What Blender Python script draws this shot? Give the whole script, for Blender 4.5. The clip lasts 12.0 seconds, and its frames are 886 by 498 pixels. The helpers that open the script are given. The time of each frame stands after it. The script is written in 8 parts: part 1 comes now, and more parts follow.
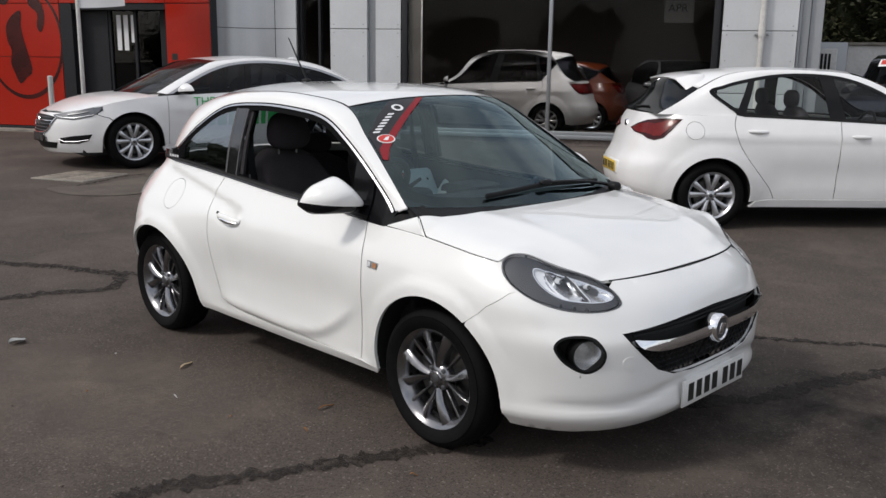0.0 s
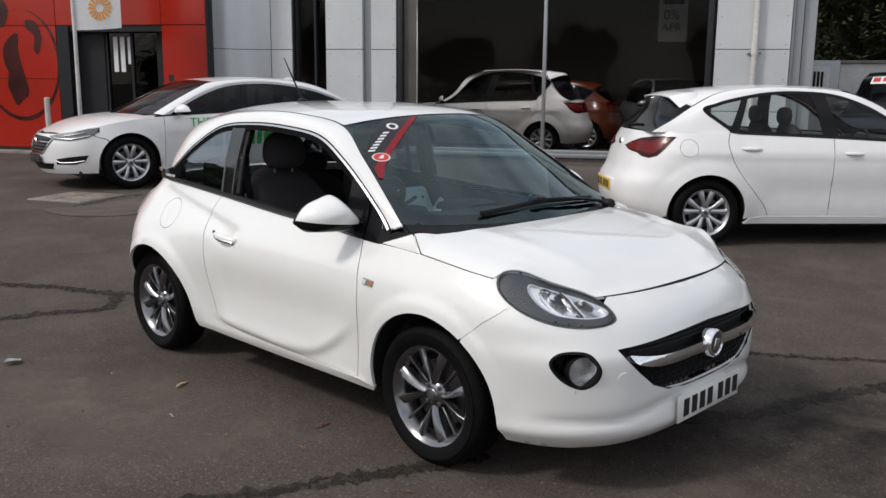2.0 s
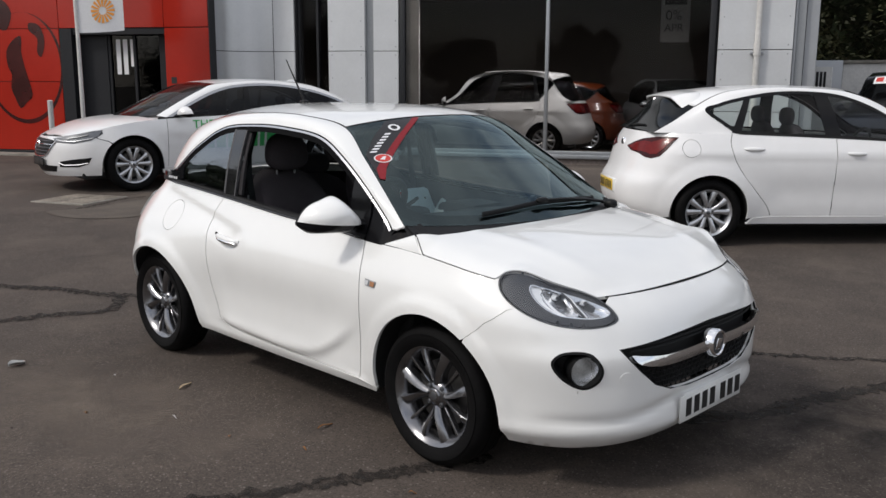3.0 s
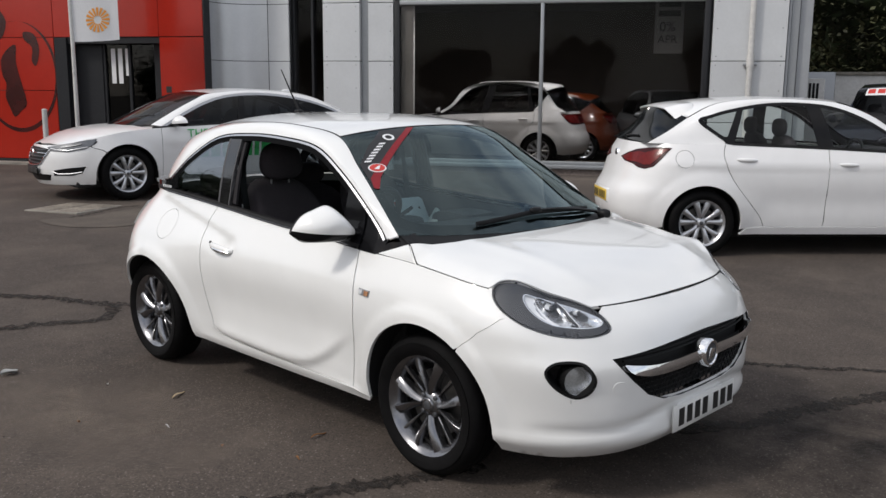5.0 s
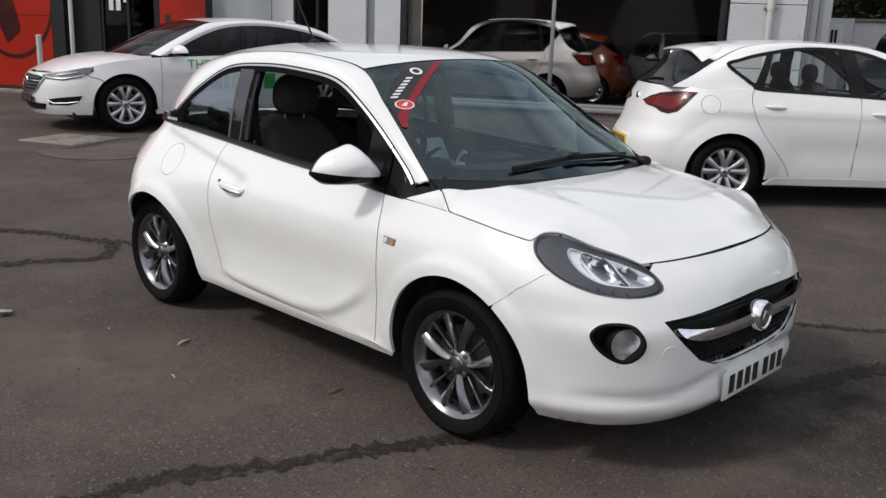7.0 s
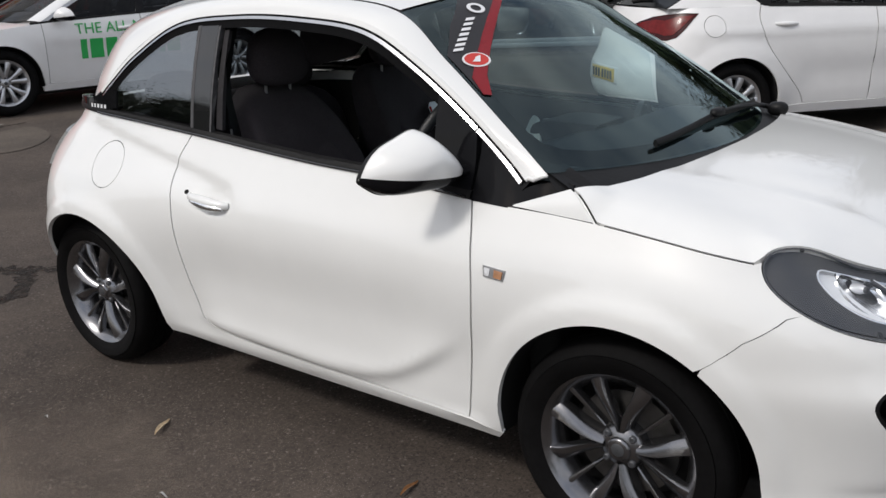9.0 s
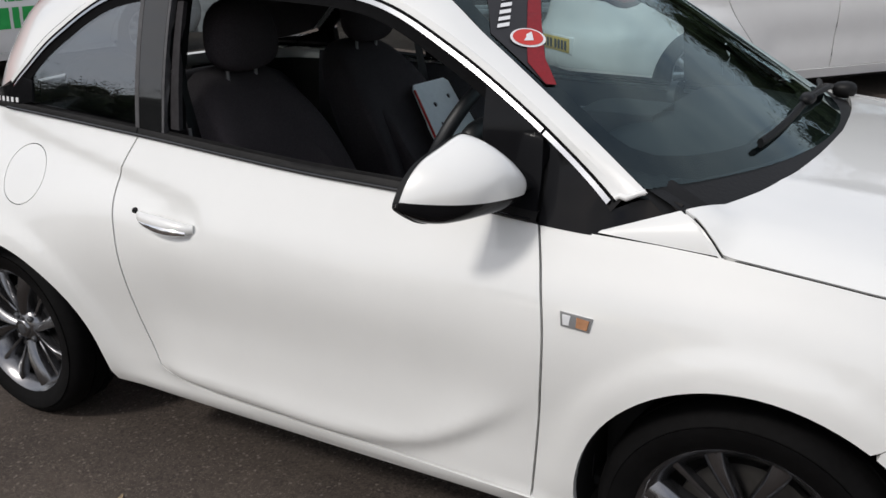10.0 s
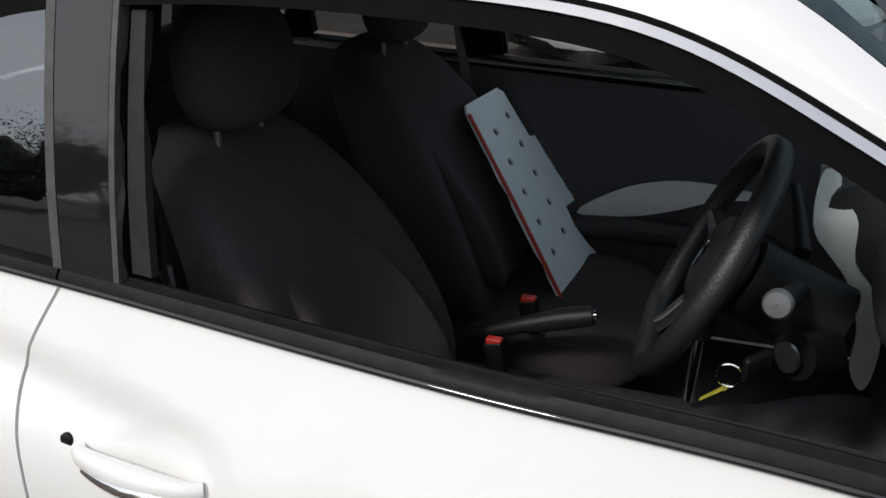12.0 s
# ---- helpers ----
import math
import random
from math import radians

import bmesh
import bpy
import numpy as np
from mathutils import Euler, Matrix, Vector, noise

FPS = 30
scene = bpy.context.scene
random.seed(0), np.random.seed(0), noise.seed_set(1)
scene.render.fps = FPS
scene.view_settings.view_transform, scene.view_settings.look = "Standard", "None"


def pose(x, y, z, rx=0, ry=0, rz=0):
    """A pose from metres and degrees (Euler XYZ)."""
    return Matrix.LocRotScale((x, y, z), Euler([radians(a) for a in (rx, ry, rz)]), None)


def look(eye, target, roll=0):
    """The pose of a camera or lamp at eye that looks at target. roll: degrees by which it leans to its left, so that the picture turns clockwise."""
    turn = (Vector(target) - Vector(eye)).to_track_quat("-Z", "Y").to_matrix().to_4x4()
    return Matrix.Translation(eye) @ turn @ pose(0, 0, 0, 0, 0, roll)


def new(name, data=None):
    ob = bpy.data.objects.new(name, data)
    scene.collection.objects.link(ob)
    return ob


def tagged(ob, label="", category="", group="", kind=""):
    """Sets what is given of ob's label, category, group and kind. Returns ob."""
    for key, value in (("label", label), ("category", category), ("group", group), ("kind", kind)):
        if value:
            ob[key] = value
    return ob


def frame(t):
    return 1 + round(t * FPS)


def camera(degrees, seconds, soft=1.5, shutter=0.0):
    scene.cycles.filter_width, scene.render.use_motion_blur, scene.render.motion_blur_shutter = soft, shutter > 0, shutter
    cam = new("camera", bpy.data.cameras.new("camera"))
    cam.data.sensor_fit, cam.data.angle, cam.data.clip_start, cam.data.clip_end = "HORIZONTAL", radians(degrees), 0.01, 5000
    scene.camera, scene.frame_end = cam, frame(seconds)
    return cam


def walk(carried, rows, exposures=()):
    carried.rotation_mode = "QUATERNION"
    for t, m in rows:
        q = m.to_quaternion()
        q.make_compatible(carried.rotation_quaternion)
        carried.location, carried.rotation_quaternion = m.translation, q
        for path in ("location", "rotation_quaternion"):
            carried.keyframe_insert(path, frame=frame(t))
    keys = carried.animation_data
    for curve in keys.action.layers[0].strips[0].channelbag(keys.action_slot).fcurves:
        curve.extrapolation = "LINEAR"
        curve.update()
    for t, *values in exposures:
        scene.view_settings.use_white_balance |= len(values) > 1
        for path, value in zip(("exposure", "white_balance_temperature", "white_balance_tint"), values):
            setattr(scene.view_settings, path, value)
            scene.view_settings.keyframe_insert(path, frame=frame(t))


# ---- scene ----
from mathutils.geometry import delaunay_2d_cdt

cam = camera(53.4, 12.0)
PATH = [
    (0, (2.487, -3.289, 1.611), (1.12, -1.89, 1.196), 0.8),
    (0.5, (2.488, -3.292, 1.609), (1.123, -1.886, 1.206), 0.8),
    (1, (2.495, -3.294, 1.611), (1.127, -1.889, 1.217), 0.8),
    (1.5, (2.499, -3.29, 1.607), (1.129, -1.884, 1.225), 0.6),
    (2, (2.504, -3.297, 1.606), (1.136, -1.887, 1.234), 0.5),
    (2.5, (2.509, -3.302, 1.606), (1.139, -1.892, 1.239), 0.5),
    (3, (2.512, -3.298, 1.604), (1.138, -1.892, 1.235), 0.3),
    (5, (2.52, -3.303, 1.604), (1.152, -1.885, 1.257), 0.5),
    (5.5, (2.519, -3.301, 1.599), (1.154, -1.882, 1.251), 0.5),
    (6, (2.513, -3.305, 1.596), (1.149, -1.887, 1.238), 0.6),
    (6.5, (2.427, -3.278, 1.579), (1.071, -1.868, 1.165), 1.4),
    (6.7, (2.344, -3.251, 1.575), (0.99, -1.849, 1.131), 1.9),
    (8.3, (1.361, -2.828, 1.524), (0.119, -1.366, 0.961), 0.5),
    (8.5, (1.212, -2.801, 1.518), (0.011, -1.299, 0.969), -1.2),
    (9, (0.877, -2.645, 1.502), (-0.279, -1.127, 0.901), -2.2),
    (9.5, (0.581, -2.483, 1.491), (-0.514, -0.941, 0.838), 0.3),
    (10, (0.271, -2.334, 1.481), (-0.707, -0.725, 0.807), -2.2),
    (10.5, (0.006, -2.148, 1.466), (-0.941, -0.529, 0.772), -1.3),
    (11, (-0.263, -1.965, 1.474), (-1.216, -0.336, 0.811), -0.8),
    (11.5, (-0.53, -1.758, 1.478), (-1.409, -0.106, 0.773), -3.9),
    (12, (-0.772, -1.521, 1.493), (-1.479, 0.17, 0.692), -2.1),
]
walk(cam, [(t, look(eye, target, roll)) for t, eye, target, roll in PATH],
     exposures=[(0.0, 0.04), (6.0, 0.04), (8.5, 0.02), (9.5, -0.09), (11.0, -0.09), (11.5, -0.03), (12.0, 0.11)])

# ---------------------------------------------------------------- light
SUN_TO = Vector((-0.25, -0.675, 0.70)).normalized()
world = bpy.data.worlds.new("sky")
scene.world = world
world.use_nodes = True
wt = world.node_tree
wt.nodes.clear()
w_out = wt.nodes.new("ShaderNodeOutputWorld")
w_bg = wt.nodes.new("ShaderNodeBackground")
w_sky = wt.nodes.new("ShaderNodeTexSky")
w_sky.sky_type = "NISHITA"
w_sky.sun_disc = False
w_sky.sun_elevation = math.asin(SUN_TO.z)
w_sky.sun_rotation = math.atan2(SUN_TO.x, SUN_TO.y)
w_sky.dust_density = 2.0
w_co = wt.nodes.new("ShaderNodeTexCoord")
w_map = wt.nodes.new("ShaderNodeMapping")
w_map.inputs["Scale"].default_value = (1.3, 1.3, 2.0)
w_no = wt.nodes.new("ShaderNodeTexNoise")
w_no.inputs["Scale"].default_value = 1.7
w_no.inputs["Detail"].default_value = 7.0
w_no.inputs["Roughness"].default_value = 0.58
w_ramp = wt.nodes.new("ShaderNodeValToRGB")
w_ramp.color_ramp.elements[0].position = 0.30
w_ramp.color_ramp.elements[1].position = 0.62
w_mix = wt.nodes.new("ShaderNodeMix")
w_mix.data_type = "RGBA"
w_mix.inputs[7].default_value = (7.7, 7.75, 8.05, 1)
wt.links.new(w_co.outputs["Generated"], w_map.inputs["Vector"])
wt.links.new(w_map.outputs["Vector"], w_no.inputs["Vector"])
wt.links.new(w_no.outputs["Fac"], w_ramp.inputs["Fac"])
wt.links.new(w_ramp.outputs["Color"], w_mix.inputs[0])
wt.links.new(w_sky.outputs["Color"], w_mix.inputs[6])
wt.links.new(w_mix.outputs[2], w_bg.inputs["Color"])
w_bg.inputs["Strength"].default_value = 0.127
wt.links.new(w_bg.outputs["Background"], w_out.inputs["Surface"])

sun = new("sun", bpy.data.lights.new("sun", "SUN"))
sun.data.energy = 1.65
sun.data.angle = radians(8)
sun.data.color = (1.0, 0.965, 0.91)
sun.matrix_world = look(SUN_TO * 40, (0, 0, 0))


# ---------------------------------------------------------------- materials
def mat(name, color, rough=0.5, metal=0.0, grain=0.0, scale=40.0, stain=0.0, stain_scale=3.0, bump=0.0, coat=0.0, spec=0.5, emit=0.0, vary=0.0):
    """A surface with grain and stains at two scales, and fine relief."""
    m = bpy.data.materials.new(name)
    m.use_nodes = True
    t = m.node_tree
    b = t.nodes["Principled BSDF"]
    b.inputs["Roughness"].default_value = rough
    b.inputs["Metallic"].default_value = metal
    b.inputs["Coat Weight"].default_value = coat
    b.inputs["Coat Roughness"].default_value = 0.03
    b.inputs["Specular IOR Level"].default_value = spec
    c = (*color, 1.0)
    b.inputs["Base Color"].default_value = c
    if emit:
        b.inputs["Emission Color"].default_value = c
        b.inputs["Emission Strength"].default_value = emit
    co = t.nodes.new("ShaderNodeTexCoord")
    last = None
    for amount, size, detail in ((grain, scale, 4.0), (stain, stain_scale, 5.0)):
        if not amount:
            continue
        n = t.nodes.new("ShaderNodeTexNoise")
        n.inputs["Scale"].default_value = size
        n.inputs["Detail"].default_value = detail
        t.links.new(co.outputs["Object"], n.inputs["Vector"])
        r = t.nodes.new("ShaderNodeMapRange")
        r.inputs["From Min"].default_value = 0.3
        r.inputs["From Max"].default_value = 0.7
        r.inputs["To Min"].default_value = 1 - amount
        r.inputs["To Max"].default_value = 1 + amount
        t.links.new(n.outputs["Fac"], r.inputs["Value"])
        mx = t.nodes.new("ShaderNodeMix")
        mx.data_type, mx.blend_type = "RGBA", "MULTIPLY"
        mx.inputs[0].default_value = 1.0
        mx.inputs[6].default_value = c
        if last:
            t.links.new(last, mx.inputs[6])
        t.links.new(r.outputs["Result"], mx.inputs[7])
        last = mx.outputs[2]
    if vary:
        oi = t.nodes.new("ShaderNodeObjectInfo")
        r = t.nodes.new("ShaderNodeMapRange")
        r.inputs["To Min"].default_value = 1 - vary
        r.inputs["To Max"].default_value = 1 + vary
        t.links.new(oi.outputs["Random"], r.inputs["Value"])
        mx = t.nodes.new("ShaderNodeMix")
        mx.data_type, mx.blend_type = "RGBA", "MULTIPLY"
        mx.inputs[0].default_value = 1.0
        mx.inputs[6].default_value = c
        if last:
            t.links.new(last, mx.inputs[6])
        t.links.new(r.outputs["Result"], mx.inputs[7])
        last = mx.outputs[2]
    if last:
        t.links.new(last, b.inputs["Base Color"])
    if bump:
        n = t.nodes.new("ShaderNodeTexNoise")
        n.inputs["Scale"].default_value = scale
        n.inputs["Detail"].default_value = 5.0
        t.links.new(co.outputs["Object"], n.inputs["Vector"])
        p = t.nodes.new("ShaderNodeBump")
        p.inputs["Strength"].default_value = bump
        p.inputs["Distance"].default_value = 0.004
        t.links.new(n.outputs["Fac"], p.inputs["Height"])
        t.links.new(p.outputs["Normal"], b.inputs["Normal"])
    return m


def glass(name, tint, gloss=1.0, rough=0.0, sheen=(0.9, 0.9, 0.9)):
    """Thin automotive or window glass: see-through with a mirror gloss that grows at a slant."""
    m = bpy.data.materials.new(name)
    m.use_nodes = True
    t = m.node_tree
    t.nodes.clear()
    out = t.nodes.new("ShaderNodeOutputMaterial")
    mix = t.nodes.new("ShaderNodeMixShader")
    ior = 1.0 + 0.62 * gloss
    f0 = ((ior - 1) / (ior + 1)) ** 2
    lw = t.nodes.new("ShaderNodeLayerWeight")
    lw.inputs["Blend"].default_value = 0.5
    pw = t.nodes.new("ShaderNodeMath")
    pw.operation = "POWER"
    pw.inputs[1].default_value = 5.0
    fr = t.nodes.new("ShaderNodeMath")
    fr.operation = "MULTIPLY_ADD"
    fr.inputs[1].default_value, fr.inputs[2].default_value = 1 - f0, f0
    t.links.new(lw.outputs["Facing"], pw.inputs[0])
    t.links.new(pw.outputs["Value"], fr.inputs[0])
    tr = t.nodes.new("ShaderNodeBsdfTransparent")
    tr.inputs["Color"].default_value = (*tint, 1)
    gl = t.nodes.new("ShaderNodeBsdfGlossy")
    gl.inputs["Roughness"].default_value = rough
    gl.inputs["Color"].default_value = (*sheen, 1)
    t.links.new(fr.outputs["Value"], mix.inputs[0])
    t.links.new(tr.outputs["BSDF"], mix.inputs[1])
    t.links.new(gl.outputs["BSDF"], mix.inputs[2])
    t.links.new(mix.outputs["Shader"], out.inputs["Surface"])
    return m


def asphalt_mat():
    """Worn asphalt: stone chips of mixed tone, a few pale ones, broad worn and damp patches."""
    m = mat("asphalt", (0.068, 0.054, 0.0455), rough=0.88, grain=0.38, scale=190, stain=0.26, stain_scale=0.55, bump=0.55, spec=0.3)
    t = m.node_tree
    b = t.nodes["Principled BSDF"]
    co = [n for n in t.nodes if n.type == "TEX_COORD"][0]
    def noise(scale, detail, rough, lo, hi, a, c):
        n = t.nodes.new("ShaderNodeTexNoise")
        n.inputs["Scale"].default_value, n.inputs["Detail"].default_value, n.inputs["Roughness"].default_value = scale, detail, rough
        t.links.new(co.outputs["Object"], n.inputs["Vector"])
        r = t.nodes.new("ShaderNodeMapRange")
        for k, v in (("From Min", lo), ("From Max", hi), ("To Min", a), ("To Max", c)):
            r.inputs[k].default_value = v
        t.links.new(n.outputs["Fac"], r.inputs["Value"])
        return r.outputs["Result"]
    def blend(fac, low, color, kind="MIX"):
        mx = t.nodes.new("ShaderNodeMix")
        mx.data_type, mx.blend_type = "RGBA", kind
        t.links.new(fac, mx.inputs[0])
        t.links.new(low, mx.inputs[6])
        mx.inputs[7].default_value = (*color, 1)
        return mx.outputs[2]
    col = b.inputs["Base Color"].links[0].from_socket
    # chips: each cell has its own tone
    v = t.nodes.new("ShaderNodeTexVoronoi")
    v.inputs["Scale"].default_value = 135.0
    t.links.new(co.outputs["Object"], v.inputs["Vector"])
    sep = t.nodes.new("ShaderNodeSeparateColor")
    t.links.new(v.outputs["Color"], sep.inputs["Color"])
    for out, lo, hi, amount, color in (("Red", 0.6, 1.0, 0.6, (0.112, 0.091, 0.077)), ("Green", 0.6, 1.0, 0.7, (0.026, 0.021, 0.018)), ("Blue", 0.965, 0.99, 0.6, (0.21, 0.185, 0.16))):
        r = t.nodes.new("ShaderNodeMapRange")
        r.inputs["From Min"].default_value, r.inputs["From Max"].default_value, r.inputs["To Max"].default_value = lo, hi, amount
        t.links.new(sep.outputs[out], r.inputs["Value"])
        col = blend(r.outputs["Result"], col, color)
    col = blend(noise(1.5, 8.0, 0.68, 0.48, 0.74, 0.0, 0.5), col, (0.140, 0.112, 0.090))
    col = blend(noise(0.9, 9.0, 0.72, 0.52, 0.70, 0.0, 0.5), col, (0.030, 0.025, 0.022))
    t.links.new(col, b.inputs["Base Color"])
    return m


def seam_mat():
    """Gritty dark tar that breaks up into the asphalt round it."""
    m = mat("crack_tar", (0.020, 0.0165, 0.014), rough=0.85, grain=0.6, scale=140, bump=0.7, spec=0.3)
    t = m.node_tree
    b, out = t.nodes["Principled BSDF"], t.nodes["Material Output"]
    co = [n for n in t.nodes if n.type == "TEX_COORD"][0]
    n = t.nodes.new("ShaderNodeTexNoise")
    n.inputs["Scale"].default_value, n.inputs["Detail"].default_value, n.inputs["Roughness"].default_value = 26.0, 8.0, 0.75
    t.links.new(co.outputs["Object"], n.inputs["Vector"])
    r = t.nodes.new("ShaderNodeMapRange")
    r.inputs["From Min"].default_value, r.inputs["From Max"].default_value, r.inputs["To Max"].default_value = 0.40, 0.54, 0.85
    t.links.new(n.outputs["Fac"], r.inputs["Value"])
    tr = t.nodes.new("ShaderNodeBsdfTransparent")
    mix = t.nodes.new("ShaderNodeMixShader")
    t.links.new(r.outputs["Result"], mix.inputs[0])
    t.links.new(tr.outputs["BSDF"], mix.inputs[1])
    t.links.new(b.outputs["BSDF"], mix.inputs[2])
    t.links.new(mix.outputs["Shader"], out.inputs["Surface"])
    return m


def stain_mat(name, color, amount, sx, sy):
    """A broad worn or darker area of asphalt that fades into the rest with a ragged rim."""
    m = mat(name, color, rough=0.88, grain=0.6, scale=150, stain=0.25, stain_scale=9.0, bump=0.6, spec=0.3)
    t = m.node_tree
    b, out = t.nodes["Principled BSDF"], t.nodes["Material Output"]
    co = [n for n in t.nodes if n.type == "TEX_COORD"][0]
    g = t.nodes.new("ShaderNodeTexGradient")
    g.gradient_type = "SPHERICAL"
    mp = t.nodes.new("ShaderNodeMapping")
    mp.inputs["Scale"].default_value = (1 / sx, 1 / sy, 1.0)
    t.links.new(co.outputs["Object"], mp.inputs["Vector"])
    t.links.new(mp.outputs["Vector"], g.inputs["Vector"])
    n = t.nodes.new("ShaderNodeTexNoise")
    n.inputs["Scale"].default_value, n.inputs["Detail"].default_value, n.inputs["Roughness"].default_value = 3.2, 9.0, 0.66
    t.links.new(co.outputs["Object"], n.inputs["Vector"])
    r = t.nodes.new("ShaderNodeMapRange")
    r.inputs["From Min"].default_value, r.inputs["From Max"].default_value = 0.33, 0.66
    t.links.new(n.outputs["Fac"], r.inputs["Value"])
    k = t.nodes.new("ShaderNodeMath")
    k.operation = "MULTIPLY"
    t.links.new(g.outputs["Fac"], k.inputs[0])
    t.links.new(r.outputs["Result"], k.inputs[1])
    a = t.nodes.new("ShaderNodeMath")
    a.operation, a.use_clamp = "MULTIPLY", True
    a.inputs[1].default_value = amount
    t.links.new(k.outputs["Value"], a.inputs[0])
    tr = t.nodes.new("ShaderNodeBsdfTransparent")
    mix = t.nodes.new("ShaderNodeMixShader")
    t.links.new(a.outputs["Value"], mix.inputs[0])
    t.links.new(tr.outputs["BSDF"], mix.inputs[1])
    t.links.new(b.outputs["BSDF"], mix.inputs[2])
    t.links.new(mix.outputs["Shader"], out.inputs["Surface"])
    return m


M_ASPHALT = asphalt_mat()
M_WHITE = mat("white_paint", (0.80, 0.80, 0.785), rough=0.32, coat=1.0, grain=0.012, scale=6, stain=0.02, stain_scale=2.5)
M_WHITE2 = mat("white_paint_parked", (0.80, 0.795, 0.79), rough=0.35, coat=0.9, grain=0.012, scale=6, stain=0.02)
M_WHITE2.node_tree.nodes["Principled BSDF"].inputs["Coat Roughness"].default_value = 0.12
M_BLACKGLOSS = mat("gloss_black", (0.008, 0.008, 0.009), rough=0.07, spec=0.15, grain=0.1, scale=15)
M_BLACKPLASTIC = mat("black_plastic", (0.0065, 0.0065, 0.007), rough=0.48, spec=0.22, grain=0.15, scale=120, bump=0.15)
M_RUBBER = mat("rubber", (0.013, 0.0125, 0.0125), rough=0.5, spec=0.14, grain=0.2, scale=60, stain=0.25, stain_scale=9, bump=0.2)
M_TYRE = mat("tyre", (0.0045, 0.0043, 0.0045), rough=0.72, spec=0.10, grain=0.2, scale=70, stain=0.3, stain_scale=8, bump=0.25)
M_CHROME = mat("chrome", (0.85, 0.86, 0.88), rough=0.07, metal=1.0, grain=0.03, scale=30)
M_SATIN = mat("satin_strip", (0.42, 0.425, 0.44), rough=0.38, metal=1.0, grain=0.04, scale=30)
M_ALLOY = mat("alloy", (0.21, 0.21, 0.22), rough=0.24, metal=0.95, grain=0.06, scale=40, coat=0.4, stain=0.12, stain_scale=12)
M_STRIP = mat("bright_strip", (0.56, 0.57, 0.59), rough=0.26, metal=1.0, grain=0.04, scale=30)
M_ALLOY_L = mat("alloy_light", (0.52, 0.53, 0.55), rough=0.3, metal=0.85, grain=0.05, scale=40, coat=0.3)
M_MATTE = mat("matte_black_seal_and_shade", (0.0035, 0.0035, 0.004), rough=0.7, spec=0.06, grain=0.2, scale=60)
M_LAMPSILVER = mat("lamp_silver", (0.80, 0.81, 0.83), rough=0.3, metal=0.3, grain=0.04, scale=40)
M_PILLAR = mat("pillar_gloss", (0.012, 0.012, 0.013), rough=0.04, spec=0.85, grain=0.1, scale=15)
M_FOGLENS = mat("fog_lens", (0.34, 0.34, 0.33), rough=0.2, coat=1.0, grain=0.12, scale=120)
M_STEEL = mat("brake_steel", (0.11, 0.105, 0.10), rough=0.5, metal=0.8, grain=0.2, scale=25)
M_DARK = mat("dark_liner_and_shade", (0.006, 0.006, 0.006), rough=0.8, grain=0.2, scale=20)
M_FABRIC = mat("seat_fabric", (0.045, 0.037, 0.041), rough=0.92, grain=0.35, scale=320, bump=0.5, stain=0.12, stain_scale=7)
M_LINING = mat("door_lining", (0.070, 0.066, 0.072), rough=0.7, spec=0.25, grain=0.2, scale=200, bump=0.2)
M_DASH = mat("dash_plastic", (0.028, 0.028, 0.032), rough=0.6, grain=0.2, scale=260, bump=0.3)
M_LEATHER = mat("wheel_leather", (0.017, 0.018, 0.02), rough=0.42, grain=0.2, scale=300, bump=0.3)
M_TRIM = mat("pale_trim", (0.72, 0.72, 0.69), rough=0.4, grain=0.03, scale=30, coat=0.3)
M_BOARD = mat("pale_blue_board", (0.84, 0.91, 0.95), rough=0.5, grain=0.03, scale=50, stain=0.05)
M_RED = mat("red_plastic", (0.55, 0.035, 0.025), rough=0.4, grain=0.05, scale=40)
M_STRIPRED = mat("red_strip", (0.22, 0.010, 0.016), rough=0.5, spec=0.3, grain=0.25, scale=400)
M_STRIPBLACK = mat("black_strip", (0.010, 0.009, 0.011), rough=0.4, grain=0.1, scale=60)
M_INK = mat("white_ink", (0.75, 0.75, 0.76), rough=0.5, grain=0.02, scale=50)
M_GREENINK = mat("green_ink", (0.03, 0.42, 0.10), rough=0.4, grain=0.03, scale=40)
M_BLACKINK = mat("black_ink", (0.012, 0.012, 0.012), rough=0.5, grain=0.05, scale=40)
M_AMBER = mat("amber_lens", (0.42, 0.21, 0.11), rough=0.15, coat=0.8, grain=0.2, scale=80)
M_TAIL = mat("tail_lens", (0.035, 0.002, 0.003), rough=0.25, coat=0.1, spec=0.2, grain=0.3, scale=26)
M_TAILBRIGHT = mat("tail_lens_bright", (0.13, 0.006, 0.006), rough=0.25, coat=0.1, spec=0.2, grain=0.2, scale=26)
M_REFLECTOR = mat("lamp_reflector", (0.86, 0.87, 0.89), rough=0.24, metal=1.0, grain=0.05, scale=40)
M_LAMPDARK = mat("lamp_bezel", (0.085, 0.088, 0.095), rough=0.3, metal=0.4, grain=0.2, scale=30)
M_PLATE_W = mat("plate_white", (0.68, 0.68, 0.66), rough=0.4, grain=0.02, scale=40)
M_PLATE_Y = mat("plate_yellow", (0.62, 0.42, 0.05), rough=0.4, grain=0.02, scale=40)
M_GLASS = glass("windscreen_glass", (0.46, 0.58, 0.59), 1.2, 0.0, (0.80, 0.98, 1.0))
M_GLASSQ = glass("quarter_glass", (0.42, 0.46, 0.47), 2.8, 0.0, (0.86, 0.90, 0.95))
M_LIP = mat("grey_black_rubber", (0.026, 0.024, 0.026), rough=0.55, spec=0.2, grain=0.2, scale=60)
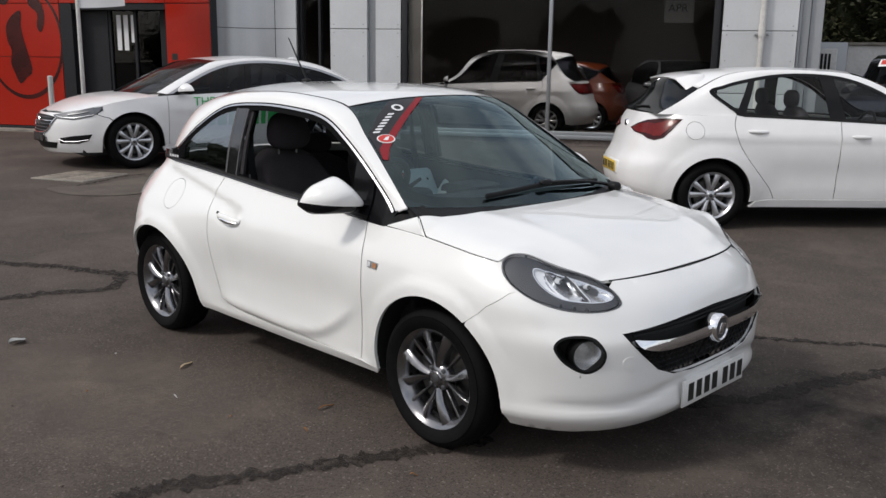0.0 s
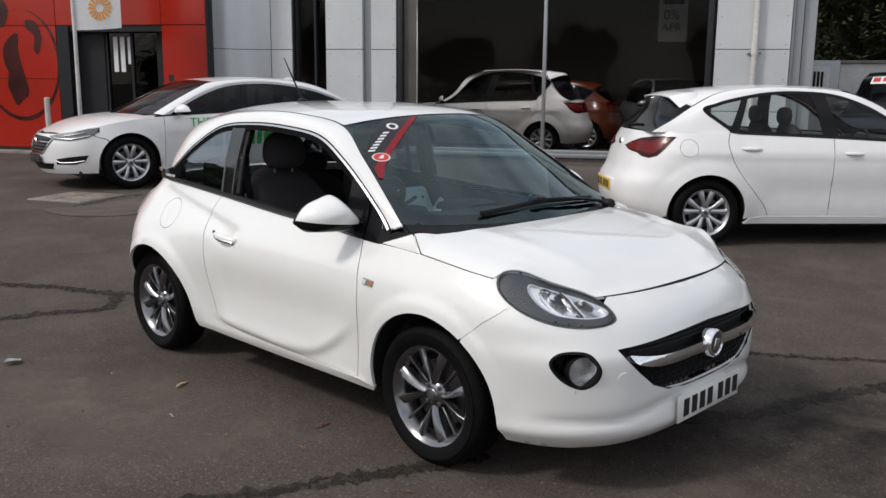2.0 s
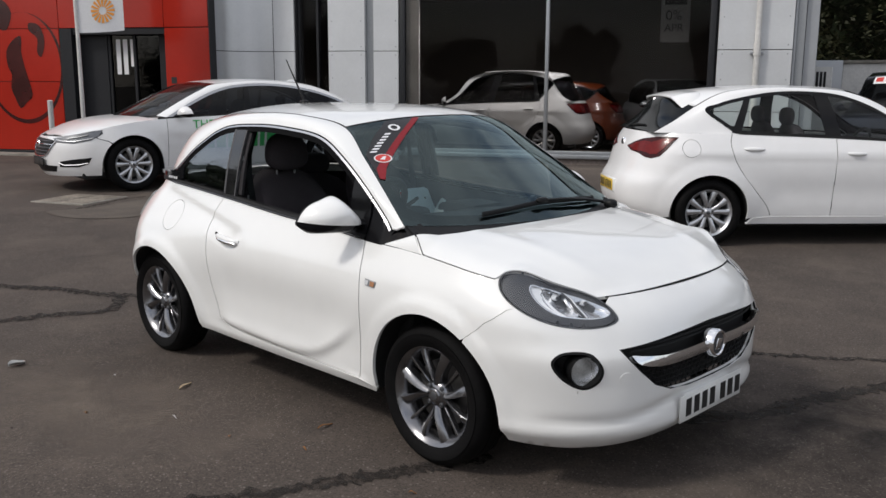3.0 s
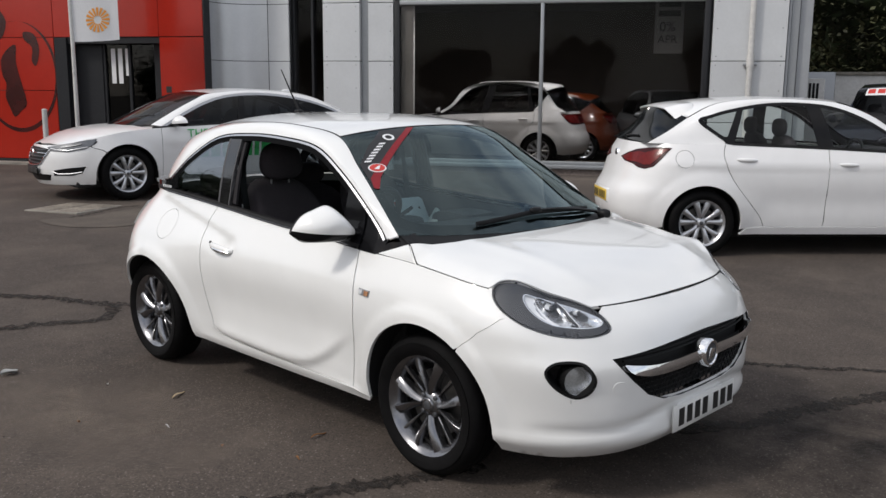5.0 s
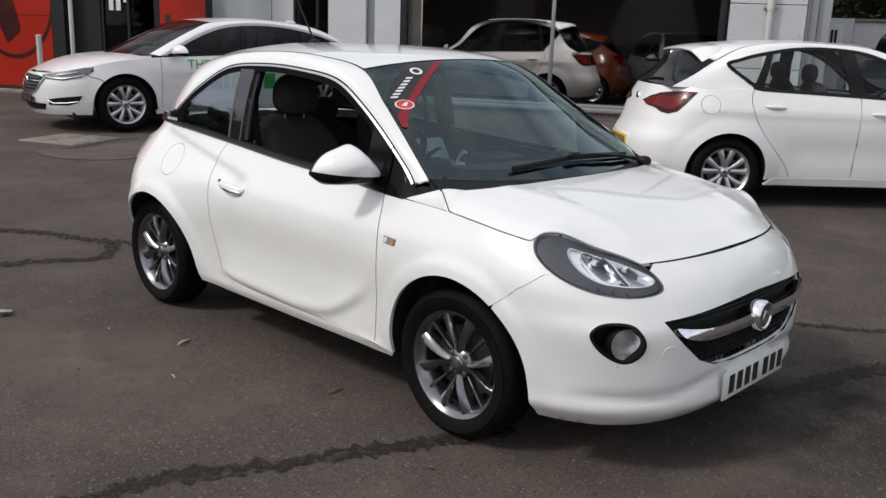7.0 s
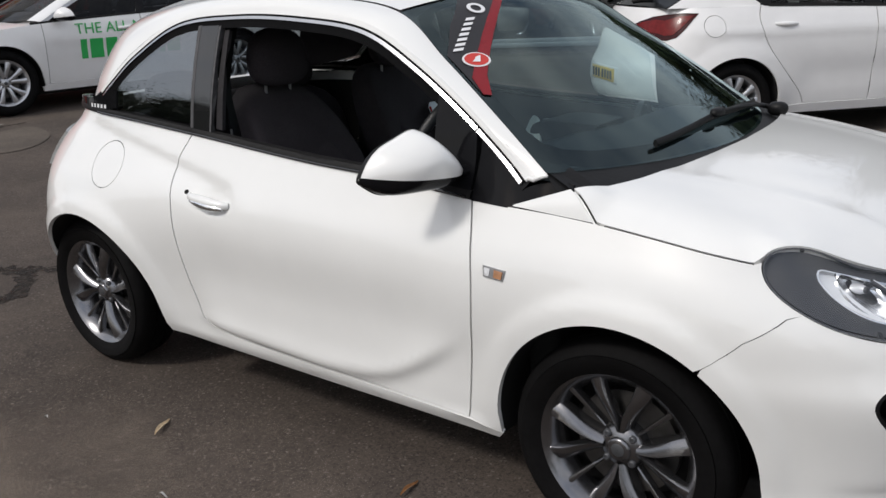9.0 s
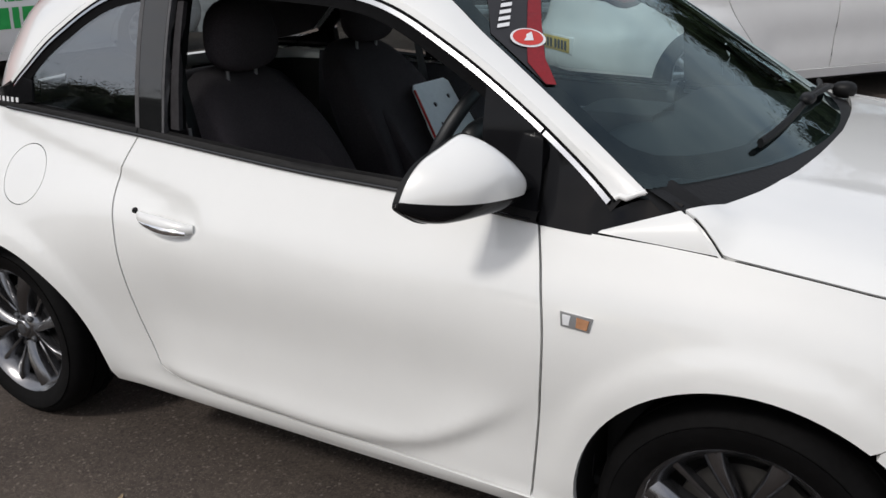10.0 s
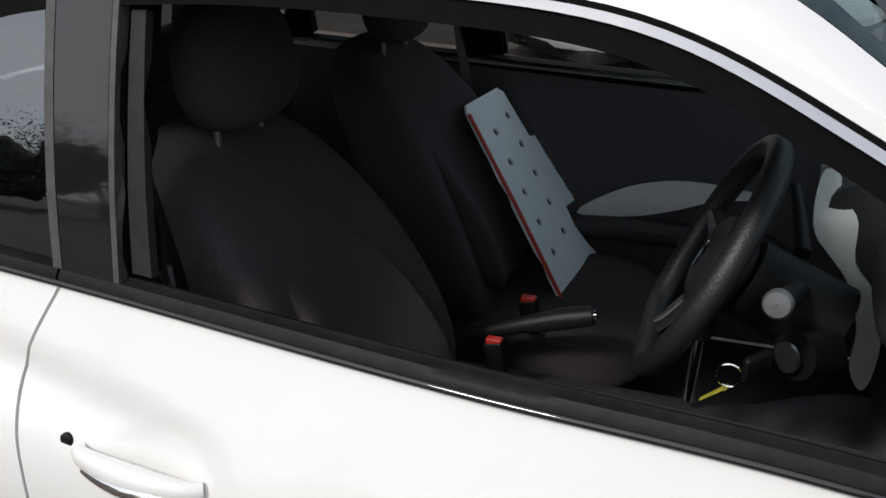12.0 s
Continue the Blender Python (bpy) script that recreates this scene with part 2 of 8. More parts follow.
M_DIVIDER = mat("grey_edging", (0.075, 0.074, 0.077), rough=0.45, spec=0.3, grain=0.2, scale=50)
M_GLASSLAMP = glass("lamp_glass", (0.95, 0.96, 0.97), 0.75)
M_LAMPSMOKE = mat("lamp_smoked_field", (0.052, 0.054, 0.061), rough=0.42, metal=0.1, grain=0.06, scale=20)
M_GLASSDIM = glass("parked_screen_glass", (0.30, 0.30, 0.30), 0.5)
M_GLASSCLEAR = glass("clear_side_glass", (0.84, 0.88, 0.87), 0.5)
M_GLASSDARK = glass("privacy_glass", (0.16, 0.17, 0.18), 0.6)
M_SCREENDARK = mat("dark_rear_screen", (0.008, 0.009, 0.0095), rough=0.08, spec=0.16, grain=0.1, scale=4, stain=0.3, stain_scale=2)
M_SHOWGLASS = glass("showroom_glass", (0.66, 0.65, 0.64), 0.30)


# ---------------------------------------------------------------- building blocks
def part(name, bm, material, parent=None, label="", smooth=True):
    """Links a bmesh as one mesh object, under a thing or a part."""
    me = bpy.data.meshes.new(name)
    bm.normal_update()
    bm.to_mesh(me)
    bm.free()
    if smooth:
        me.shade_smooth()
        me.set_sharp_from_angle(angle=radians(48))
    me.materials.append(material)
    ob = new(name, me)
    if parent is not None:
        ob.parent = parent
    if label:
        tagged(ob, label)
    return ob


def again(ob, name, m, parent):
    """One more piece on the same mesh."""
    o = new(name, ob.data)
    o.parent = parent
    o.matrix_basis = m
    return o


def thing(name, label, category, m=None, group="", kind=""):
    ob = new(name)
    ob.empty_display_size = 0.2
    if m is not None:
        ob.matrix_basis = m
    return tagged(ob, label, category, group, kind)


def box(x0, x1, y0, y1, z0, z1, bevel=0.0, seg=2, bm=None):
    own = bm is None
    bm = bmesh.new() if own else bm
    m = Matrix.Translation(((x0 + x1) / 2, (y0 + y1) / 2, (z0 + z1) / 2)) @ Matrix.Diagonal((x1 - x0, y1 - y0, z1 - z0, 1))
    r = bmesh.ops.create_cube(bm, size=1.0, matrix=m)
    if bevel:
        es = list({e for v in r["verts"] for e in v.link_edges})
        bmesh.ops.bevel(bm, geom=es, offset=bevel, segments=seg, affect="EDGES", profile=0.5)
    return bm


def hexa(corners, bevel=0.0, seg=2, bm=None):
    """A block from eight corners: four below, four above, in the same turn."""
    bm = bm or bmesh.new()
    v = [bm.verts.new(c) for c in corners]
    for f in ((3, 2, 1, 0), (4, 5, 6, 7), (0, 1, 5, 4), (1, 2, 6, 5), (2, 3, 7, 6), (3, 0, 4, 7)):
        bm.faces.new([v[i] for i in f])
    if bevel:
        bmesh.ops.bevel(bm, geom=list({e for q in v for e in q.link_edges}), offset=bevel, segments=seg, affect="EDGES", profile=0.5)
    return bm


def outward(bm):
    """Turns the faces of a sheet over."""
    bmesh.ops.reverse_faces(bm, faces=list(bm.faces))
    return bm


def grid(fn, nu, nv, bm=None, close_u=False):
    bm = bm or bmesh.new()
    rows = [[bm.verts.new(fn(i / nu, j / nv)) for j in range(nv + 1)] for i in range(nu if close_u else nu + 1)]
    for i in range(nu):
        a, b = rows[i], rows[(i + 1) % len(rows)]
        for j in range(nv):
            bm.faces.new((a[j], b[j], b[j + 1], a[j + 1]))
    return bm


def revolve(profile, n=48, bm=None, m=None, axis="y"):
    """A body turned about the y (or z) axis from (radius, along) pairs."""
    def fn(u, v):
        k = v * (len(profile) - 1)
        r, a = profile[int(round(k))]
        c, s = r * math.cos(2 * math.pi * u), r * math.sin(2 * math.pi * u)
        p = Vector((c, a, s)) if axis == "y" else Vector((c, s, a))
        return m @ p if m else p
    return grid(fn, n, len(profile) - 1, bm, close_u=True)


def sweep(points, radius, seg=8, bm=None, closed=False, flat=1.0, up=(0, 0, 1)):
    """A rod along points; radius may be a function of 0..1."""
    bm = bm or bmesh.new()
    pts = [Vector(p) for p in points]
    n = len(pts)
    rings = []
    for i, p in enumerate(pts):
        a = pts[(i - 1) % n] if closed or i else pts[0]
        b = pts[(i + 1) % n] if closed or i < n - 1 else pts[-1]
        d = (b - a).normalized()
        side = d.cross(Vector(up))
        side = side.normalized() if side.length > 1e-4 else d.cross(Vector((0, 1, 0))).normalized()
        top = side.cross(d)
        r = radius(i / max(1, n - 1)) if callable(radius) else radius
        rings.append([bm.verts.new(p + r * (math.cos(2 * math.pi * k / seg) * side + flat * math.sin(2 * math.pi * k / seg) * top)) for k in range(seg)])
    for i in range(n if closed else n - 1):
        a, b = rings[i], rings[(i + 1) % n]
        for k in range(seg):
            bm.faces.new((a[k], a[(k + 1) % seg], b[(k + 1) % seg], b[k]))
    if not closed:
        bm.faces.new(rings[0][::-1])
        bm.faces.new(rings[-1])
    return bm


def spline(pts, per=6, closed=False):
    """A smooth polyline through points of any dimension."""
    n = len(pts)
    out = []
    for i in range(n if closed else n - 1):
        p = [pts[(i + k) % n] if closed else pts[min(n - 1, max(0, i + k))] for k in (-1, 0, 1, 2)]
        for s in range(per):
            t = s / per
            out.append(tuple(0.5 * (2 * b + (c - a) * t + (2 * a - 5 * b + 4 * c - d) * t * t + (3 * b - a - 3 * c + d) * t**3) for a, b, c, d in zip(*p)))
    if not closed:
        out.append(tuple(pts[-1]))
    return out


def blob(fn_radius, centre, nu=32, nv=18, bm=None):
    """A rounded closed body: fn_radius(direction) gives its reach."""
    bm = bm or bmesh.new()
    rows = []
    for j in range(1, nv):
        a = math.pi * j / nv
        rows.append([])
        for i in range(nu):
            b = 2 * math.pi * i / nu
            d = Vector((math.sin(a) * math.cos(b), math.sin(a) * math.sin(b), math.cos(a)))
            rows[-1].append(bm.verts.new(Vector(centre) + fn_radius(d)))
    top, low = bm.verts.new(Vector(centre) + fn_radius(Vector((0, 0, 1)))), bm.verts.new(Vector(centre) + fn_radius(Vector((0, 0, -1))))
    for i in range(nu):
        k = (i + 1) % nu
        bm.faces.new((top, rows[0][i], rows[0][k]))
        bm.faces.new((low, rows[-1][k], rows[-1][i]))
        for j in range(nv - 2):
            bm.faces.new((rows[j][i], rows[j + 1][i], rows[j + 1][k], rows[j][k]))
    return bm


def squircle(sx, sy, sz, p=3.0):
    """Reach of a rounded box with half sizes sx, sy, sz."""
    def fn(d):
        k = (abs(d.x) ** p + abs(d.y) ** p + abs(d.z) ** p) ** (-1 / p)
        return Vector((sx * d.x, sy * d.y, sz * d.z)) * k
    return fn


def within(poly, x, y):
    hit = False
    for (x0, y0), (x1, y1) in zip(poly, poly[1:] + poly[:1]):
        if (y0 > y) != (y1 > y) and x < x0 + (y - y0) / (y1 - y0) * (x1 - x0):
            hit = not hit
    return hit


def fine(poly, h):
    out = []
    for (x0, y0), (x1, y1) in zip(poly, poly[1:] + poly[:1]):
        n = max(1, int(math.hypot(x1 - x0, y1 - y0) / h))
        out += [(x0 + (x1 - x0) * k / n, y0 + (y1 - y0) * k / n) for k in range(n)]
    return out


def sheet(loops, fn, h=0.035, lip=0.012, out_from=(0, 0, 0), bm=None):
    """A pressed panel: the flat outline loops[0] with holes loops[1:], bent by fn(u, v), its edges folded inwards by lip."""
    bm = bm or bmesh.new()
    loops = [fine(l, h) for l in loops]
    pts, edges = [], []
    for l in loops:
        k = len(pts)
        pts += [Vector(p) for p in l]
        edges += [(k + i, k + (i + 1) % len(l)) for i in range(len(l))]
    xs, ys = [p[0] for p in loops[0]], [p[1] for p in loops[0]]
    rim = np.array([tuple(p) for p in pts])
    j, y = 0, min(ys) + h / 2
    while y < max(ys):
        x = min(xs) + (h / 2 if j % 2 else 0)
        while x < max(xs):
            if within(loops[0], x, y) and not any(within(l, x, y) for l in loops[1:]) and np.hypot(rim[:, 0] - x, rim[:, 1] - y).min() > 0.55 * h:
                pts.append(Vector((x, y)))
            x += h
        y += h * 0.87
        j += 1
    vs, _, fs, _, _, _ = delaunay_2d_cdt(pts, edges, [], 0, 1e-6)
    made = [bm.verts.new(fn(p.x, p.y)) for p in vs]
    faces = []
    for f in fs:
        cx, cy = sum(vs[i].x for i in f) / 3, sum(vs[i].y for i in f) / 3
        if within(loops[0], cx, cy) and not any(within(l, cx, cy) for l in loops[1:]):
            faces.append(bm.faces.new([made[i] for i in f]))
    bm.normal_update()
    ref = Vector(out_from)
    if sum(f.normal.dot(f.calc_center_median() - ref) for f in faces) < 0:
        bmesh.ops.reverse_faces(bm, faces=faces)
        bm.normal_update()
    if lip:
        near = {}
        for v in made:
            near[(round(v.co.x, 5), round(v.co.y, 5), round(v.co.z, 5))] = v.normal.copy()
        for l in loops:
            ring = []
            for p in l:
                c = Vector(fn(*p))
                nrm = near.get((round(c.x, 5), round(c.y, 5), round(c.z, 5)), Vector((0, 0, 1)))
                ring.append((bm.verts.new(c), bm.verts.new(c - nrm * lip)))
            for a, b in zip(ring, ring[1:] + ring[:1]):
                bm.faces.new((a[0], b[0], b[1], a[1]))
    for v in [v for v in bm.verts if not v.link_faces]:
        bm.verts.remove(v)
    return bm


def both(bm):
    """Adds the mirror image across the middle plane y = 0."""
    d = bmesh.ops.duplicate(bm, geom=list(bm.verts) + list(bm.edges) + list(bm.faces))
    vs = [g for g in d["geom"] if isinstance(g, bmesh.types.BMVert)]
    fs = [g for g in d["geom"] if isinstance(g, bmesh.types.BMFace)]
    for v in vs:
        v.co.y = -v.co.y
    bmesh.ops.reverse_faces(bm, faces=fs)
    bmesh.ops.remove_doubles(bm, verts=[v for v in bm.verts if abs(v.co.y) < 0.0015], dist=0.002)
    return bm


def arc(cx, cy, r, a0, a1, n=24):
    return [(cx + r * math.cos(radians(a0 + (a1 - a0) * k / n)), cy + r * math.sin(radians(a0 + (a1 - a0) * k / n))) for k in range(n + 1)]


def ring2(cx, cy, r, n=28, ry=None):
    return [(cx + r * math.cos(2 * math.pi * k / n), cy + (ry or r) * math.sin(2 * math.pi * k / n)) for k in range(n)]


def words(text, size, material, m, parent=None, name="lettering", thick=0.001, label=""):
    c = bpy.data.curves.new(name, "FONT")
    c.body, c.size, c.extrude = text, size, thick
    c.align_x = "LEFT"
    c.materials.append(material)
    ob = new(name, c)
    ob.parent = parent
    ob.matrix_basis = m
    if label:
        tagged(ob, label)
    return ob


def rise(x, y):
    """The yard climbs very slightly towards the showroom, by a slope set to fit the camera's view."""
    s = -0.70 * x + 0.714 * y
    return 0.0195 * max(0.0, min(s, 9.3) - 1.2)

def cr(pts):
    """A smooth curve through a few (x, y) pairs, as a function of x."""
    xs = [p[0] for p in pts]
    ys = [p[1] for p in pts]
    n = len(xs)
    d = [(ys[i + 1] - ys[i]) / (xs[i + 1] - xs[i]) for i in range(n - 1)]
    m = [d[0]] + [(d[i - 1] + d[i]) / 2 for i in range(1, n - 1)] + [d[-1]]

    def curve(x):
        if x <= xs[0]:
            return ys[0] + m[0] * (x - xs[0])
        if x >= xs[-1]:
            return ys[-1] + m[-1] * (x - xs[-1])
        i = max(k for k in range(n - 1) if xs[k] <= x)
        h = xs[i + 1] - xs[i]
        t = (x - xs[i]) / h
        return ((2 * t**3 - 3 * t**2 + 1) * ys[i] + (t**3 - 2 * t**2 + t) * h * m[i]
                + (3 * t**2 - 2 * t**3) * ys[i + 1] + (t**3 - t**2) * h * m[i + 1])
    return curve


def hump(u):
    return math.exp(-u * u)


def step(u):
    u = min(1.0, max(0.0, u))
    return u * u * (3 - 2 * u)


class Shell:
    """The lower skin of a car: at a height z, straight flanks that run into rounded ends. q unrolls it: along the flank q is x."""

    def __init__(self, width, nose, tail, xf, xr, nf, nr, lf, lr, dent, blunt=None):
        self.blunt = blunt
        self.width, self.nose, self.tail, self.xf, self.xr = width, nose, tail, xf, xr
        self.nf, self.nr, self.lf, self.lr, self.dent = nf, nr, lf, lr, dent

    def q(self, x, z):
        if x > self.xf:
            r = min(1.0, (x - self.xf) / (self.nose(z) - self.xf))
            return self.xf + self.lf * (1 - math.acos(r ** (self.nf / 2)) / (math.pi / 2))
        if x < self.xr:
            r = min(1.0, (self.xr - x) / (self.xr - self.tail(z)))
            return self.xr - self.lr * (1 - math.acos(r ** (self.nr / 2)) / (math.pi / 2))
        return x

    def fuller(self, x, y, z, w, c):
        """Moves a place of the rounded end outwards to a fuller plan curve, whose power and length blunt(z) gives."""
        n, length = self.blunt(z)
        dx, dy, lo, hi = 0.42 + 0.58 * c, 0.91 * (1 - c), -0.10, 0.16
        for _ in range(16):
            k = (lo + hi) / 2
            f = (max(0.0, x + dx * k - self.xf) / (length - self.xf)) ** n + (max(0.0, y + dy * k) / w) ** n
            lo, hi = (k, hi) if f < 1 else (lo, k)
        return x + dx * lo, y + dy * lo

    def at(self, q, z, side=-1, off=0.0):
        w = self.width(z)
        x, y = q, w
        if q > self.xf:
            a = math.pi / 2 * max(0.0, 1 - (q - self.xf) / self.lf)
            x = self.xf + (self.nose(z) - self.xf) * max(0.0, math.cos(a)) ** (2 / self.nf)
            y = w * math.sin(a) ** (2 / self.nf)
            if self.blunt:
                x, y = self.fuller(x, y, z, w, step((q - self.xf - 0.6 * self.lf) / (0.4 * self.lf)))
        elif q < self.xr:
            a = math.pi / 2 * max(0.0, 1 - (self.xr - q) / self.lr)
            x = self.xr + (self.tail(z) - self.xr) * max(0.0, math.cos(a)) ** (2 / self.nr)
            y = w * math.sin(a) ** (2 / self.nr)
        d = self.dent(x, z) * min(1.0, y / 0.6)
        k = 0.0
        if q > self.xf:
            k = step((q - self.xf) / self.lf)
            d = d if q < self.xf + 0.5 * self.lf else 0.0
        elif q < self.xr:
            k = -step((self.xr - q) / self.lr)
            d = d if q > self.xr - 0.5 * self.lr else 0.0
        a = math.pi / 2 * k
        return (x - off * math.sin(a), side * (y - d - off * math.cos(a)), z)


# ---------------------------------------------------------------- cars: shared forms
class Top:
    """The glazed upper body: a is the outline over the side windows, b the edge of windscreen and roof, c the middle line.
    Places 0 to 3 are the windscreen, 3 to 7 the roof, 7 to 9 the rear screen."""

    def __init__(self, shell, a, b, c, yu, zt):
        self.shell, self.yu, self.zt = shell, yu, zt
        self.ax, self.az = cr([(i, p[0]) for i, p in enumerate(a)]), cr([(i, p[1]) for i, p in enumerate(a)])
        self.b = [cr([(i, p[k]) for i, p in enumerate(b)]) for k in range(3)]
        self.cx, self.cz = cr([(i, p[0]) for i, p in enumerate(c)]), cr([(i, p[1]) for i, p in enumerate(c)])

    def side(self, x, z, s=-1, off=0.0):
        y, h = self.yu(z), self.shell
        if x < h.xr:
            r = min(0.995, (h.xr - x) / (h.xr - h.tail(self.zt)))
            y *= (1 - r**h.nr) ** (1 / h.nr)
        return (x, s * (y + off), z)

    def over(self, t, u, off=0.0):
        bx, by, bz = (f(t) for f in self.b)
        k = abs(u)
        return (self.cx(t) + (bx - self.cx(t)) * k**2, by * u, self.cz(t) + (bz - self.cz(t)) * k**2.3 + off)

    def band(self, t, v, s=-1, off=0.0):
        ax, ay, az = self.side(self.ax(t), self.az(t), 1)
        bx, by, bz = (f(t) for f in self.b)
        mx, my, mz = (ax + bx) / 2, ay + 0.22 * (by - ay), az + 0.85 * (bz - az)
        w = ((1 - v) ** 2, 2 * v * (1 - v), v * v)
        y = w[0] * ay + w[1] * my + w[2] * by
        return (w[0] * ax + w[1] * mx + w[2] * bx, s * (y + off), w[0] * az + w[1] * mz + w[2] * bz)

    def outline(self, t0=0.0, t1=9.0, n=64, inset=0.0):
        pts = [(self.ax(t0 + (t1 - t0) * k / n), self.az(t0 + (t1 - t0) * k / n)) for k in range(n + 1)]
        out = []
        for i, p in enumerate(pts):
            a, b = pts[max(0, i - 1)], pts[min(n, i + 1)]
            dx, dz = b[0] - a[0], b[1] - a[1]
            l = math.hypot(dx, dz) or 1
            out.append((p[0] - dz / l * inset, p[1] + dx / l * inset))
        return out

    def ribbon(self, lo, hi, s, off, t0=0.0, t1=9.0, thick=0.006, lean=0.0):
        """A raised strip that follows the window outline between two insets."""
        bm = bmesh.new()
        a, b = self.outline(t0, t1, 72, lo), self.outline(t0, t1, 72, hi)
        def fn(u, v):
            i = int(round(u * 72))
            k = [(a, off - thick), (a, off - 0.35 * lean), (b, off + lean), (b, off - thick)][int(round(v * 3))]
            return self.side(*k[0][i], s, k[1])
        return grid(fn, 72, 3, bm)


def glazed(car, top, paint, rear_glass, fabric, screen, foot=0.0):
    """Windscreen, roof, rear screen, pillars and lining, common to all the cars."""
    pane = part("windscreen", outward(grid(lambda u, v: top.over(0.02 + 2.96 * u, 2 * v - 1), 20, 28)), screen, car, "tinted laminated windscreen")
    pane.visible_shadow = False
    def frit(u, v):
        # a closed dark border printed on the inside of the glass
        a = 2 * math.pi * u
        def rr(k):
            c, s = math.cos(a), math.sin(a)
            q = (abs(c) ** 9 + abs(s) ** 9) ** (-1 / 9)
            return c * q * k, s * q * k
        x1, y1 = rr(1.0)
        x0, y0 = rr(1.0)
        x0, y0 = x0 * 0.94, (y0 * 0.95 if y0 > 0 else y0 * 0.83)
        x, y = x0 + (x1 - x0) * v, y0 + (y1 - y0) * v
        return top.over(1.5 + 1.47 * y, max(-1, min(1, x)), -0.004)
    part("windscreen_border", grid(frit, 72, 3, close_u=True), M_MATTE, car)
    part("roof", grid(lambda u, v: top.over(3.03 + 3.94 * u, (2 * v - 1) * 0.985), 36, 30), paint, car)
    part("headlining", grid(lambda u, v: top.over(3.0 + 4.0 * u, 2 * v - 1, -0.03), 16, 12), fabric, car)
    part("rear_screen", outward(grid(lambda u, v: top.over(7.03 + 1.94 * u, 2 * v - 1), 12, 20)), rear_glass, car)
    for s in (-1, 1):
        part("roof_pillar", grid(lambda u, v: top.band(foot + (9 - foot) * u, 0.02 + 0.96 * v, s), 80, 12), paint, car)
        part("pillar_lining", grid(lambda u, v: top.band(9 * u, v, s, -0.028), 40, 6), fabric, car)


def blade(stations):
    """A spoke with a faceted face. Stations: (place on the axis line, half width, depth, tilt of the face)."""
    bm = bmesh.new()
    rings = []
    for c, half, deep, tilt in stations:
        out = Vector((c.x, 0, c.z)).normalized()
        tan = Vector((-out.z, 0, out.x))
        rings.append([bm.verts.new(c + tan * (half * ty) + Vector((0, dy * deep + tilt * ty, 0)))
                      for ty, dy in ((-1.15, 1.0), (-1.0, 0.12), (-0.86, 0.0), (0.0, -0.10), (0.86, 0.0), (1.0, 0.12), (1.15, 1.0))])
    for p, q in zip(rings, rings[1:]):
        for j in range(6):
            bm.faces.new((p[j], p[j + 1], q[j + 1], q[j]))
    return bm


def paired_spoke(rim_r, w, pairs, k):
    a = k * math.pi / pairs * 0.46 + math.pi / 2
    st = []
    for i in range(9):
        t = i / 8
        q, aa = 0.045 + (rim_r - 0.048) * t, a - k * 0.13 * (1 - t) ** 2
        d = -w * (0.62 + 0.13 * math.sin(math.pi * t * 0.9) + 0.12 * t)
        st.append((Vector((q * math.cos(aa), d, q * math.sin(aa))), 0.0135 + 0.018 * t**1.4 + 0.007 * (1 - t) ** 4, 0.036 - 0.012 * t, 0.0))
    return blade(st)


def fork_blade(rim_r, w, k):
    """One arm of a fork: it leaves the nave beside its twin and sweeps out to the rim, its face twisted."""
    st = []
    for i in range(11):
        t = i / 10
        q = 0.046 + (rim_r - 0.050) * t
        aa = math.pi / 2 + k * (0.20 + 0.15 * step(t * 1.2))
        d = -w * (0.60 + 0.10 * math.sin(math.pi * t) + 0.18 * t)
        st.append((Vector((q * math.cos(aa), d, q * math.sin(aa))), 0.0100 + 0.0125 * t, 0.040 - 0.014 * t, k * (0.009 - 0.001 * t)))
    return blade(st)


def slim_blade(rim_r, w):
    st = []
    for i in range(7):
        t = i / 6
        q = 0.066 + (rim_r - 0.070) * t
        st.append((Vector((0, -w * (0.52 + 0.26 * t), q)), 0.004 + 0.0045 * t, 0.022, 0.0))
    return blade(st)


def again_all(bm, name, material, rim, n, start):
    """n alike spokes round the rim on one mesh."""
    first = part(name, bm, material, rim)
    first.matrix_basis = Matrix.Rotation(start, 4, "Y")
    for p in range(1, n):
        again(first, name, Matrix.Rotation(start + 2 * math.pi * p / n, 4, "Y"), rim)


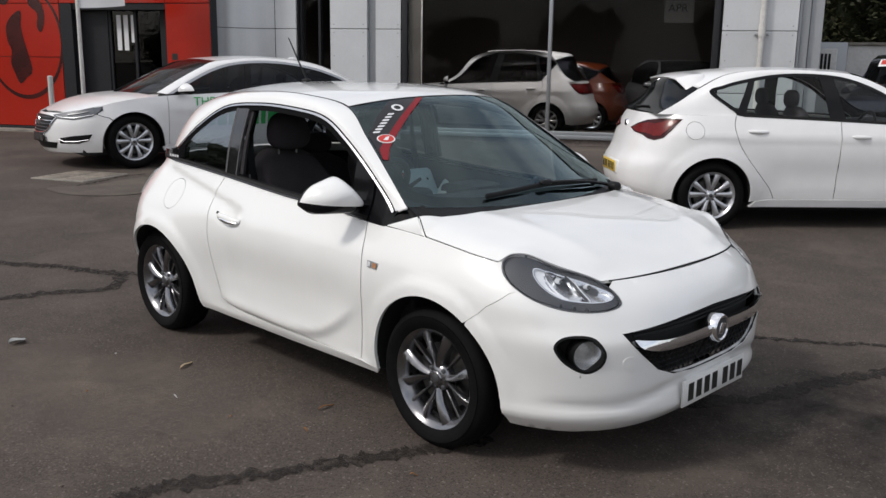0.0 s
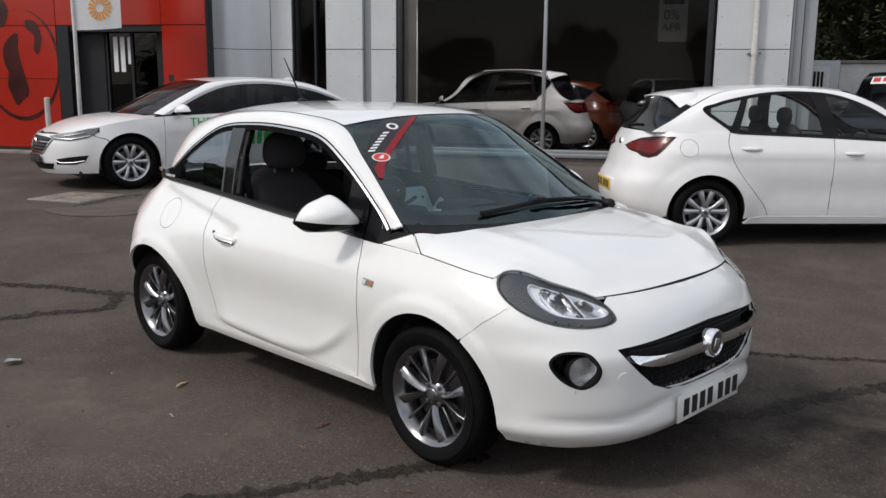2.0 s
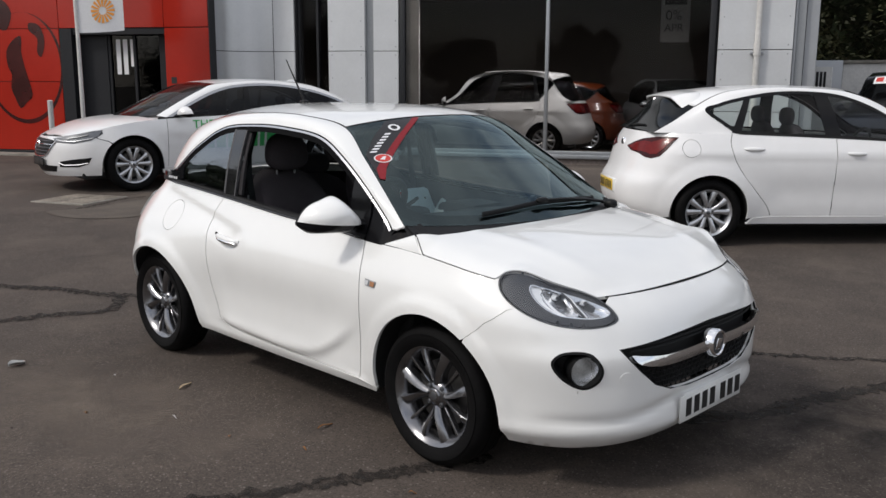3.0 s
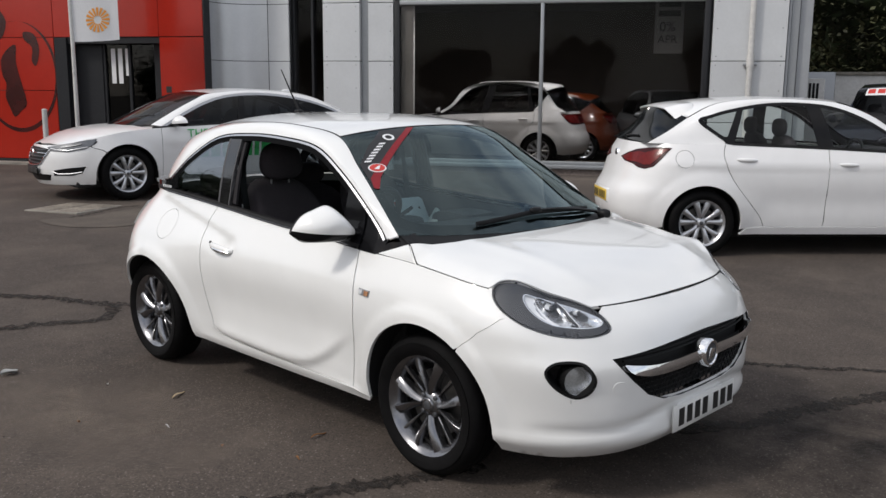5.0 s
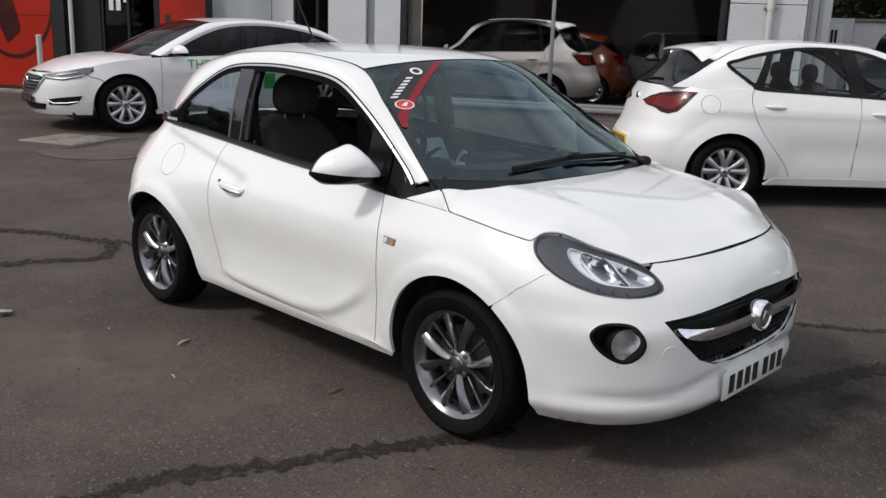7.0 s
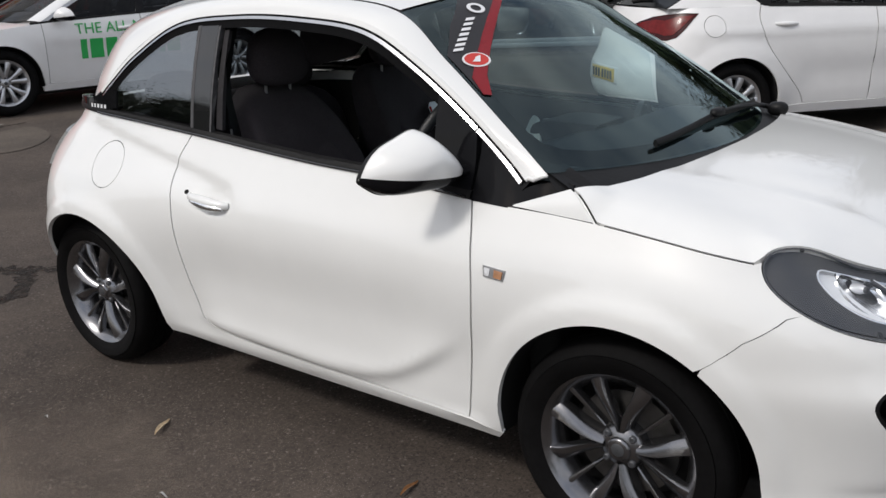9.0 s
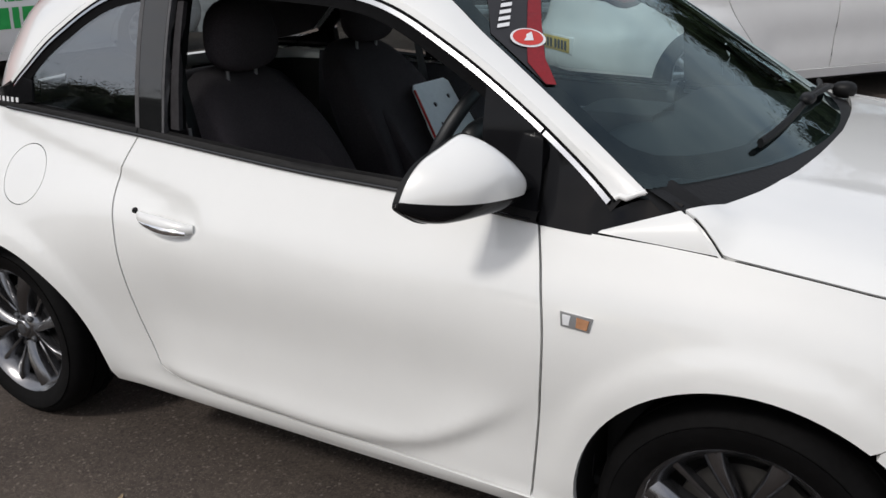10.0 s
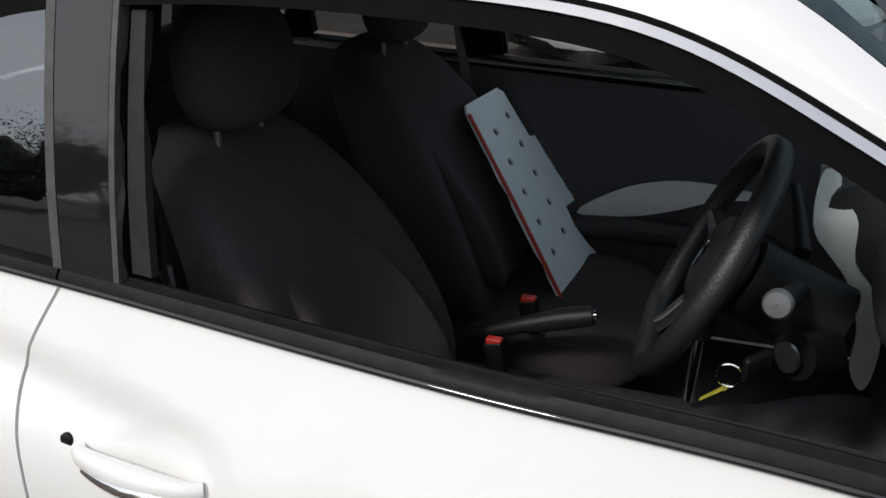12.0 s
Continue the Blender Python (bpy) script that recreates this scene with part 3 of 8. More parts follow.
def wheel(car, x, y, z, radius, rim_r, width, pairs, s, alloy, dark=False):
    """A wheel in upright plane; s is the side it faces. Spokes in pairs, tyre, brake disc, nave and bolts."""
    pose_m = Matrix.Translation((x, y, z)) @ (Matrix.Identity(4) if s < 0 else Matrix.Rotation(math.pi, 4, "Z"))
    w = width / 2
    bm = revolve([(rim_r - 0.035, w * 0.6), (rim_r - 0.03, -w * 0.55), (rim_r - 0.004, -w * 0.92), (rim_r + 0.006, -w * 1.0), (rim_r + 0.008, -w * 0.9),
                  (rim_r - 0.001, -w * 0.85), (rim_r - 0.002, w * 0.9)], 56)
    rim = part("wheel", bm, alloy, car, "grey twelve-spoke alloy wheel" if not dark else "")
    rim.matrix_basis = pose_m
    if dark:
        for k in (-1, 1):
            again_all(paired_spoke(rim_r, w, pairs, k), "spoke", alloy, rim, pairs, 0.0)
    else:
        # four forks between the bolts, and a slim blade over each bolt
        for k in (-1, 1):
            again_all(fork_blade(rim_r, w, k), "spoke", alloy, rim, 4, 0.0)
        again_all(slim_blade(rim_r, w), "slim_spoke", alloy, rim, 4, math.pi / 4)
    r = radius
    tyre = [(rim_r - 0.004, w * 0.86), (rim_r + 0.012, w * 1.02), (rim_r + 0.055, w * 1.14), (r - 0.03, w * 1.10), (r - 0.008, w * 0.93), (r, w * 0.72),
            (r + 0.001, w * 0.36), (r - 0.006, w * 0.34), (r - 0.006, w * 0.28), (r + 0.001, w * 0.26), (r + 0.001, -w * 0.26), (r - 0.006, -w * 0.28), (r - 0.006, -w * 0.34), (r + 0.001, -w * 0.36),
            (r, -w * 0.72), (r - 0.008, -w * 0.93), (r - 0.022, -w * 1.06), (r - 0.032, -w * 1.12), (r - 0.034, -w * 1.10), (rim_r + 0.058, -w * 1.16), (rim_r + 0.03, -w * 1.12), (rim_r + 0.027, -w * 1.09), (rim_r + 0.012, -w * 1.05), (rim_r - 0.002, -w * 0.88)]
    part("tyre", revolve(tyre, 64), M_TYRE, rim, "black rubber tyre")
    part("brake_disc", revolve([(0.02, -0.01), (rim_r * 0.68, -0.01), (rim_r * 0.68, 0.012), (0.02, 0.012)], 40), M_STEEL, rim)
    # black disc added to stand for the shade behind the spokes
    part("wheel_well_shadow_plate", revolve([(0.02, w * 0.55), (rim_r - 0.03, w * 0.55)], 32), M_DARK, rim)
    part("nave", revolve([(0.001, -w * 0.80), (0.026, -w * 0.79), (0.031, -w * 0.76), (0.033, -w * 0.68), (0.052, -w * 0.60), (0.064, -w * 0.45), (0.066, -w * 0.1)], 32), alloy, rim)
    part("nave_badge", revolve([(0.001, -w * 0.815), (0.016, -w * 0.81), (0.019, -w * 0.79)], 20), M_LAMPDARK, rim)
    b0 = None
    for k in range(5 if dark else 4):
        a = 2 * math.pi * k / (5 if dark else 4) + (0.25 if dark else math.pi / 4)
        m = Matrix.Translation((0.05 * math.cos(a), 0, 0.05 * math.sin(a)))
        if b0 is None:
            b0 = part("wheel_bolt", revolve([(0.001, -w * 0.70), (0.007, -w * 0.71), (0.010, -w * 0.68), (0.011, -w * 0.60)], 10), M_LAMPDARK, rim)
            b0.matrix_basis = m
        else:
            again(b0, "wheel_bolt", m, rim)
    return rim


def door_mirror(car, x, y, z, s, paint, size=1.0):
    """Painted cap over a black lower housing on a short arm. The head runs from its inner end at y outwards, swept back; z is the cap's lower edge."""
    top = cr([(0.0, 0.034), (0.10, 0.062), (0.22, 0.092), (0.33, 0.110), (0.40, 0.111), (0.6, 0.094), (0.78, 0.075), (0.92, 0.050), (1.0, 0.024)])
    low = cr([(0.0, -0.034), (0.15, -0.044), (0.5, -0.046), (0.85, -0.040), (1.0, -0.026)])
    back = cr([(0.0, -0.060), (0.5, -0.098), (1.0, -0.145)])
    deep = cr([(0.0, 0.072), (0.12, 0.092), (0.4, 0.104), (0.7, 0.092), (0.9, 0.060), (0.97, 0.04), (1.0, 0.018)])
    def ends(v):
        t, l = top(v), low(v)
        e = math.sqrt(max(0.0, 1 - (max(0.0, v - 0.72) / 0.28) ** 2.4))
        m, h = (t + l) / 2, (t - l) / 2 * e
        return m + h, m - h, e
    def at(v, a, k=1.0):
        v = 1 - (1 - v) ** 1.5
        t, l, e = ends(v)
        m, h = (t + l) / 2 * size, (t - l) / 2 * size * k
        return Vector((x + back(v) * size + deep(v) * e * size * k * max(0.0, math.sin(a)) ** (1.35 if a < math.pi / 2 else 0.6), y + s * 0.225 * size * v, z + m + h * math.cos(a)))
    def split(v):
        t, l, e = ends(1 - (1 - v) ** 1.5)
        return math.acos(max(-0.98, min(0.98, (-0.012 + 0.022 * v - (t + l) / 2) / max(1e-5, (t - l) / 2))))
    part("mirror_cap", grid(lambda u, v: at(v, split(v) * u), 18, 30), paint, car, "white painted mirror cap")
    part("mirror_base", grid(lambda u, v: at(v, split(v) + (math.pi - split(v)) * u, 0.985), 12, 30), M_BLACKGLOSS, car)
    part("mirror_inner_end", grid(lambda u, v: at(0.005, math.pi * u, v), 14, 4), M_BLACKPLASTIC, car)
    def back_edge(u, v):
        k = min(0.995, max(0.0, 1 - abs(2 * u - 1)))
        p = at(k, 0.0 if u < 0.5 else math.pi, 1.02 - 0.10 * max(0.0, v - 0.34))
        return p + Vector((0.006 - 0.014 * v, 0, 0))
    part("mirror_housing_rim", grid(back_edge, 60, 3), M_BLACKPLASTIC, car)
    part("mirror_rim", grid(lambda u, v: at(v, 0.0).lerp(at(v, math.pi), u), 6, 24), M_BLACKPLASTIC, car)
    part("mirror_glass", grid(lambda u, v: at(0.1 + 0.6 * v, 0.0).lerp(at(0.1 + 0.6 * v, math.pi), 0.12 + 0.76 * u) - Vector((0.004, 0, 0)), 4, 8), M_CHROME, car)
    yi = y - s * 0.085 * size
    part("mirror_arm", sweep([(x + 0.0, yi, z - 0.022), (x - 0.015, (y + yi) / 2, z - 0.012), (x - 0.04, y + s * 0.04, z - 0.002)], lambda t: 0.036 - 0.008 * t, 12, flat=0.6), M_BLACKGLOSS, car)


def door_handle(car, shell, x, z, s, paint, metal):
    """A pull handle on two feet with a lock barrel behind it."""
    y = shell.width(z)
    pts = []
    for i in range(17):
        t = i / 16
        px = x - 0.098 + 0.196 * t
        pts.append(Vector((px, s * (y - 0.004 + 0.020 * math.sin(math.pi * t) ** 0.5), z + 0.007 - 0.015 * t)))
    part("door_handle", sweep(pts, lambda t: 0.007 + 0.010 * math.sin(math.pi * (0.1 + 0.82 * t)), 14, flat=1.25), paint, car, "white door handle")
    part("handle_strip", sweep([p + Vector((0, s * 0.0065, -0.0095)) for p in pts[2:16]], lambda t: 0.005 + 0.0095 * math.sin(math.pi * (0.08 + 0.84 * t)), 10), metal, car, "chrome lower half of the handle")
    q = Vector(shell.at(x - 0.122, z + 0.012, s)) + Vector((0, s * 0.0015, 0))
    m = Matrix.Translation(q) @ Matrix.Rotation(0 if s < 0 else math.pi, 4, "Z")
    part("lock_barrel", revolve([(0.001, 0.0), (0.009, 0.0), (0.011, 0.002), (0.011, 0.02)], 16, m=m), M_BLACKPLASTIC, car)


def seat(car, x, y, name="front_seat", wide=0.25):
    """A bucket-shaped front seat: cushion, backrest with side bolsters, headrest on two pins."""
    def cushion(d):
        p = squircle(0.27, wide, 0.085, 3.2)(d)
        p.z += 0.05 * (p.y / wide) ** 4 * (1 if d.z > 0 else 0) + 0.06 * p.x
        return p
    def back(d):
        p = squircle(0.085, wide, 0.33, 3.4)(d)
        t = (p.z + 0.33) / 0.66
        p.y *= 1.0 - 0.18 * t**2
        p.x += 0.105 * (abs(p.y) / wide) ** 2.5 * (1 if d.x > 0 else 0) * math.sin(math.pi * min(1.0, 0.12 + 0.8 * t)) ** 0.8
        p.x -= 0.36 * p.z + 0.05 * t * t
        return p
    s = part(name, blob(cushion, (x, y, 0.445), 36, 20), M_FABRIC, car, "black cloth bucket seat")
    part("backrest", blob(back, (x - 0.30, y, 0.80), 40, 28), M_FABRIC, s)
    part("seat_insert", blob(lambda d: Vector((back(d).x * 1.0 + 0.012, back(d).y * 0.62, back(d).z * 0.72)), (x - 0.287, y, 0.78), 32, 20), M_FABRIC, s)
    def rest(d):
        p = squircle(0.055, 0.135, 0.105, 2.6)(d)
        p.y *= 1 - 0.12 * (p.z / 0.105)
        p.x -= 0.1 * p.z
        return p
    part("headrest", blob(rest, (x - 0.385, y, 1.225), 32, 20), M_FABRIC, s, "black headrest on two pins")
    for k in (-0.06, 0.06):
        part("headrest_pin", sweep([(x - 0.40, y + k, 1.06), (x - 0.395, y + k, 1.15)], 0.006, 8), M_SATIN, s)
    return s


def plate(car, x, y, z, face, white, dark=False):
    """A number plate, its characters as plain bars. face: +1 looks forward, -1 back."""
    p = part("number_plate", box(x - 0.004, x + 0.004, -0.26, 0.26, z - 0.056, z + 0.056, 0.0015, 1), M_BLACKPLASTIC if dark else M_PLATE_W if white else M_PLATE_Y, car, "number plate with plain dark bars" if white else "yellow plate with plain dark bars")
    for k in range(7):
        yy = -0.218 + k * 0.066 + (0.026 if k > 3 else 0)
        part("plate_bar", box(x + face * 0.004, x + face * 0.006, yy, yy + 0.042, z - 0.037, z + 0.037, 0, bm=None), M_STEEL if dark else M_BLACKINK, p, smooth=False)
    return p
M_LAMPGREY = mat("lamp_smoke", (0.15, 0.155, 0.165), rough=0.3, metal=0.3, grain=0.1, scale=30)


CREASE = cr([(-1.7, 0.36), (-1.45, 0.335), (-1.2, 0.325), (-0.97, 0.322), (-0.76, 0.35), (-0.64, 0.405), (-0.53, 0.48), (-0.42, 0.56)])


def hero_dent(x, z):
    d = 0.0
    # lower door: hollow, groove and sill ridge
    win = step((x + 1.66) / 0.16) * step((-0.40 - x) / 0.24)
    line = CREASE(x)
    k = z - line
    d -= win * 0.021 * (math.exp(-k / 0.075) if k > 0 else hump(k / 0.022))
    d += win * 0.010 * hump((z - 0.56) / 0.13)
    d -= 0.010 * hump((z - 0.272) / 0.016) * step((x + 1.9) / 0.3) * step((-0.28 - x) / 0.15)
    # shoulder crease that runs into the handle bowl
    line = 0.842 - 0.18 * (x + 1.48)
    k = line - z
    d += 0.0115 * (hump(k / 0.05) if k > 0 else hump(k / 0.016)) * step((x + 2.45) / 0.3) * step((-1.36 - x) / 0.1)
    d += 0.018 * hump((x + 1.49) / 0.085) * hump((z - 0.788) / 0.034)
    # haunch over the rear wheel
    d -= 0.068 * hump((z - 0.46) / 0.28) * step((-1.70 - x) / 0.5) * step((x + 2.70) / 0.14)
    # arch lips
    for cx, cz, r in ((0.008, 0.318, 0.353), (-2.222, 0.288, 0.380)):
        k = math.hypot(x - cx, z - cz) - r
        d -= (0.007 * hump(k / 0.06) + 0.008 * step((0.078 - k) / 0.032)) * step((z - 0.2) / 0.2)
    return d


NOSE_POWER = cr([(0.2, 2.9), (0.45, 3.1), (0.57, 3.1), (0.63, 2.85), (0.72, 2.8), (0.8, 2.6), (0.88, 2.45), (0.95, 2.45)])
NOSE_CUT = cr([(0.2, 0.022), (0.58, 0.022), (0.66, 0.014), (0.76, 0.004), (0.84, 0.0), (0.95, 0.0)])

HERO = Shell(
    width=cr([(0.15, 0.735), (0.2, 0.765), (0.24, 0.788), (0.29, 0.803), (0.4, 0.812), (0.5, 0.824), (0.6, 0.838), (0.68, 0.842),
              (0.75, 0.834), (0.8, 0.819), (0.85, 0.795), (0.9, 0.771), (0.95, 0.747), (1.0, 0.724), (1.1, 0.69)]),
    nose=cr([(0.17, 0.72), (0.2, 0.79), (0.26, 0.84), (0.35, 0.853), (0.45, 0.858), (0.54, 0.857), (0.615, 0.842), (0.68, 0.805), (0.74, 0.75),
             (0.78, 0.70), (0.82, 0.655), (0.88, 0.655)]),
    tail=cr([(0.2, -2.70), (0.35, -2.79), (0.5, -2.83), (0.7, -2.85), (0.85, -2.83), (0.93, -2.76), (1.0, -2.65), (1.1, -2.60)]),
    xf=0.0, xr=-2.12, nf=2.45, nr=2.95, lf=1.15, lr=1.0, dent=hero_dent,
    blunt=lambda z: (NOSE_POWER(z), HERO.nose(z) - NOSE_CUT(z)))

HERO_TOP = Top(
    HERO,
    a=[(-0.285, 0.978), (-0.48, 1.130), (-0.70, 1.266), (-0.92, 1.362), (-1.2, 1.395), (-1.5, 1.402), (-1.8, 1.374), (-2.03, 1.262), (-2.165, 1.16), (-2.225, 1.112)],
    b=[(-0.242, 0.72, 0.995), (-0.44, 0.662, 1.132), (-0.64, 0.602, 1.262), (-0.858, 0.538, 1.392), (-1.15, 0.545, 1.438), (-1.5, 0.54, 1.447),
       (-1.9, 0.525, 1.42), (-2.30, 0.48, 1.34), (-2.44, 0.52, 1.19), (-2.50, 0.55, 1.06)],
    c=[(0.0, 0.978), (-0.25, 1.135), (-0.5, 1.296), (-0.745, 1.442), (-1.1, 1.488), (-1.5, 1.494), (-1.95, 1.478), (-2.40, 1.405), (-2.53, 1.22), (-2.62, 1.045)],
    yu=cr([(0.88, 0.78), (0.95, 0.747), (1.0, 0.724), (1.1, 0.704), (1.2, 0.678), (1.3, 0.646), (1.38, 0.615), (1.45, 0.58)]), zt=1.0)
HERO_BELT = cr([(-2.75, 1.05), (-2.28, 1.032), (-1.67, 0.992), (-1.08, 0.951), (-0.75, 0.937), (-0.46, 0.915), (-0.30, 0.905)])
LAMP = [(0.315, 0.862), (0.345, 0.884), (0.425, 0.884), (0.56, 0.845), (0.69, 0.812), (0.758, 0.780), (0.782, 0.742), (0.772, 0.712), (0.71, 0.696), (0.615, 0.695), (0.51, 0.71), (0.42, 0.738), (0.355, 0.78), (0.322, 0.828)]
FOG = [(0.468, 0.562), (0.500, 0.602), (0.568, 0.614), (0.632, 0.601), (0.668, 0.545), (0.645, 0.49), (0.583, 0.464), (0.505, 0.501)]
GRILLE_TOP = [(0.735, 0.613), (0.87, 0.624), (1.0, 0.634), (1.15, 0.641)]
GRILLE_LOW = [(0.735, 0.613), (0.765, 0.575), (0.81, 0.515), (0.87, 0.45), (0.95, 0.412), (1.05, 0.398), (1.15, 0.395)]


def xz(pts):
    """Flank outline from true x to the unrolled length."""
    return [(HERO.q(x, z), z) for x, z in pts]


def inset(poly, d):
    cx, cy = sum(p[0] for p in poly) / len(poly), sum(p[1] for p in poly) / len(poly)
    return [(x + (cx - x) / math.hypot(cx - x, cy - y) * d, y + (cy - y) / math.hypot(cx - x, cy - y) * d) for x, y in poly]


def hero_panels(car):
    lamp_rim = inset(spline(LAMP, 4, closed=True), -0.0035)
    rear_edge = spline([(-1.612, 0.352), (-1.636, 0.42), (-1.658, 0.50), (-1.676, 0.62), (-1.690, 0.74), (-1.703, 0.80), (-1.713, 0.865), (-1.695, 0.925), (-1.66, 0.992)], 4)
    arch_f = lambda a0, a1, n=26: xz(arc(0.008, 0.318, 0.353, a0, a1, n))
    arch_r = lambda a0, a1, n=30: xz(arc(-2.222, 0.288, 0.380, a0, a1, n))
    hood_edge = [(-0.2, 0.905), (-0.08, 0.898), (0.087, 0.882), (0.2, 0.866), (0.30, 0.851)]
    front_edge = spline([(-0.450, 0.282), (-0.436, 0.40), (-0.421, 0.52), (-0.410, 0.65), (-0.411, 0.73), (-0.426, 0.82), (-0.450, 0.912)], 4)
    door_low = [(-0.8, 0.290), (-1.2, 0.298), (-1.41, 0.306), (-1.53, 0.318), (-1.585, 0.335)]
    filler = xz(ring2(-2.098, 0.857, 0.087, 36, 0.082))
    def arch_edge(cx, cz, r, u):
        x, z = cx + r * math.cos(math.pi * (1.06 - 1.12 * u)), max(0.22, cz + r * math.sin(math.pi * (1.06 - 1.12 * u)))
        return HERO.at(HERO.q(x, z), z, 1, 0.02)[1]
    for s in (-1, 1):
        fn = lambda q, z: HERO.at(q, z, s)
        mid = (-0.9, 0, 0.5)
        # door
        top = [(x, HERO_BELT(x)) for x in (-1.45, -1.2, -0.95, -0.7)]
        door = [(x - 0.003, z) for x, z in front_edge[:1]] + door_low + rear_edge + top + [(x - 0.003, z) for x, z in front_edge[:0:-1]]
        d = part("door", sheet([door], fn, 0.024, 0.014, mid), M_WHITE, car, "white front door with a lowered window" if s < 0 else "white front door")
        # fender
        fender = ([(x + 0.003, z) for x, z in front_edge] + [(-0.335, 0.909)] + xz(spline(hood_edge, 4))
                  + lamp_rim[:45:-1] + [(0.338, 0.749), (0.23, 0.689), (0.147, 0.616)] + arch_f(55, 178) + [(-0.342, 0.262)])
        part("front_wing", sheet([fender], fn, 0.024, 0.016, mid), M_WHITE, car)
        # side frame: sill and quarter in one, running round to the middle of the tail
        e = [(x - 0.006, z) for x, z in rear_edge]
        belt = [(x, HERO_BELT(x)) for x in (-1.7, -1.95)] + [(HERO.q(x, 1.03), HERO_BELT(x)) for x in (-2.2, -2.45, -2.65)]
        tail_end = HERO.xr - HERO.lr
        quarter = (e + belt + [(tail_end, 1.035), (tail_end, 0.24), (HERO.q(-2.62, 0.25), 0.25)] + arch_r(188, -2) + [(-1.835, 0.242), (-1.6, 0.236), (-1.0, 0.233), (-0.6, 0.234), (-0.362, 0.232), (-0.340, 0.258), (-0.445, 0.276), (-0.8, 0.284), (-1.2, 0.292), (-1.41, 0.300), (-1.53, 0.312), (-1.59, 0.330), (-1.616, 0.346)])
        part("side_frame", sheet([quarter, filler], fn, 0.024, 0.014, mid), M_WHITE, car)
        part("filler_flap", sheet([xz(ring2(-2.098, 0.857, 0.0845, 36, 0.0795))], fn, 0.024, 0.01, mid), M_WHITE, car)
        # tail lamp
        tl = [(HERO.q(-2.60, 0.85), 0.80), (HERO.q(-2.60, 0.85), 0.93), (HERO.q(-2.70, 0.9), 0.96), (HERO.q(-2.77, 0.9), 0.90), (HERO.q(-2.76, 0.85), 0.80)]
        part("tail_lamp", sheet([tl], lambda q, z: HERO.at(q, z, s, -0.012), 0.03, 0.03, mid), M_FOGLENS, car, "clear grey tail lamp")
        # black sheet added to darken the joints and openings; liners inside the arches
        core = ([(-0.35, 0.24), (-1.80, 0.245)] + xz(arc(-2.222, 0.288, 0.405, 0, 180, 24)) + [(-2.72, 0.24), (-2.90, 0.4), (-2.9, 0.98)]
                + [(-1.66, 0.982), (-0.46, 0.90), (-0.1, 0.87), (0.25, 0.83), (0.22, 0.66)] + xz(arc(0.008, 0.318, 0.376, 60, 180, 20)))
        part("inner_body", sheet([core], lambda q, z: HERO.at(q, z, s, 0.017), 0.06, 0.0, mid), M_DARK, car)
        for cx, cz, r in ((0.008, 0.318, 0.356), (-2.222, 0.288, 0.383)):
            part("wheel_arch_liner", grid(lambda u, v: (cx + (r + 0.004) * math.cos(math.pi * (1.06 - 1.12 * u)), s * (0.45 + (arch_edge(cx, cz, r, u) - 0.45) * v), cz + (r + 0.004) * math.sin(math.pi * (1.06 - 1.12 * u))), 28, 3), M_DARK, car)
        # scuttle corner between wing and bonnet
        def corner(u, v):
            u *= 1.05
            p = Vector((-0.330, s * 0.762, 0.912)).lerp(Vector((-0.0815, s * 0.7705, 0.9005)), u)
            k = Vector((-0.318, s * 0.757, 0.916)).lerp(Vector((-0.167, s * 0.727, 0.968)), u)
            o = p.lerp(k, v)
            o.z += 0.012 * math.sin(math.pi * v) * u
            o.y += s * 0.006 * math.sin(math.pi * v) * u
            o.z -= 0.010 * step((u - 0.99) / 0.03)
            return o
        part("scuttle_corner", grid(corner, 28, 6), M_WHITE, car)
    # front bumper, both sides in one
    front = ([(HERO.q(0.374, 0.21), 0.205), (0.55, 0.198), (0.75, 0.202), (0.95, 0.215), (1.06, 0.232), (1.15, 0.238)] + GRILLE_LOW[::-1] + GRILLE_TOP[1:]
             + [(1.15, 0.783), (0.98, 0.786), (0.80, 0.787)] + lamp_rim[21:47] + [(0.3392, 0.7476), (0.2312, 0.6876), (0.1478, 0.6147)]
             + arch_f(53, 2) + [(HERO.q(0.366, 0.26), 0.26)])
    def nose(q, z):
        x, y, z = HERO.at(q, z, -1)
        # chin crease over a lower lip, and the raised rim of the grille
        d = 0.014 * hump((z - 0.325 - 0.04 * step((q - 0.7) / 0.3)) / 0.02) * step((q - 0.35) / 0.2) - 0.012 * hump((z - 0.27) / 0.03)
        d += 0.012 * hump((q - 0.69) / 0.09) * hump((z - 0.51) / 0.09)
        k = max(0.0, min(1.0, (q - 0.4) / 0.5))
        return (x - d * k, y + d * (1 - k), z)
    part("front_bumper", both(sheet([front, spline(FOG, 4, closed=True)], nose, 0.022, 0.02, (0.2, 0, 0.5))), M_WHITE, car, "white front bumper")
    # round cap over the towing eye, on one side only
    def cap(q, z):
        x, y, z = nose(q, z)
        return (x + 0.0012, y - 0.0012, z)
    part("tow_eye_cap", sheet([ring2(0.757, 0.497, 0.027, 28, 0.026)], cap, 0.012, 0.004, (0.2, 0, 0.5)), M_WHITE, car)
    lip = [(HERO.q(0.39, 0.2), 0.196), (0.75, 0.193), (1.0, 0.206), (1.15, 0.222), (1.15, 0.165), (0.8, 0.155), (HERO.q(0.39, 0.17), 0.155)]
    part("chin_spoiler", both(sheet([lip], lambda q, z: HERO.at(q, z, -1, 0.09), 0.03, 0.03, (0.2, 0, 0.5))), M_BLACKPLASTIC, car)
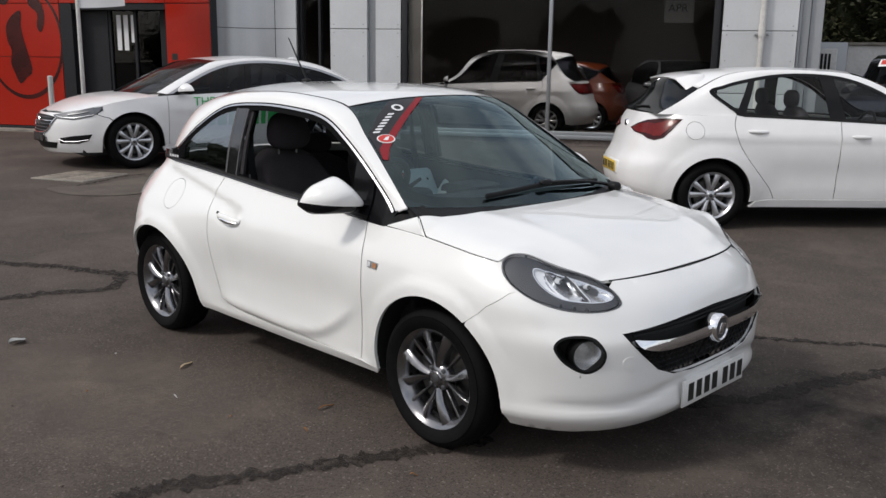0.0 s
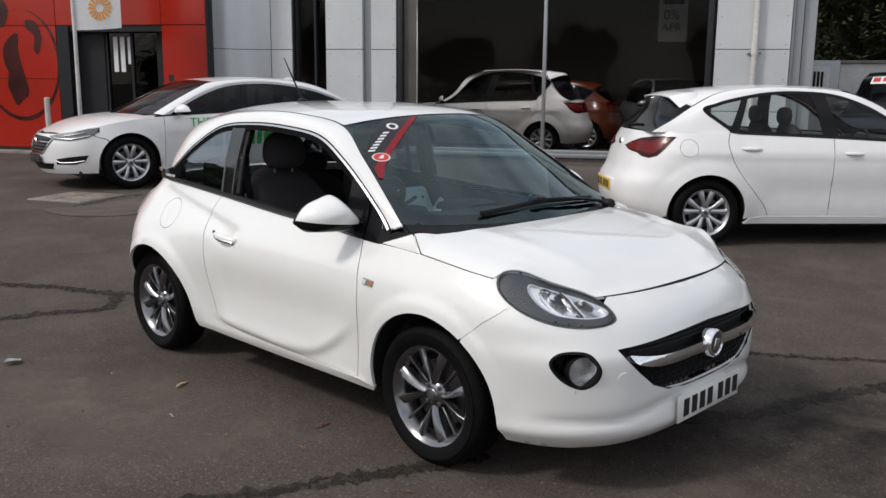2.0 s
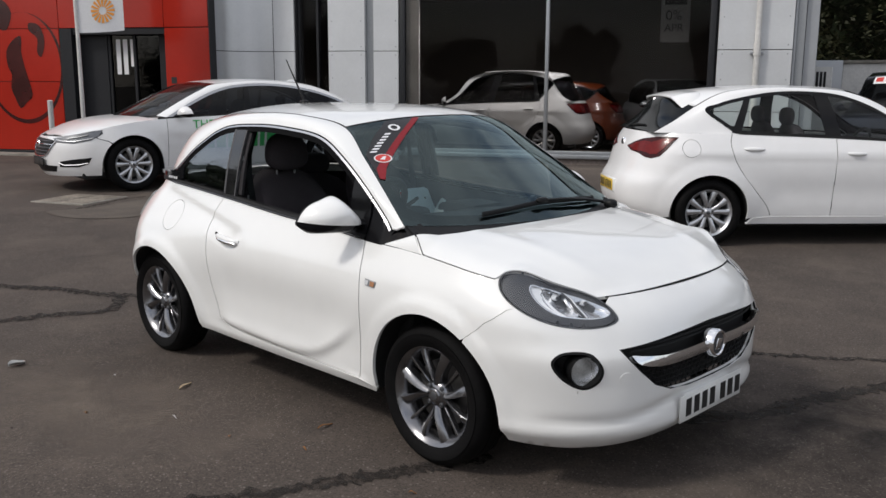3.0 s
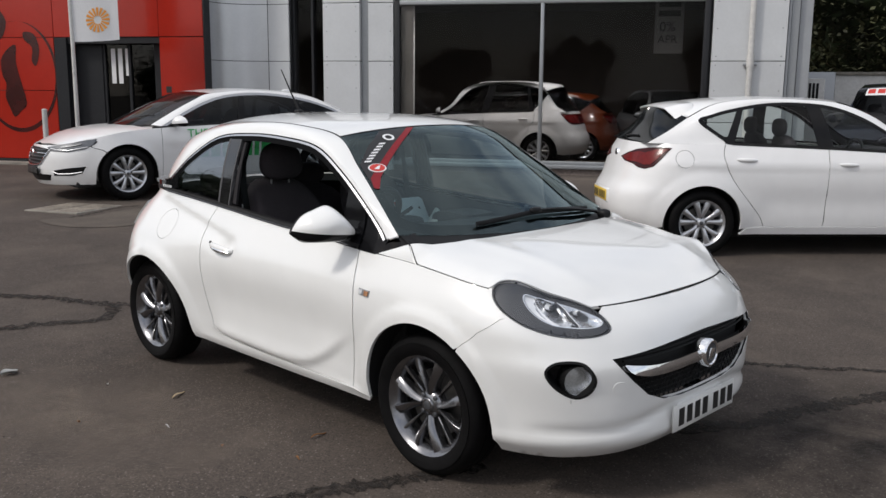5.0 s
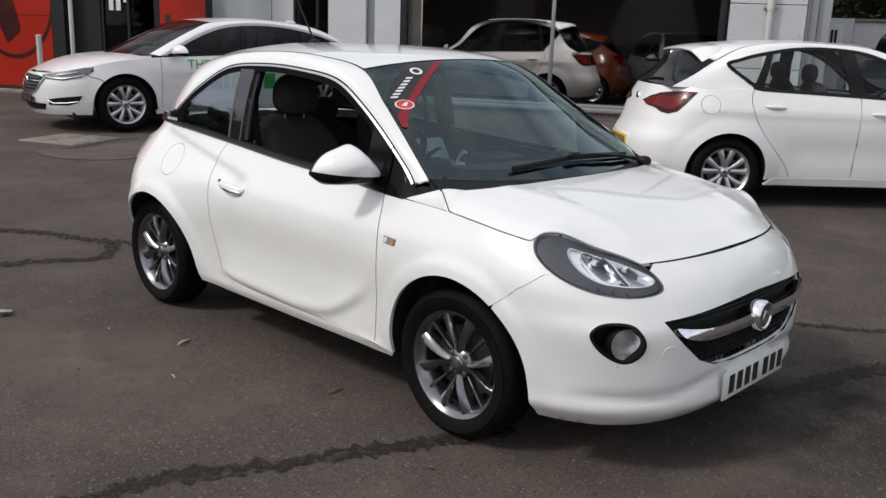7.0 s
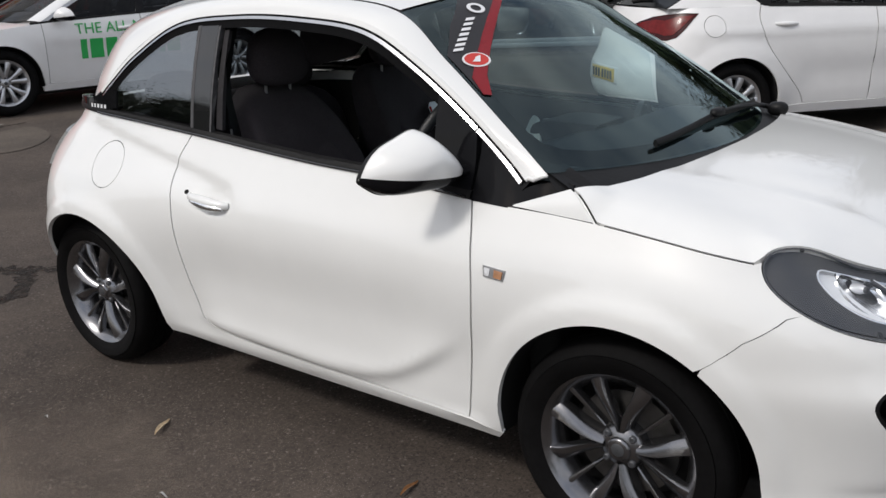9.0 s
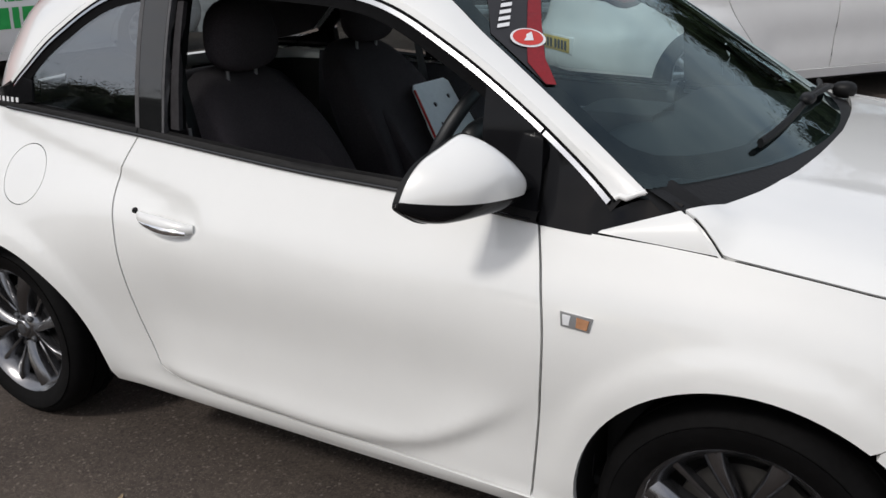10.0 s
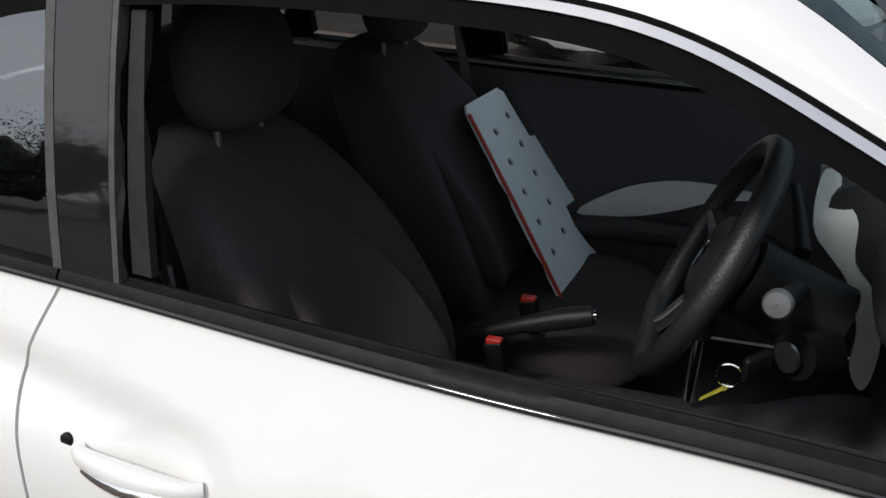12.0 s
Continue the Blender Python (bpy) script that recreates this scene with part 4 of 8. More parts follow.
    part("underbody", box(-2.55, 0.36, -0.66, 0.66, 0.19, 0.26, 0.02), M_DARK, car)
    # bonnet
    zc = cr([(-0.35, 1.0), (0.0, 0.982), (0.2, 0.958), (0.4, 0.917), (0.5, 0.883), (0.6, 0.838), (0.66, 0.806), (0.70, 0.786)])
    zs = cr([(-0.3, 0.985), (-0.17, 0.972), (-0.05, 0.952), (0.08, 0.932), (0.2, 0.912), (0.34, 0.891), (0.4, 0.880), (0.5, 0.847), (0.6, 0.803), (0.66, 0.790), (0.70, 0.785)])
    ye = cr([(-0.2, 0.767), (0.0, 0.772), (0.1, 0.774), (0.2, 0.763), (0.315, 0.735), (0.4, 0.68), (0.5, 0.59), (0.6, 0.488), (0.66, 0.32), (0.70, 0.08)])
    ze = cr([(-0.3, 0.91), (-0.08, 0.896), (0.087, 0.881), (0.2, 0.866), (0.30, 0.852), (0.36, 0.875), (0.42, 0.873), (0.5, 0.847), (0.6, 0.803), (0.70, 0.785)])
    def bonnet(x, y):
        r = min(1.03, abs(y) / max(ye(x), 0.488))
        z = zc(x) - (zc(x) - zs(x)) * r**2.2 - (zs(x) - ze(x)) * r**12
        z += 0.004 * hump((abs(y) - 0.47 + 0.12 * x) / 0.05)
        return (x, y, z)
    # the bonnet meets wing, lamp and bumper: its rim takes their height
    wing_line = [HERO.at(q, z, -1) for q, z in xz(spline(hood_edge, 6)) if q > -0.075]
    lamp_line = [HERO.at(q, z, -1) for q, z in lamp_rim[:20]]
    nose_line = [HERO.at(0.79 + 0.36 * k / 14, 0.7895, -1) for k in range(15)]
    gusset = [Vector((-0.0785, -0.769, 0.9005)).lerp(Vector((-0.163, -0.724, 0.968)), k / 4) + Vector((0, -0.006, 0.012)) * math.sin(math.pi * k / 4) for k in range(5)]
    rim_pts = np.array([tuple(p) for p in gusset + wing_line + lamp_line + nose_line])
    lift = np.array([p[2] - bonnet(p[0], p[1])[2] for p in rim_pts])
    def skin(x, y):
        d2 = (rim_pts[:, 0] - x) ** 2 + (rim_pts[:, 1] + abs(y)) ** 2
        w = np.exp(-d2 / 0.014**2) + 1e-12 * np.exp(-d2 / 0.05)
        return (x, y, bonnet(x, y)[2] + float((w * lift).sum() / w.sum()) * math.exp(-float(d2.min()) / 0.07**2))
    edge = [(p[0] + 0.003, p[1] + 0.002) for p in gusset[3:0:-1]] + [(-0.0775, -0.7665)] + [(p[0], p[1] + 0.004) for p in wing_line] + [(p[0] - 0.002, p[1] + 0.003) for p in lamp_line] + [(p[0] - 0.004, min(0.0, p[1])) for p in nose_line]
    edge[-1] = (edge[-1][0], 0.0)
    back = spline([(0.012, 0.0), (-0.003, -0.25), (-0.045, -0.5), (-0.125, -0.68), (-0.163, -0.724)], 4)
    flip = lambda pts: [(x, -y) for x, y in pts[::-1]]
    rim = edge + flip(edge)[1:] + flip(back) + back[1:]
    part("bonnet", sheet([rim], skin, 0.026, 0.016, (0.2, 0, 0.3)), M_WHITE, car, "white bonnet")
    # dark strips added along the bonnet's edges, painting the shade of its gaps
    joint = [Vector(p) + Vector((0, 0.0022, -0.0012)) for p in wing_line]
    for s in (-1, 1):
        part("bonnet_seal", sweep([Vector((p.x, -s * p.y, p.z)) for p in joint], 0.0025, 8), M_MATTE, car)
        part("corner_seal", sweep([Vector((p[0] + 0.001, -s * (p[1] + 0.0005), p[2] - 0.002)) for p in gusset[3::-1]], 0.0016, 8), M_MATTE, car)
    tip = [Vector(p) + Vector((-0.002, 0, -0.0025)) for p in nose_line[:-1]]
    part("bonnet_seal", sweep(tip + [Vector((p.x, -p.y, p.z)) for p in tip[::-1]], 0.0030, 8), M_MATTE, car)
    # black sheet added under the bonnet to darken its gaps
    inner = edge + flip(edge)[1:] + [(-0.2, 0.7), (-0.15, 0.0), (-0.2, -0.7)]
    part("bonnet_core", sheet([inner], lambda x, y: (x - 0.012, y, skin(x, y)[2] - 0.02), 0.06, 0.0, (0.2, 0, 0.3)), M_DARK, car)
    # cowl under the wipers
    def cowl(u, v):
        y = (2 * u - 1) * 0.735
        a = Vector((0.012 - 0.10 * (y / 0.72) ** 2 + 0.004, y, zc(0) - 0.05 * (abs(y) / 0.77) ** 2.2 - 0.012))
        b = Vector(HERO_TOP.over(0.1, (2 * u - 1) * 0.99, -0.006))
        return a.lerp(b, v)
    part("cowl", grid(cowl, 28, 5), M_BLACKPLASTIC, car, "black plastic scuttle panel")


def hero_front(car):
    for s in (-1, 1):
        poly = spline(LAMP, 4, closed=True)
        lamp = part("headlamp", sheet([poly], lambda q, z: HERO.at(q, z, s, 0.055), 0.03, 0.0, (0.2, 0, 0.6)), M_LAMPDARK, car, "clear almond headlamp with dark surround")
        part("lamp_glass", sheet([inset(poly, 0.003)], lambda q, z: HERO.at(q, z, s, -0.004 - 0.006 * hump((q - 0.55) / 0.2)), 0.025, 0.02, (0.2, 0, 0.6)), M_GLASSLAMP, lamp)
        part("lamp_seal", sheet([poly, inset(poly, 0.005)], lambda q, z: HERO.at(q, z, s, -0.001), 0.012, 0.058, (0.2, 0, 0.6)), M_LAMPDARK, lamp)
        mouth = spline([(0.462, 0.835), (0.52, 0.828), (0.60, 0.810), (0.68, 0.788), (0.745, 0.762), (0.770, 0.742), (0.745, 0.726), (0.68, 0.722), (0.60, 0.728), (0.550, 0.736), (0.506, 0.756), (0.472, 0.79)], 4, closed=True)
        part("lamp_side_field", sheet([inset(poly, 0.004), mouth], lambda q, z: HERO.at(q, z, s, 0.013), 0.02, 0.008, (0.2, 0, 0.6)), M_LAMPSMOKE, lamp)
        part("lamp_frame", sheet([mouth, inset(mouth, 0.005)], lambda q, z: HERO.at(q, z, s, 0.011), 0.02, 0.03, (0.2, 0, 0.6)), M_REFLECTOR, lamp)
        guide = spline([(0.464, 0.832), (0.485, 0.831), (0.514, 0.824), (0.520, 0.792), (0.552, 0.752), (0.580, 0.734), (0.550, 0.738), (0.507, 0.758), (0.476, 0.79)], 3, closed=True)
        part("light_guide", sheet([guide], lambda q, z: HERO.at(q, z, s, 0.014 + 0.012 * hump((q - 0.50) / 0.05)), 0.012, 0.012, (0.2, 0, 0.6)), M_LAMPSILVER, lamp)
        for qc, zb, a, b in ((0.578, 0.776, 0.066, 0.046), (0.694, 0.756, 0.078, 0.042)):
            def uw(q, z):
                u = (q - qc) / a
                return u, (z - zb + 0.30 * (q - qc)) / b
            dish = [(qc + a * math.cos(k), zb + b * math.sin(k) - 0.30 * a * math.cos(k)) for k in [2 * math.pi * i / 40 for i in range(40)]]
            def bowl(q, z):
                u, w = uw(q, z)
                return HERO.at(q, z, s, 0.020 + 0.042 * max(0.0, 1 - (u * u + w * w)) ** 0.7)
            part("reflector_bowl", sheet([dish], bowl, 0.008, 0.006, (0.2, 0, 0.6)), M_REFLECTOR, lamp)
            m = Matrix.Translation(HERO.at(qc - 0.004, zb + 0.012, s, 0.036)) @ Vector((0.90, s * 0.42, 0.12)).to_track_quat("Y", "Z").to_matrix().to_4x4()
            part("bulb", revolve([(0.0005, 0.014), (0.008, 0.012), (0.012, 0.0), (0.012, -0.02)], 16, m=m), M_LAMPSILVER, lamp)
            part("bulb_cap", revolve([(0.0005, 0.019), (0.007, 0.018), (0.0085, 0.010)], 12, m=m), M_LAMPDARK, lamp)
            part("bulb_shade", sweep([HERO.at(qc - 0.045, zb + 0.040, s, 0.022), HERO.at(qc - 0.015, zb + 0.034, s, 0.026), HERO.at(qc + 0.012, zb + 0.026, s, 0.024)], lambda t: 0.007 - 0.003 * t, 8, flat=0.5), M_LAMPDARK, lamp)
        part("reflector_divider", sweep([HERO.at(q, z, s, 0.016) for q, z in spline([(0.606, 0.806), (0.628, 0.785), (0.638, 0.760), (0.655, 0.728)], 4)], 0.0055, 8), M_LAMPSMOKE, lamp)
        part("divider_edge", sweep([HERO.at(q + 0.009, z, s, 0.013) for q, z in spline([(0.606, 0.806), (0.628, 0.785), (0.638, 0.760), (0.655, 0.728)], 4)], 0.003, 8), M_LAMPSILVER, lamp)
        # fog lamp in its black recess
        f = spline(FOG, 4, closed=True)
        fog = part("fog_lamp", sheet([f], lambda q, z: HERO.at(q, z, s, 0.065), 0.03, 0.0, (0.2, 0, 0.5)), M_BLACKGLOSS, car, "round fog lamp in a black recess")
        part("fog_rim", sheet([f, inset(f, 0.010)], lambda q, z: HERO.at(q, z, s, 0.003), 0.012, 0.06, (0.2, 0, 0.5)), M_BLACKPLASTIC, fog)
        p = Vector(HERO.at(0.600, 0.532, s, 0.026))
        m = Matrix.Translation(p) @ Vector((0.85, s * 0.52, 0.0)).to_track_quat("Y", "Z").to_matrix().to_4x4()
        part("fog_sleeve", revolve([(0.0565, 0.0), (0.060, 0.001), (0.064, -0.012), (0.066, -0.06)], 36, m=m), M_BLACKPLASTIC, fog)
        part("fog_ring", revolve([(0.0565, 0.0), (0.050, -0.018), (0.040, -0.036)], 36, m=m), M_REFLECTOR, fog)
        part("fog_bowl", revolve([(0.002, -0.058), (0.03, -0.050), (0.0455, -0.037)], 24, m=m), M_LAMPSILVER, fog)
        part("fog_lens", revolve([(0.0005, -0.024), (0.023, -0.027), (0.041, -0.034)], 24, m=m), M_FOGLENS, fog)
        # side repeater
        r = part("side_repeater", sheet([[(-0.372, 0.762), (-0.302, 0.757), (-0.308, 0.729), (-0.368, 0.733)]], lambda x, z: HERO.at(x, z, s, -0.004), 0.015, 0.008, (-0.9, 0, 0.5)), M_SATIN, car, "small amber and clear side repeater")
        part("repeater_lens", sheet([[(-0.335, 0.756), (-0.308, 0.753), (-0.312, 0.733), (-0.335, 0.735)]], lambda x, z: HERO.at(x, z, s, -0.0065), 0.012, 0.004, (-0.9, 0, 0.5)), M_AMBER, r)
        part("repeater_lens", sheet([[(-0.366, 0.757), (-0.348, 0.756), (-0.350, 0.737), (-0.363, 0.737)]], lambda x, z: HERO.at(x, z, s, -0.0065), 0.012, 0.004, (-0.9, 0, 0.5)), M_LAMPSILVER, r)
    # grille: dark backing, honeycomb, bright wing bar and round badge
    low, up = spline(GRILLE_LOW, 4), spline(GRILLE_TOP, 4)
    hole = low + up[::-1][:-1]
    g = part("grille", both(sheet([hole], lambda q, z: HERO.at(q, z, -1, 0.06), 0.04, 0.0, (0.2, 0, 0.5))), M_DARK, car, "black honeycomb grille with a bright wing bar")
    bm = bmesh.new()
    for j in range(7):
        for i in range(13):
            q, z = 0.80 + 0.0275 * i + (0.0137 if j % 2 else 0), 0.415 + 0.021 * j
            if within(hole, q, z) and z < 0.545:
                pts = [Vector(HERO.at(min(1.1495, q + 0.0135 * math.cos(a)), z + 0.0125 * math.sin(a), -1, 0.026)) for a in [math.pi / 3 * k for k in range(6)]]
                sweep(pts, 0.0028, 4, bm, closed=True)
    part("honeycomb", both(bm), M_BLACKPLASTIC, g)
    for z in (0.592, 0.607, 0.622):
        part("grille_slat", both(sweep([HERO.at(0.79 + 0.36 * k / 14, z, -1, 0.028) for k in range(15)], 0.0045, 6)), M_BLACKPLASTIC, g)
    bar = spline([(0.775, 0.588), (0.80, 0.553), (0.87, 0.531), (0.96, 0.524), (1.15, 0.523)], 4) + spline([(1.15, 0.568), (0.99, 0.566), (0.9, 0.569), (0.83, 0.579), (0.775, 0.590)], 4)[:-1]
    def wing(q, z):
        x, y, zz = HERO.at(q, z, -1, -0.004)
        return (x + 0.010 * math.cos((z - 0.546) / 0.045 * 1.5), y, zz)
    part("wing_bar", both(sheet([bar], wing, 0.014, 0.03, (0.2, 0, 0.5))), M_CHROME, g)
    rim = [(0.735, 0.613), (0.765, 0.575), (0.81, 0.515), (0.87, 0.45), (0.95, 0.412), (1.05, 0.398), (1.15, 0.395)]
    part("grille_rim", both(sweep([HERO.at(q, z, -1, 0.008) for q, z in spline(rim, 4)], 0.005, 6)), M_BLACKPLASTIC, g)
    m = Matrix.Translation((0.842, 0, 0.545)) @ Matrix.Rotation(-math.pi / 2, 4, "Z")
    b = part("badge", revolve([(0.002, 0.014), (0.045, 0.016), (0.049, 0.022), (0.055, 0.022), (0.060, 0.014), (0.060, -0.03)], 36, m=m), M_CHROME, g, "round bright badge")
    part("badge_field", revolve([(0.001, 0.017), (0.044, 0.0175)], 28, m=m), M_LAMPDARK, b)
    part("badge_emblem", hexa([(0.860, -0.028, 0.523), (0.860, 0.005, 0.520), (0.864, 0.005, 0.520), (0.864, -0.028, 0.523), (0.860, -0.012, 0.57), (0.860, 0.03, 0.562), (0.864, 0.03, 0.562), (0.864, -0.012, 0.57)], 0.002), M_CHROME, b)
    plate(car, 0.842, 0, 0.314, 1, True)
    part("plate_plinth", box(0.76, 0.837, -0.19, 0.19, 0.268, 0.360, 0.006), M_WHITE, car)


def hero_sides(car):
    t = HERO_TOP
    for s in (-1, 1):
        part("pillar_flange", t.ribbon(-0.003, 0.0115, s, 0.0, 0.04, 9.0, thick=0.01), M_WHITE, car)
        part("pillar_flange", t.ribbon(-0.010, -0.0025, s, -0.002, 0.036, 0.5, thick=0.008), M_WHITE, car)
        lower = [t.side(*t.outline(0.05, 0.5, 4, 0.0105)[0], s, -0.003), t.side(*t.outline(0.035, 0.5, 4, 0.002)[0], s, -0.003)] + [t.band(-0.012, v, s, -0.003) for v in (0.1, 0.3, 0.5, 0.7, 0.9)]
        part("pillar_lower_edge", sweep(lower, 0.0065, 10), M_WHITE, car)
        part("roof_line_seal", t.ribbon(0.0115, 0.0170, s, 0.003, 0.045, 8.98, thick=0.012), M_MATTE, car)
        for t0, t1 in ((0.065, 0.86), (0.885, 8.9)):
            part("bright_window_strip", t.ribbon(0.0168, 0.0268, s, 0.003, t0, t1, lean=0.003), M_STRIP, car, "bright metal strip over the side windows")
        part("pillar_tip_trim", t.ribbon(-0.008, 0.034, s, -0.005, 0.0, 0.14, thick=0.008), M_BLACKGLOSS, car)
        part("strip_seal", t.ribbon(0.0262, 0.036, s, -0.004, 0.09, 0.95, thick=0.012), M_MATTE, car)
        part("window_frame", t.ribbon(0.0272, 0.054, s, 0.001, 0.9, 9.0, thick=0.02), M_MATTE, car)
        def belt(a, b, u, v):
            x = a + (b - a) * u
            k = [(-0.002, -0.01), (0.0, 0.004), (0.011, 0.007), (0.021, 0.003), (0.021, -0.008), (0.024, -0.013), (0.016, -0.032)][int(round(v * 6))]
            return t.side(x, HERO_BELT(x) + k[0], s, k[1])
        for a, b in ((-2.50, -1.667), (-1.663, -0.456)):
            part("belt_seal", grid(lambda u, v: belt(a, b, u, v), 45, 6), M_RUBBER, car)
        part("belt_strip", sweep([t.side(-2.24 + 1.77 * k / 60, HERO_BELT(-2.24 + 1.77 * k / 60) + 0.003, s, 0.0045) for k in range(61)], 0.0052, 8), M_PILLAR, car, "gloss black strip under the side windows")
        lines = t.outline(0, 9, 120, 0.052)
        low = lambda x: HERO_BELT(x) + 0.032
        # quarter glass
        roof = [p for p in lines if -2.11 < p[0] < -1.675]
        q = [(-1.668, low(-1.668))] + roof + [(-2.12, 1.11), (-2.125, low(-2.125))]
        part("quarter_glass", sheet([q], lambda x, z: t.side(x, z, s, 0.0), 0.05, 0.0, (-0.9, 0, 0.9)), M_GLASSQ, car, "fixed tinted quarter window")
        # pillar between the windows, a gloss black pane between grey edgings
        for x0, x1, x2, x3, mt in ((-1.674, -1.659, -1.668, -1.683, M_DIVIDER), (-1.657, -1.573, -1.576, -1.666, M_PILLAR), (-1.572, -1.563, -1.566, -1.575, M_DIVIDER)):
            zt = 1.352
            part("window_pillar", sheet([[(x0, low(x0) - 0.01), (x3, zt), (x2, zt + 0.003), (x1, low(x1) - 0.01)]], lambda x, z: t.side(x, z, s, 0.004), 0.05, 0.02, (-0.9, 0, 0.9)), mt, car)
        part("window_channel", sheet([[(-1.567, low(-1.567)), (-1.572, 1.356), (-1.537, 1.356), (-1.530, low(-1.530))]], lambda x, z: t.side(x, z, s, -0.022), 0.05, 0.02, (-0.9, 0, 0.9)), M_MATTE, car)
        part("channel_lip", sheet([[(-1.553, low(-1.553)), (-1.557, 1.340), (-1.535, 1.340), (-1.522, low(-1.522))]], lambda x, z: t.side(x, z, s, -0.010), 0.05, 0.014, (-0.9, 0, 0.9)), M_LIP, car)
        if s > 0:
            roof = [p for p in lines if -1.55 < p[0] < -0.62]
            part("door_glass", sheet([[(-0.62, low(-0.62))] + roof + [(-1.55, low(-1.55))]], lambda x, z: t.side(x, z, s, -0.012), 0.06, 0.0, (-0.9, 0, 0.9)), M_GLASSCLEAR, car).visible_shadow = False
        # mirror sail and the gloss corner ahead of it
        edge = [p for p in t.outline(0, 4, 90, 0.030) if p[0] > -0.61]
        sail = [p for p in edge if p[0] < -0.458]
        part("mirror_sail", sheet([[(-0.607, low(-0.607))] + [(-0.459, low(-0.459) - 0.03)] + sail], lambda x, z: t.side(x, z, s, 0.003), 0.03, 0.02, (-0.9, 0, 0.9)), M_BLACKGLOSS, car)
        part("sail_joint", sheet([[(-0.475, 0.92), (-0.435, 0.918), (-0.435, 1.02), (-0.475, 1.05)]], lambda x, z: t.side(x, z, s, -0.008), 0.03, 0.004, (-0.9, 0, 0.9)), M_MATTE, car)
        foot = [p for p in edge if p[0] > -0.452]
        part("pillar_foot", sheet([foot + [(-0.452, 0.912), (-0.33, 0.906), (-0.178, 0.962), (-0.172, 0.972), (-0.2, 0.978), (-0.26, 0.972)]], lambda x, z: t.side(x, z, s, 0.002 - 0.032 * step((x + 0.345) / 0.10)), 0.03, 0.02, (-0.9, 0, 0.9)), M_BLACKGLOSS, car)
        def corner_fill(u, v):
            a = Vector(t.band(0.5, 0.9, s, -0.01)).lerp(Vector((-0.19, s * 0.735, 0.950)), u)
            b = Vector(t.over(0.40, s * 0.90, -0.012)).lerp(Vector((-0.10, s * 0.68, 0.955)), u)
            return a.lerp(b, v) - Vector((0, 0, 0.004))
        part("screen_corner_trim", grid(corner_fill, 8, 4), M_BLACKPLASTIC, car)
        # gloss corner behind the quarter window, with a row of small bars
        back = [(-2.118, low(-2.118)), (-2.118, 1.118), (-2.16, 1.125), (-2.225, 1.10), (-2.27, 1.090), (-2.31, 1.084), (-2.335, 1.044), (-2.26, 1.034)]
        k = part("rear_corner_trim", sheet([back], lambda x, z: t.side(x, z, s, 0.004), 0.03, 0.03, (-0.9, 0, 0.9)), M_BLACKGLOSS, car)
        shut = [(-2.313, 1.085), (-2.338, 1.042), (-2.42, 1.03), (-2.55, 1.03), (-2.53, 1.072), (-2.44, 1.082)]
        part("rear_corner_panel", sheet([shut], lambda x, z: t.side(x, z, s, 0.003), 0.03, 0.03, (-0.9, 0, 0.9)), M_BLACKGLOSS, car)
        for i in range(5):
            x = -2.290 + 0.024 * i
            part("emblem_bar", sheet([[(x, 1.050), (x + 0.012, 1.050), (x + 0.012, 1.064), (x, 1.064)]], lambda x, z: t.side(x, z, s, 0.0065), 0.02, 0.001, (-0.9, 0, 0.9)), M_INK, k)
        door_mirror(car, -0.49, s * 0.765, 0.992, s, M_WHITE, 1.05)
        door_handle(car, HERO, -1.50, 0.793, s, M_WHITE, M_CHROME)
        for x in (0.0, -2.311):
            wheel(car, x, s * 0.712, 0.303, 0.304, 0.212, 0.175, 5, s, M_ALLOY)


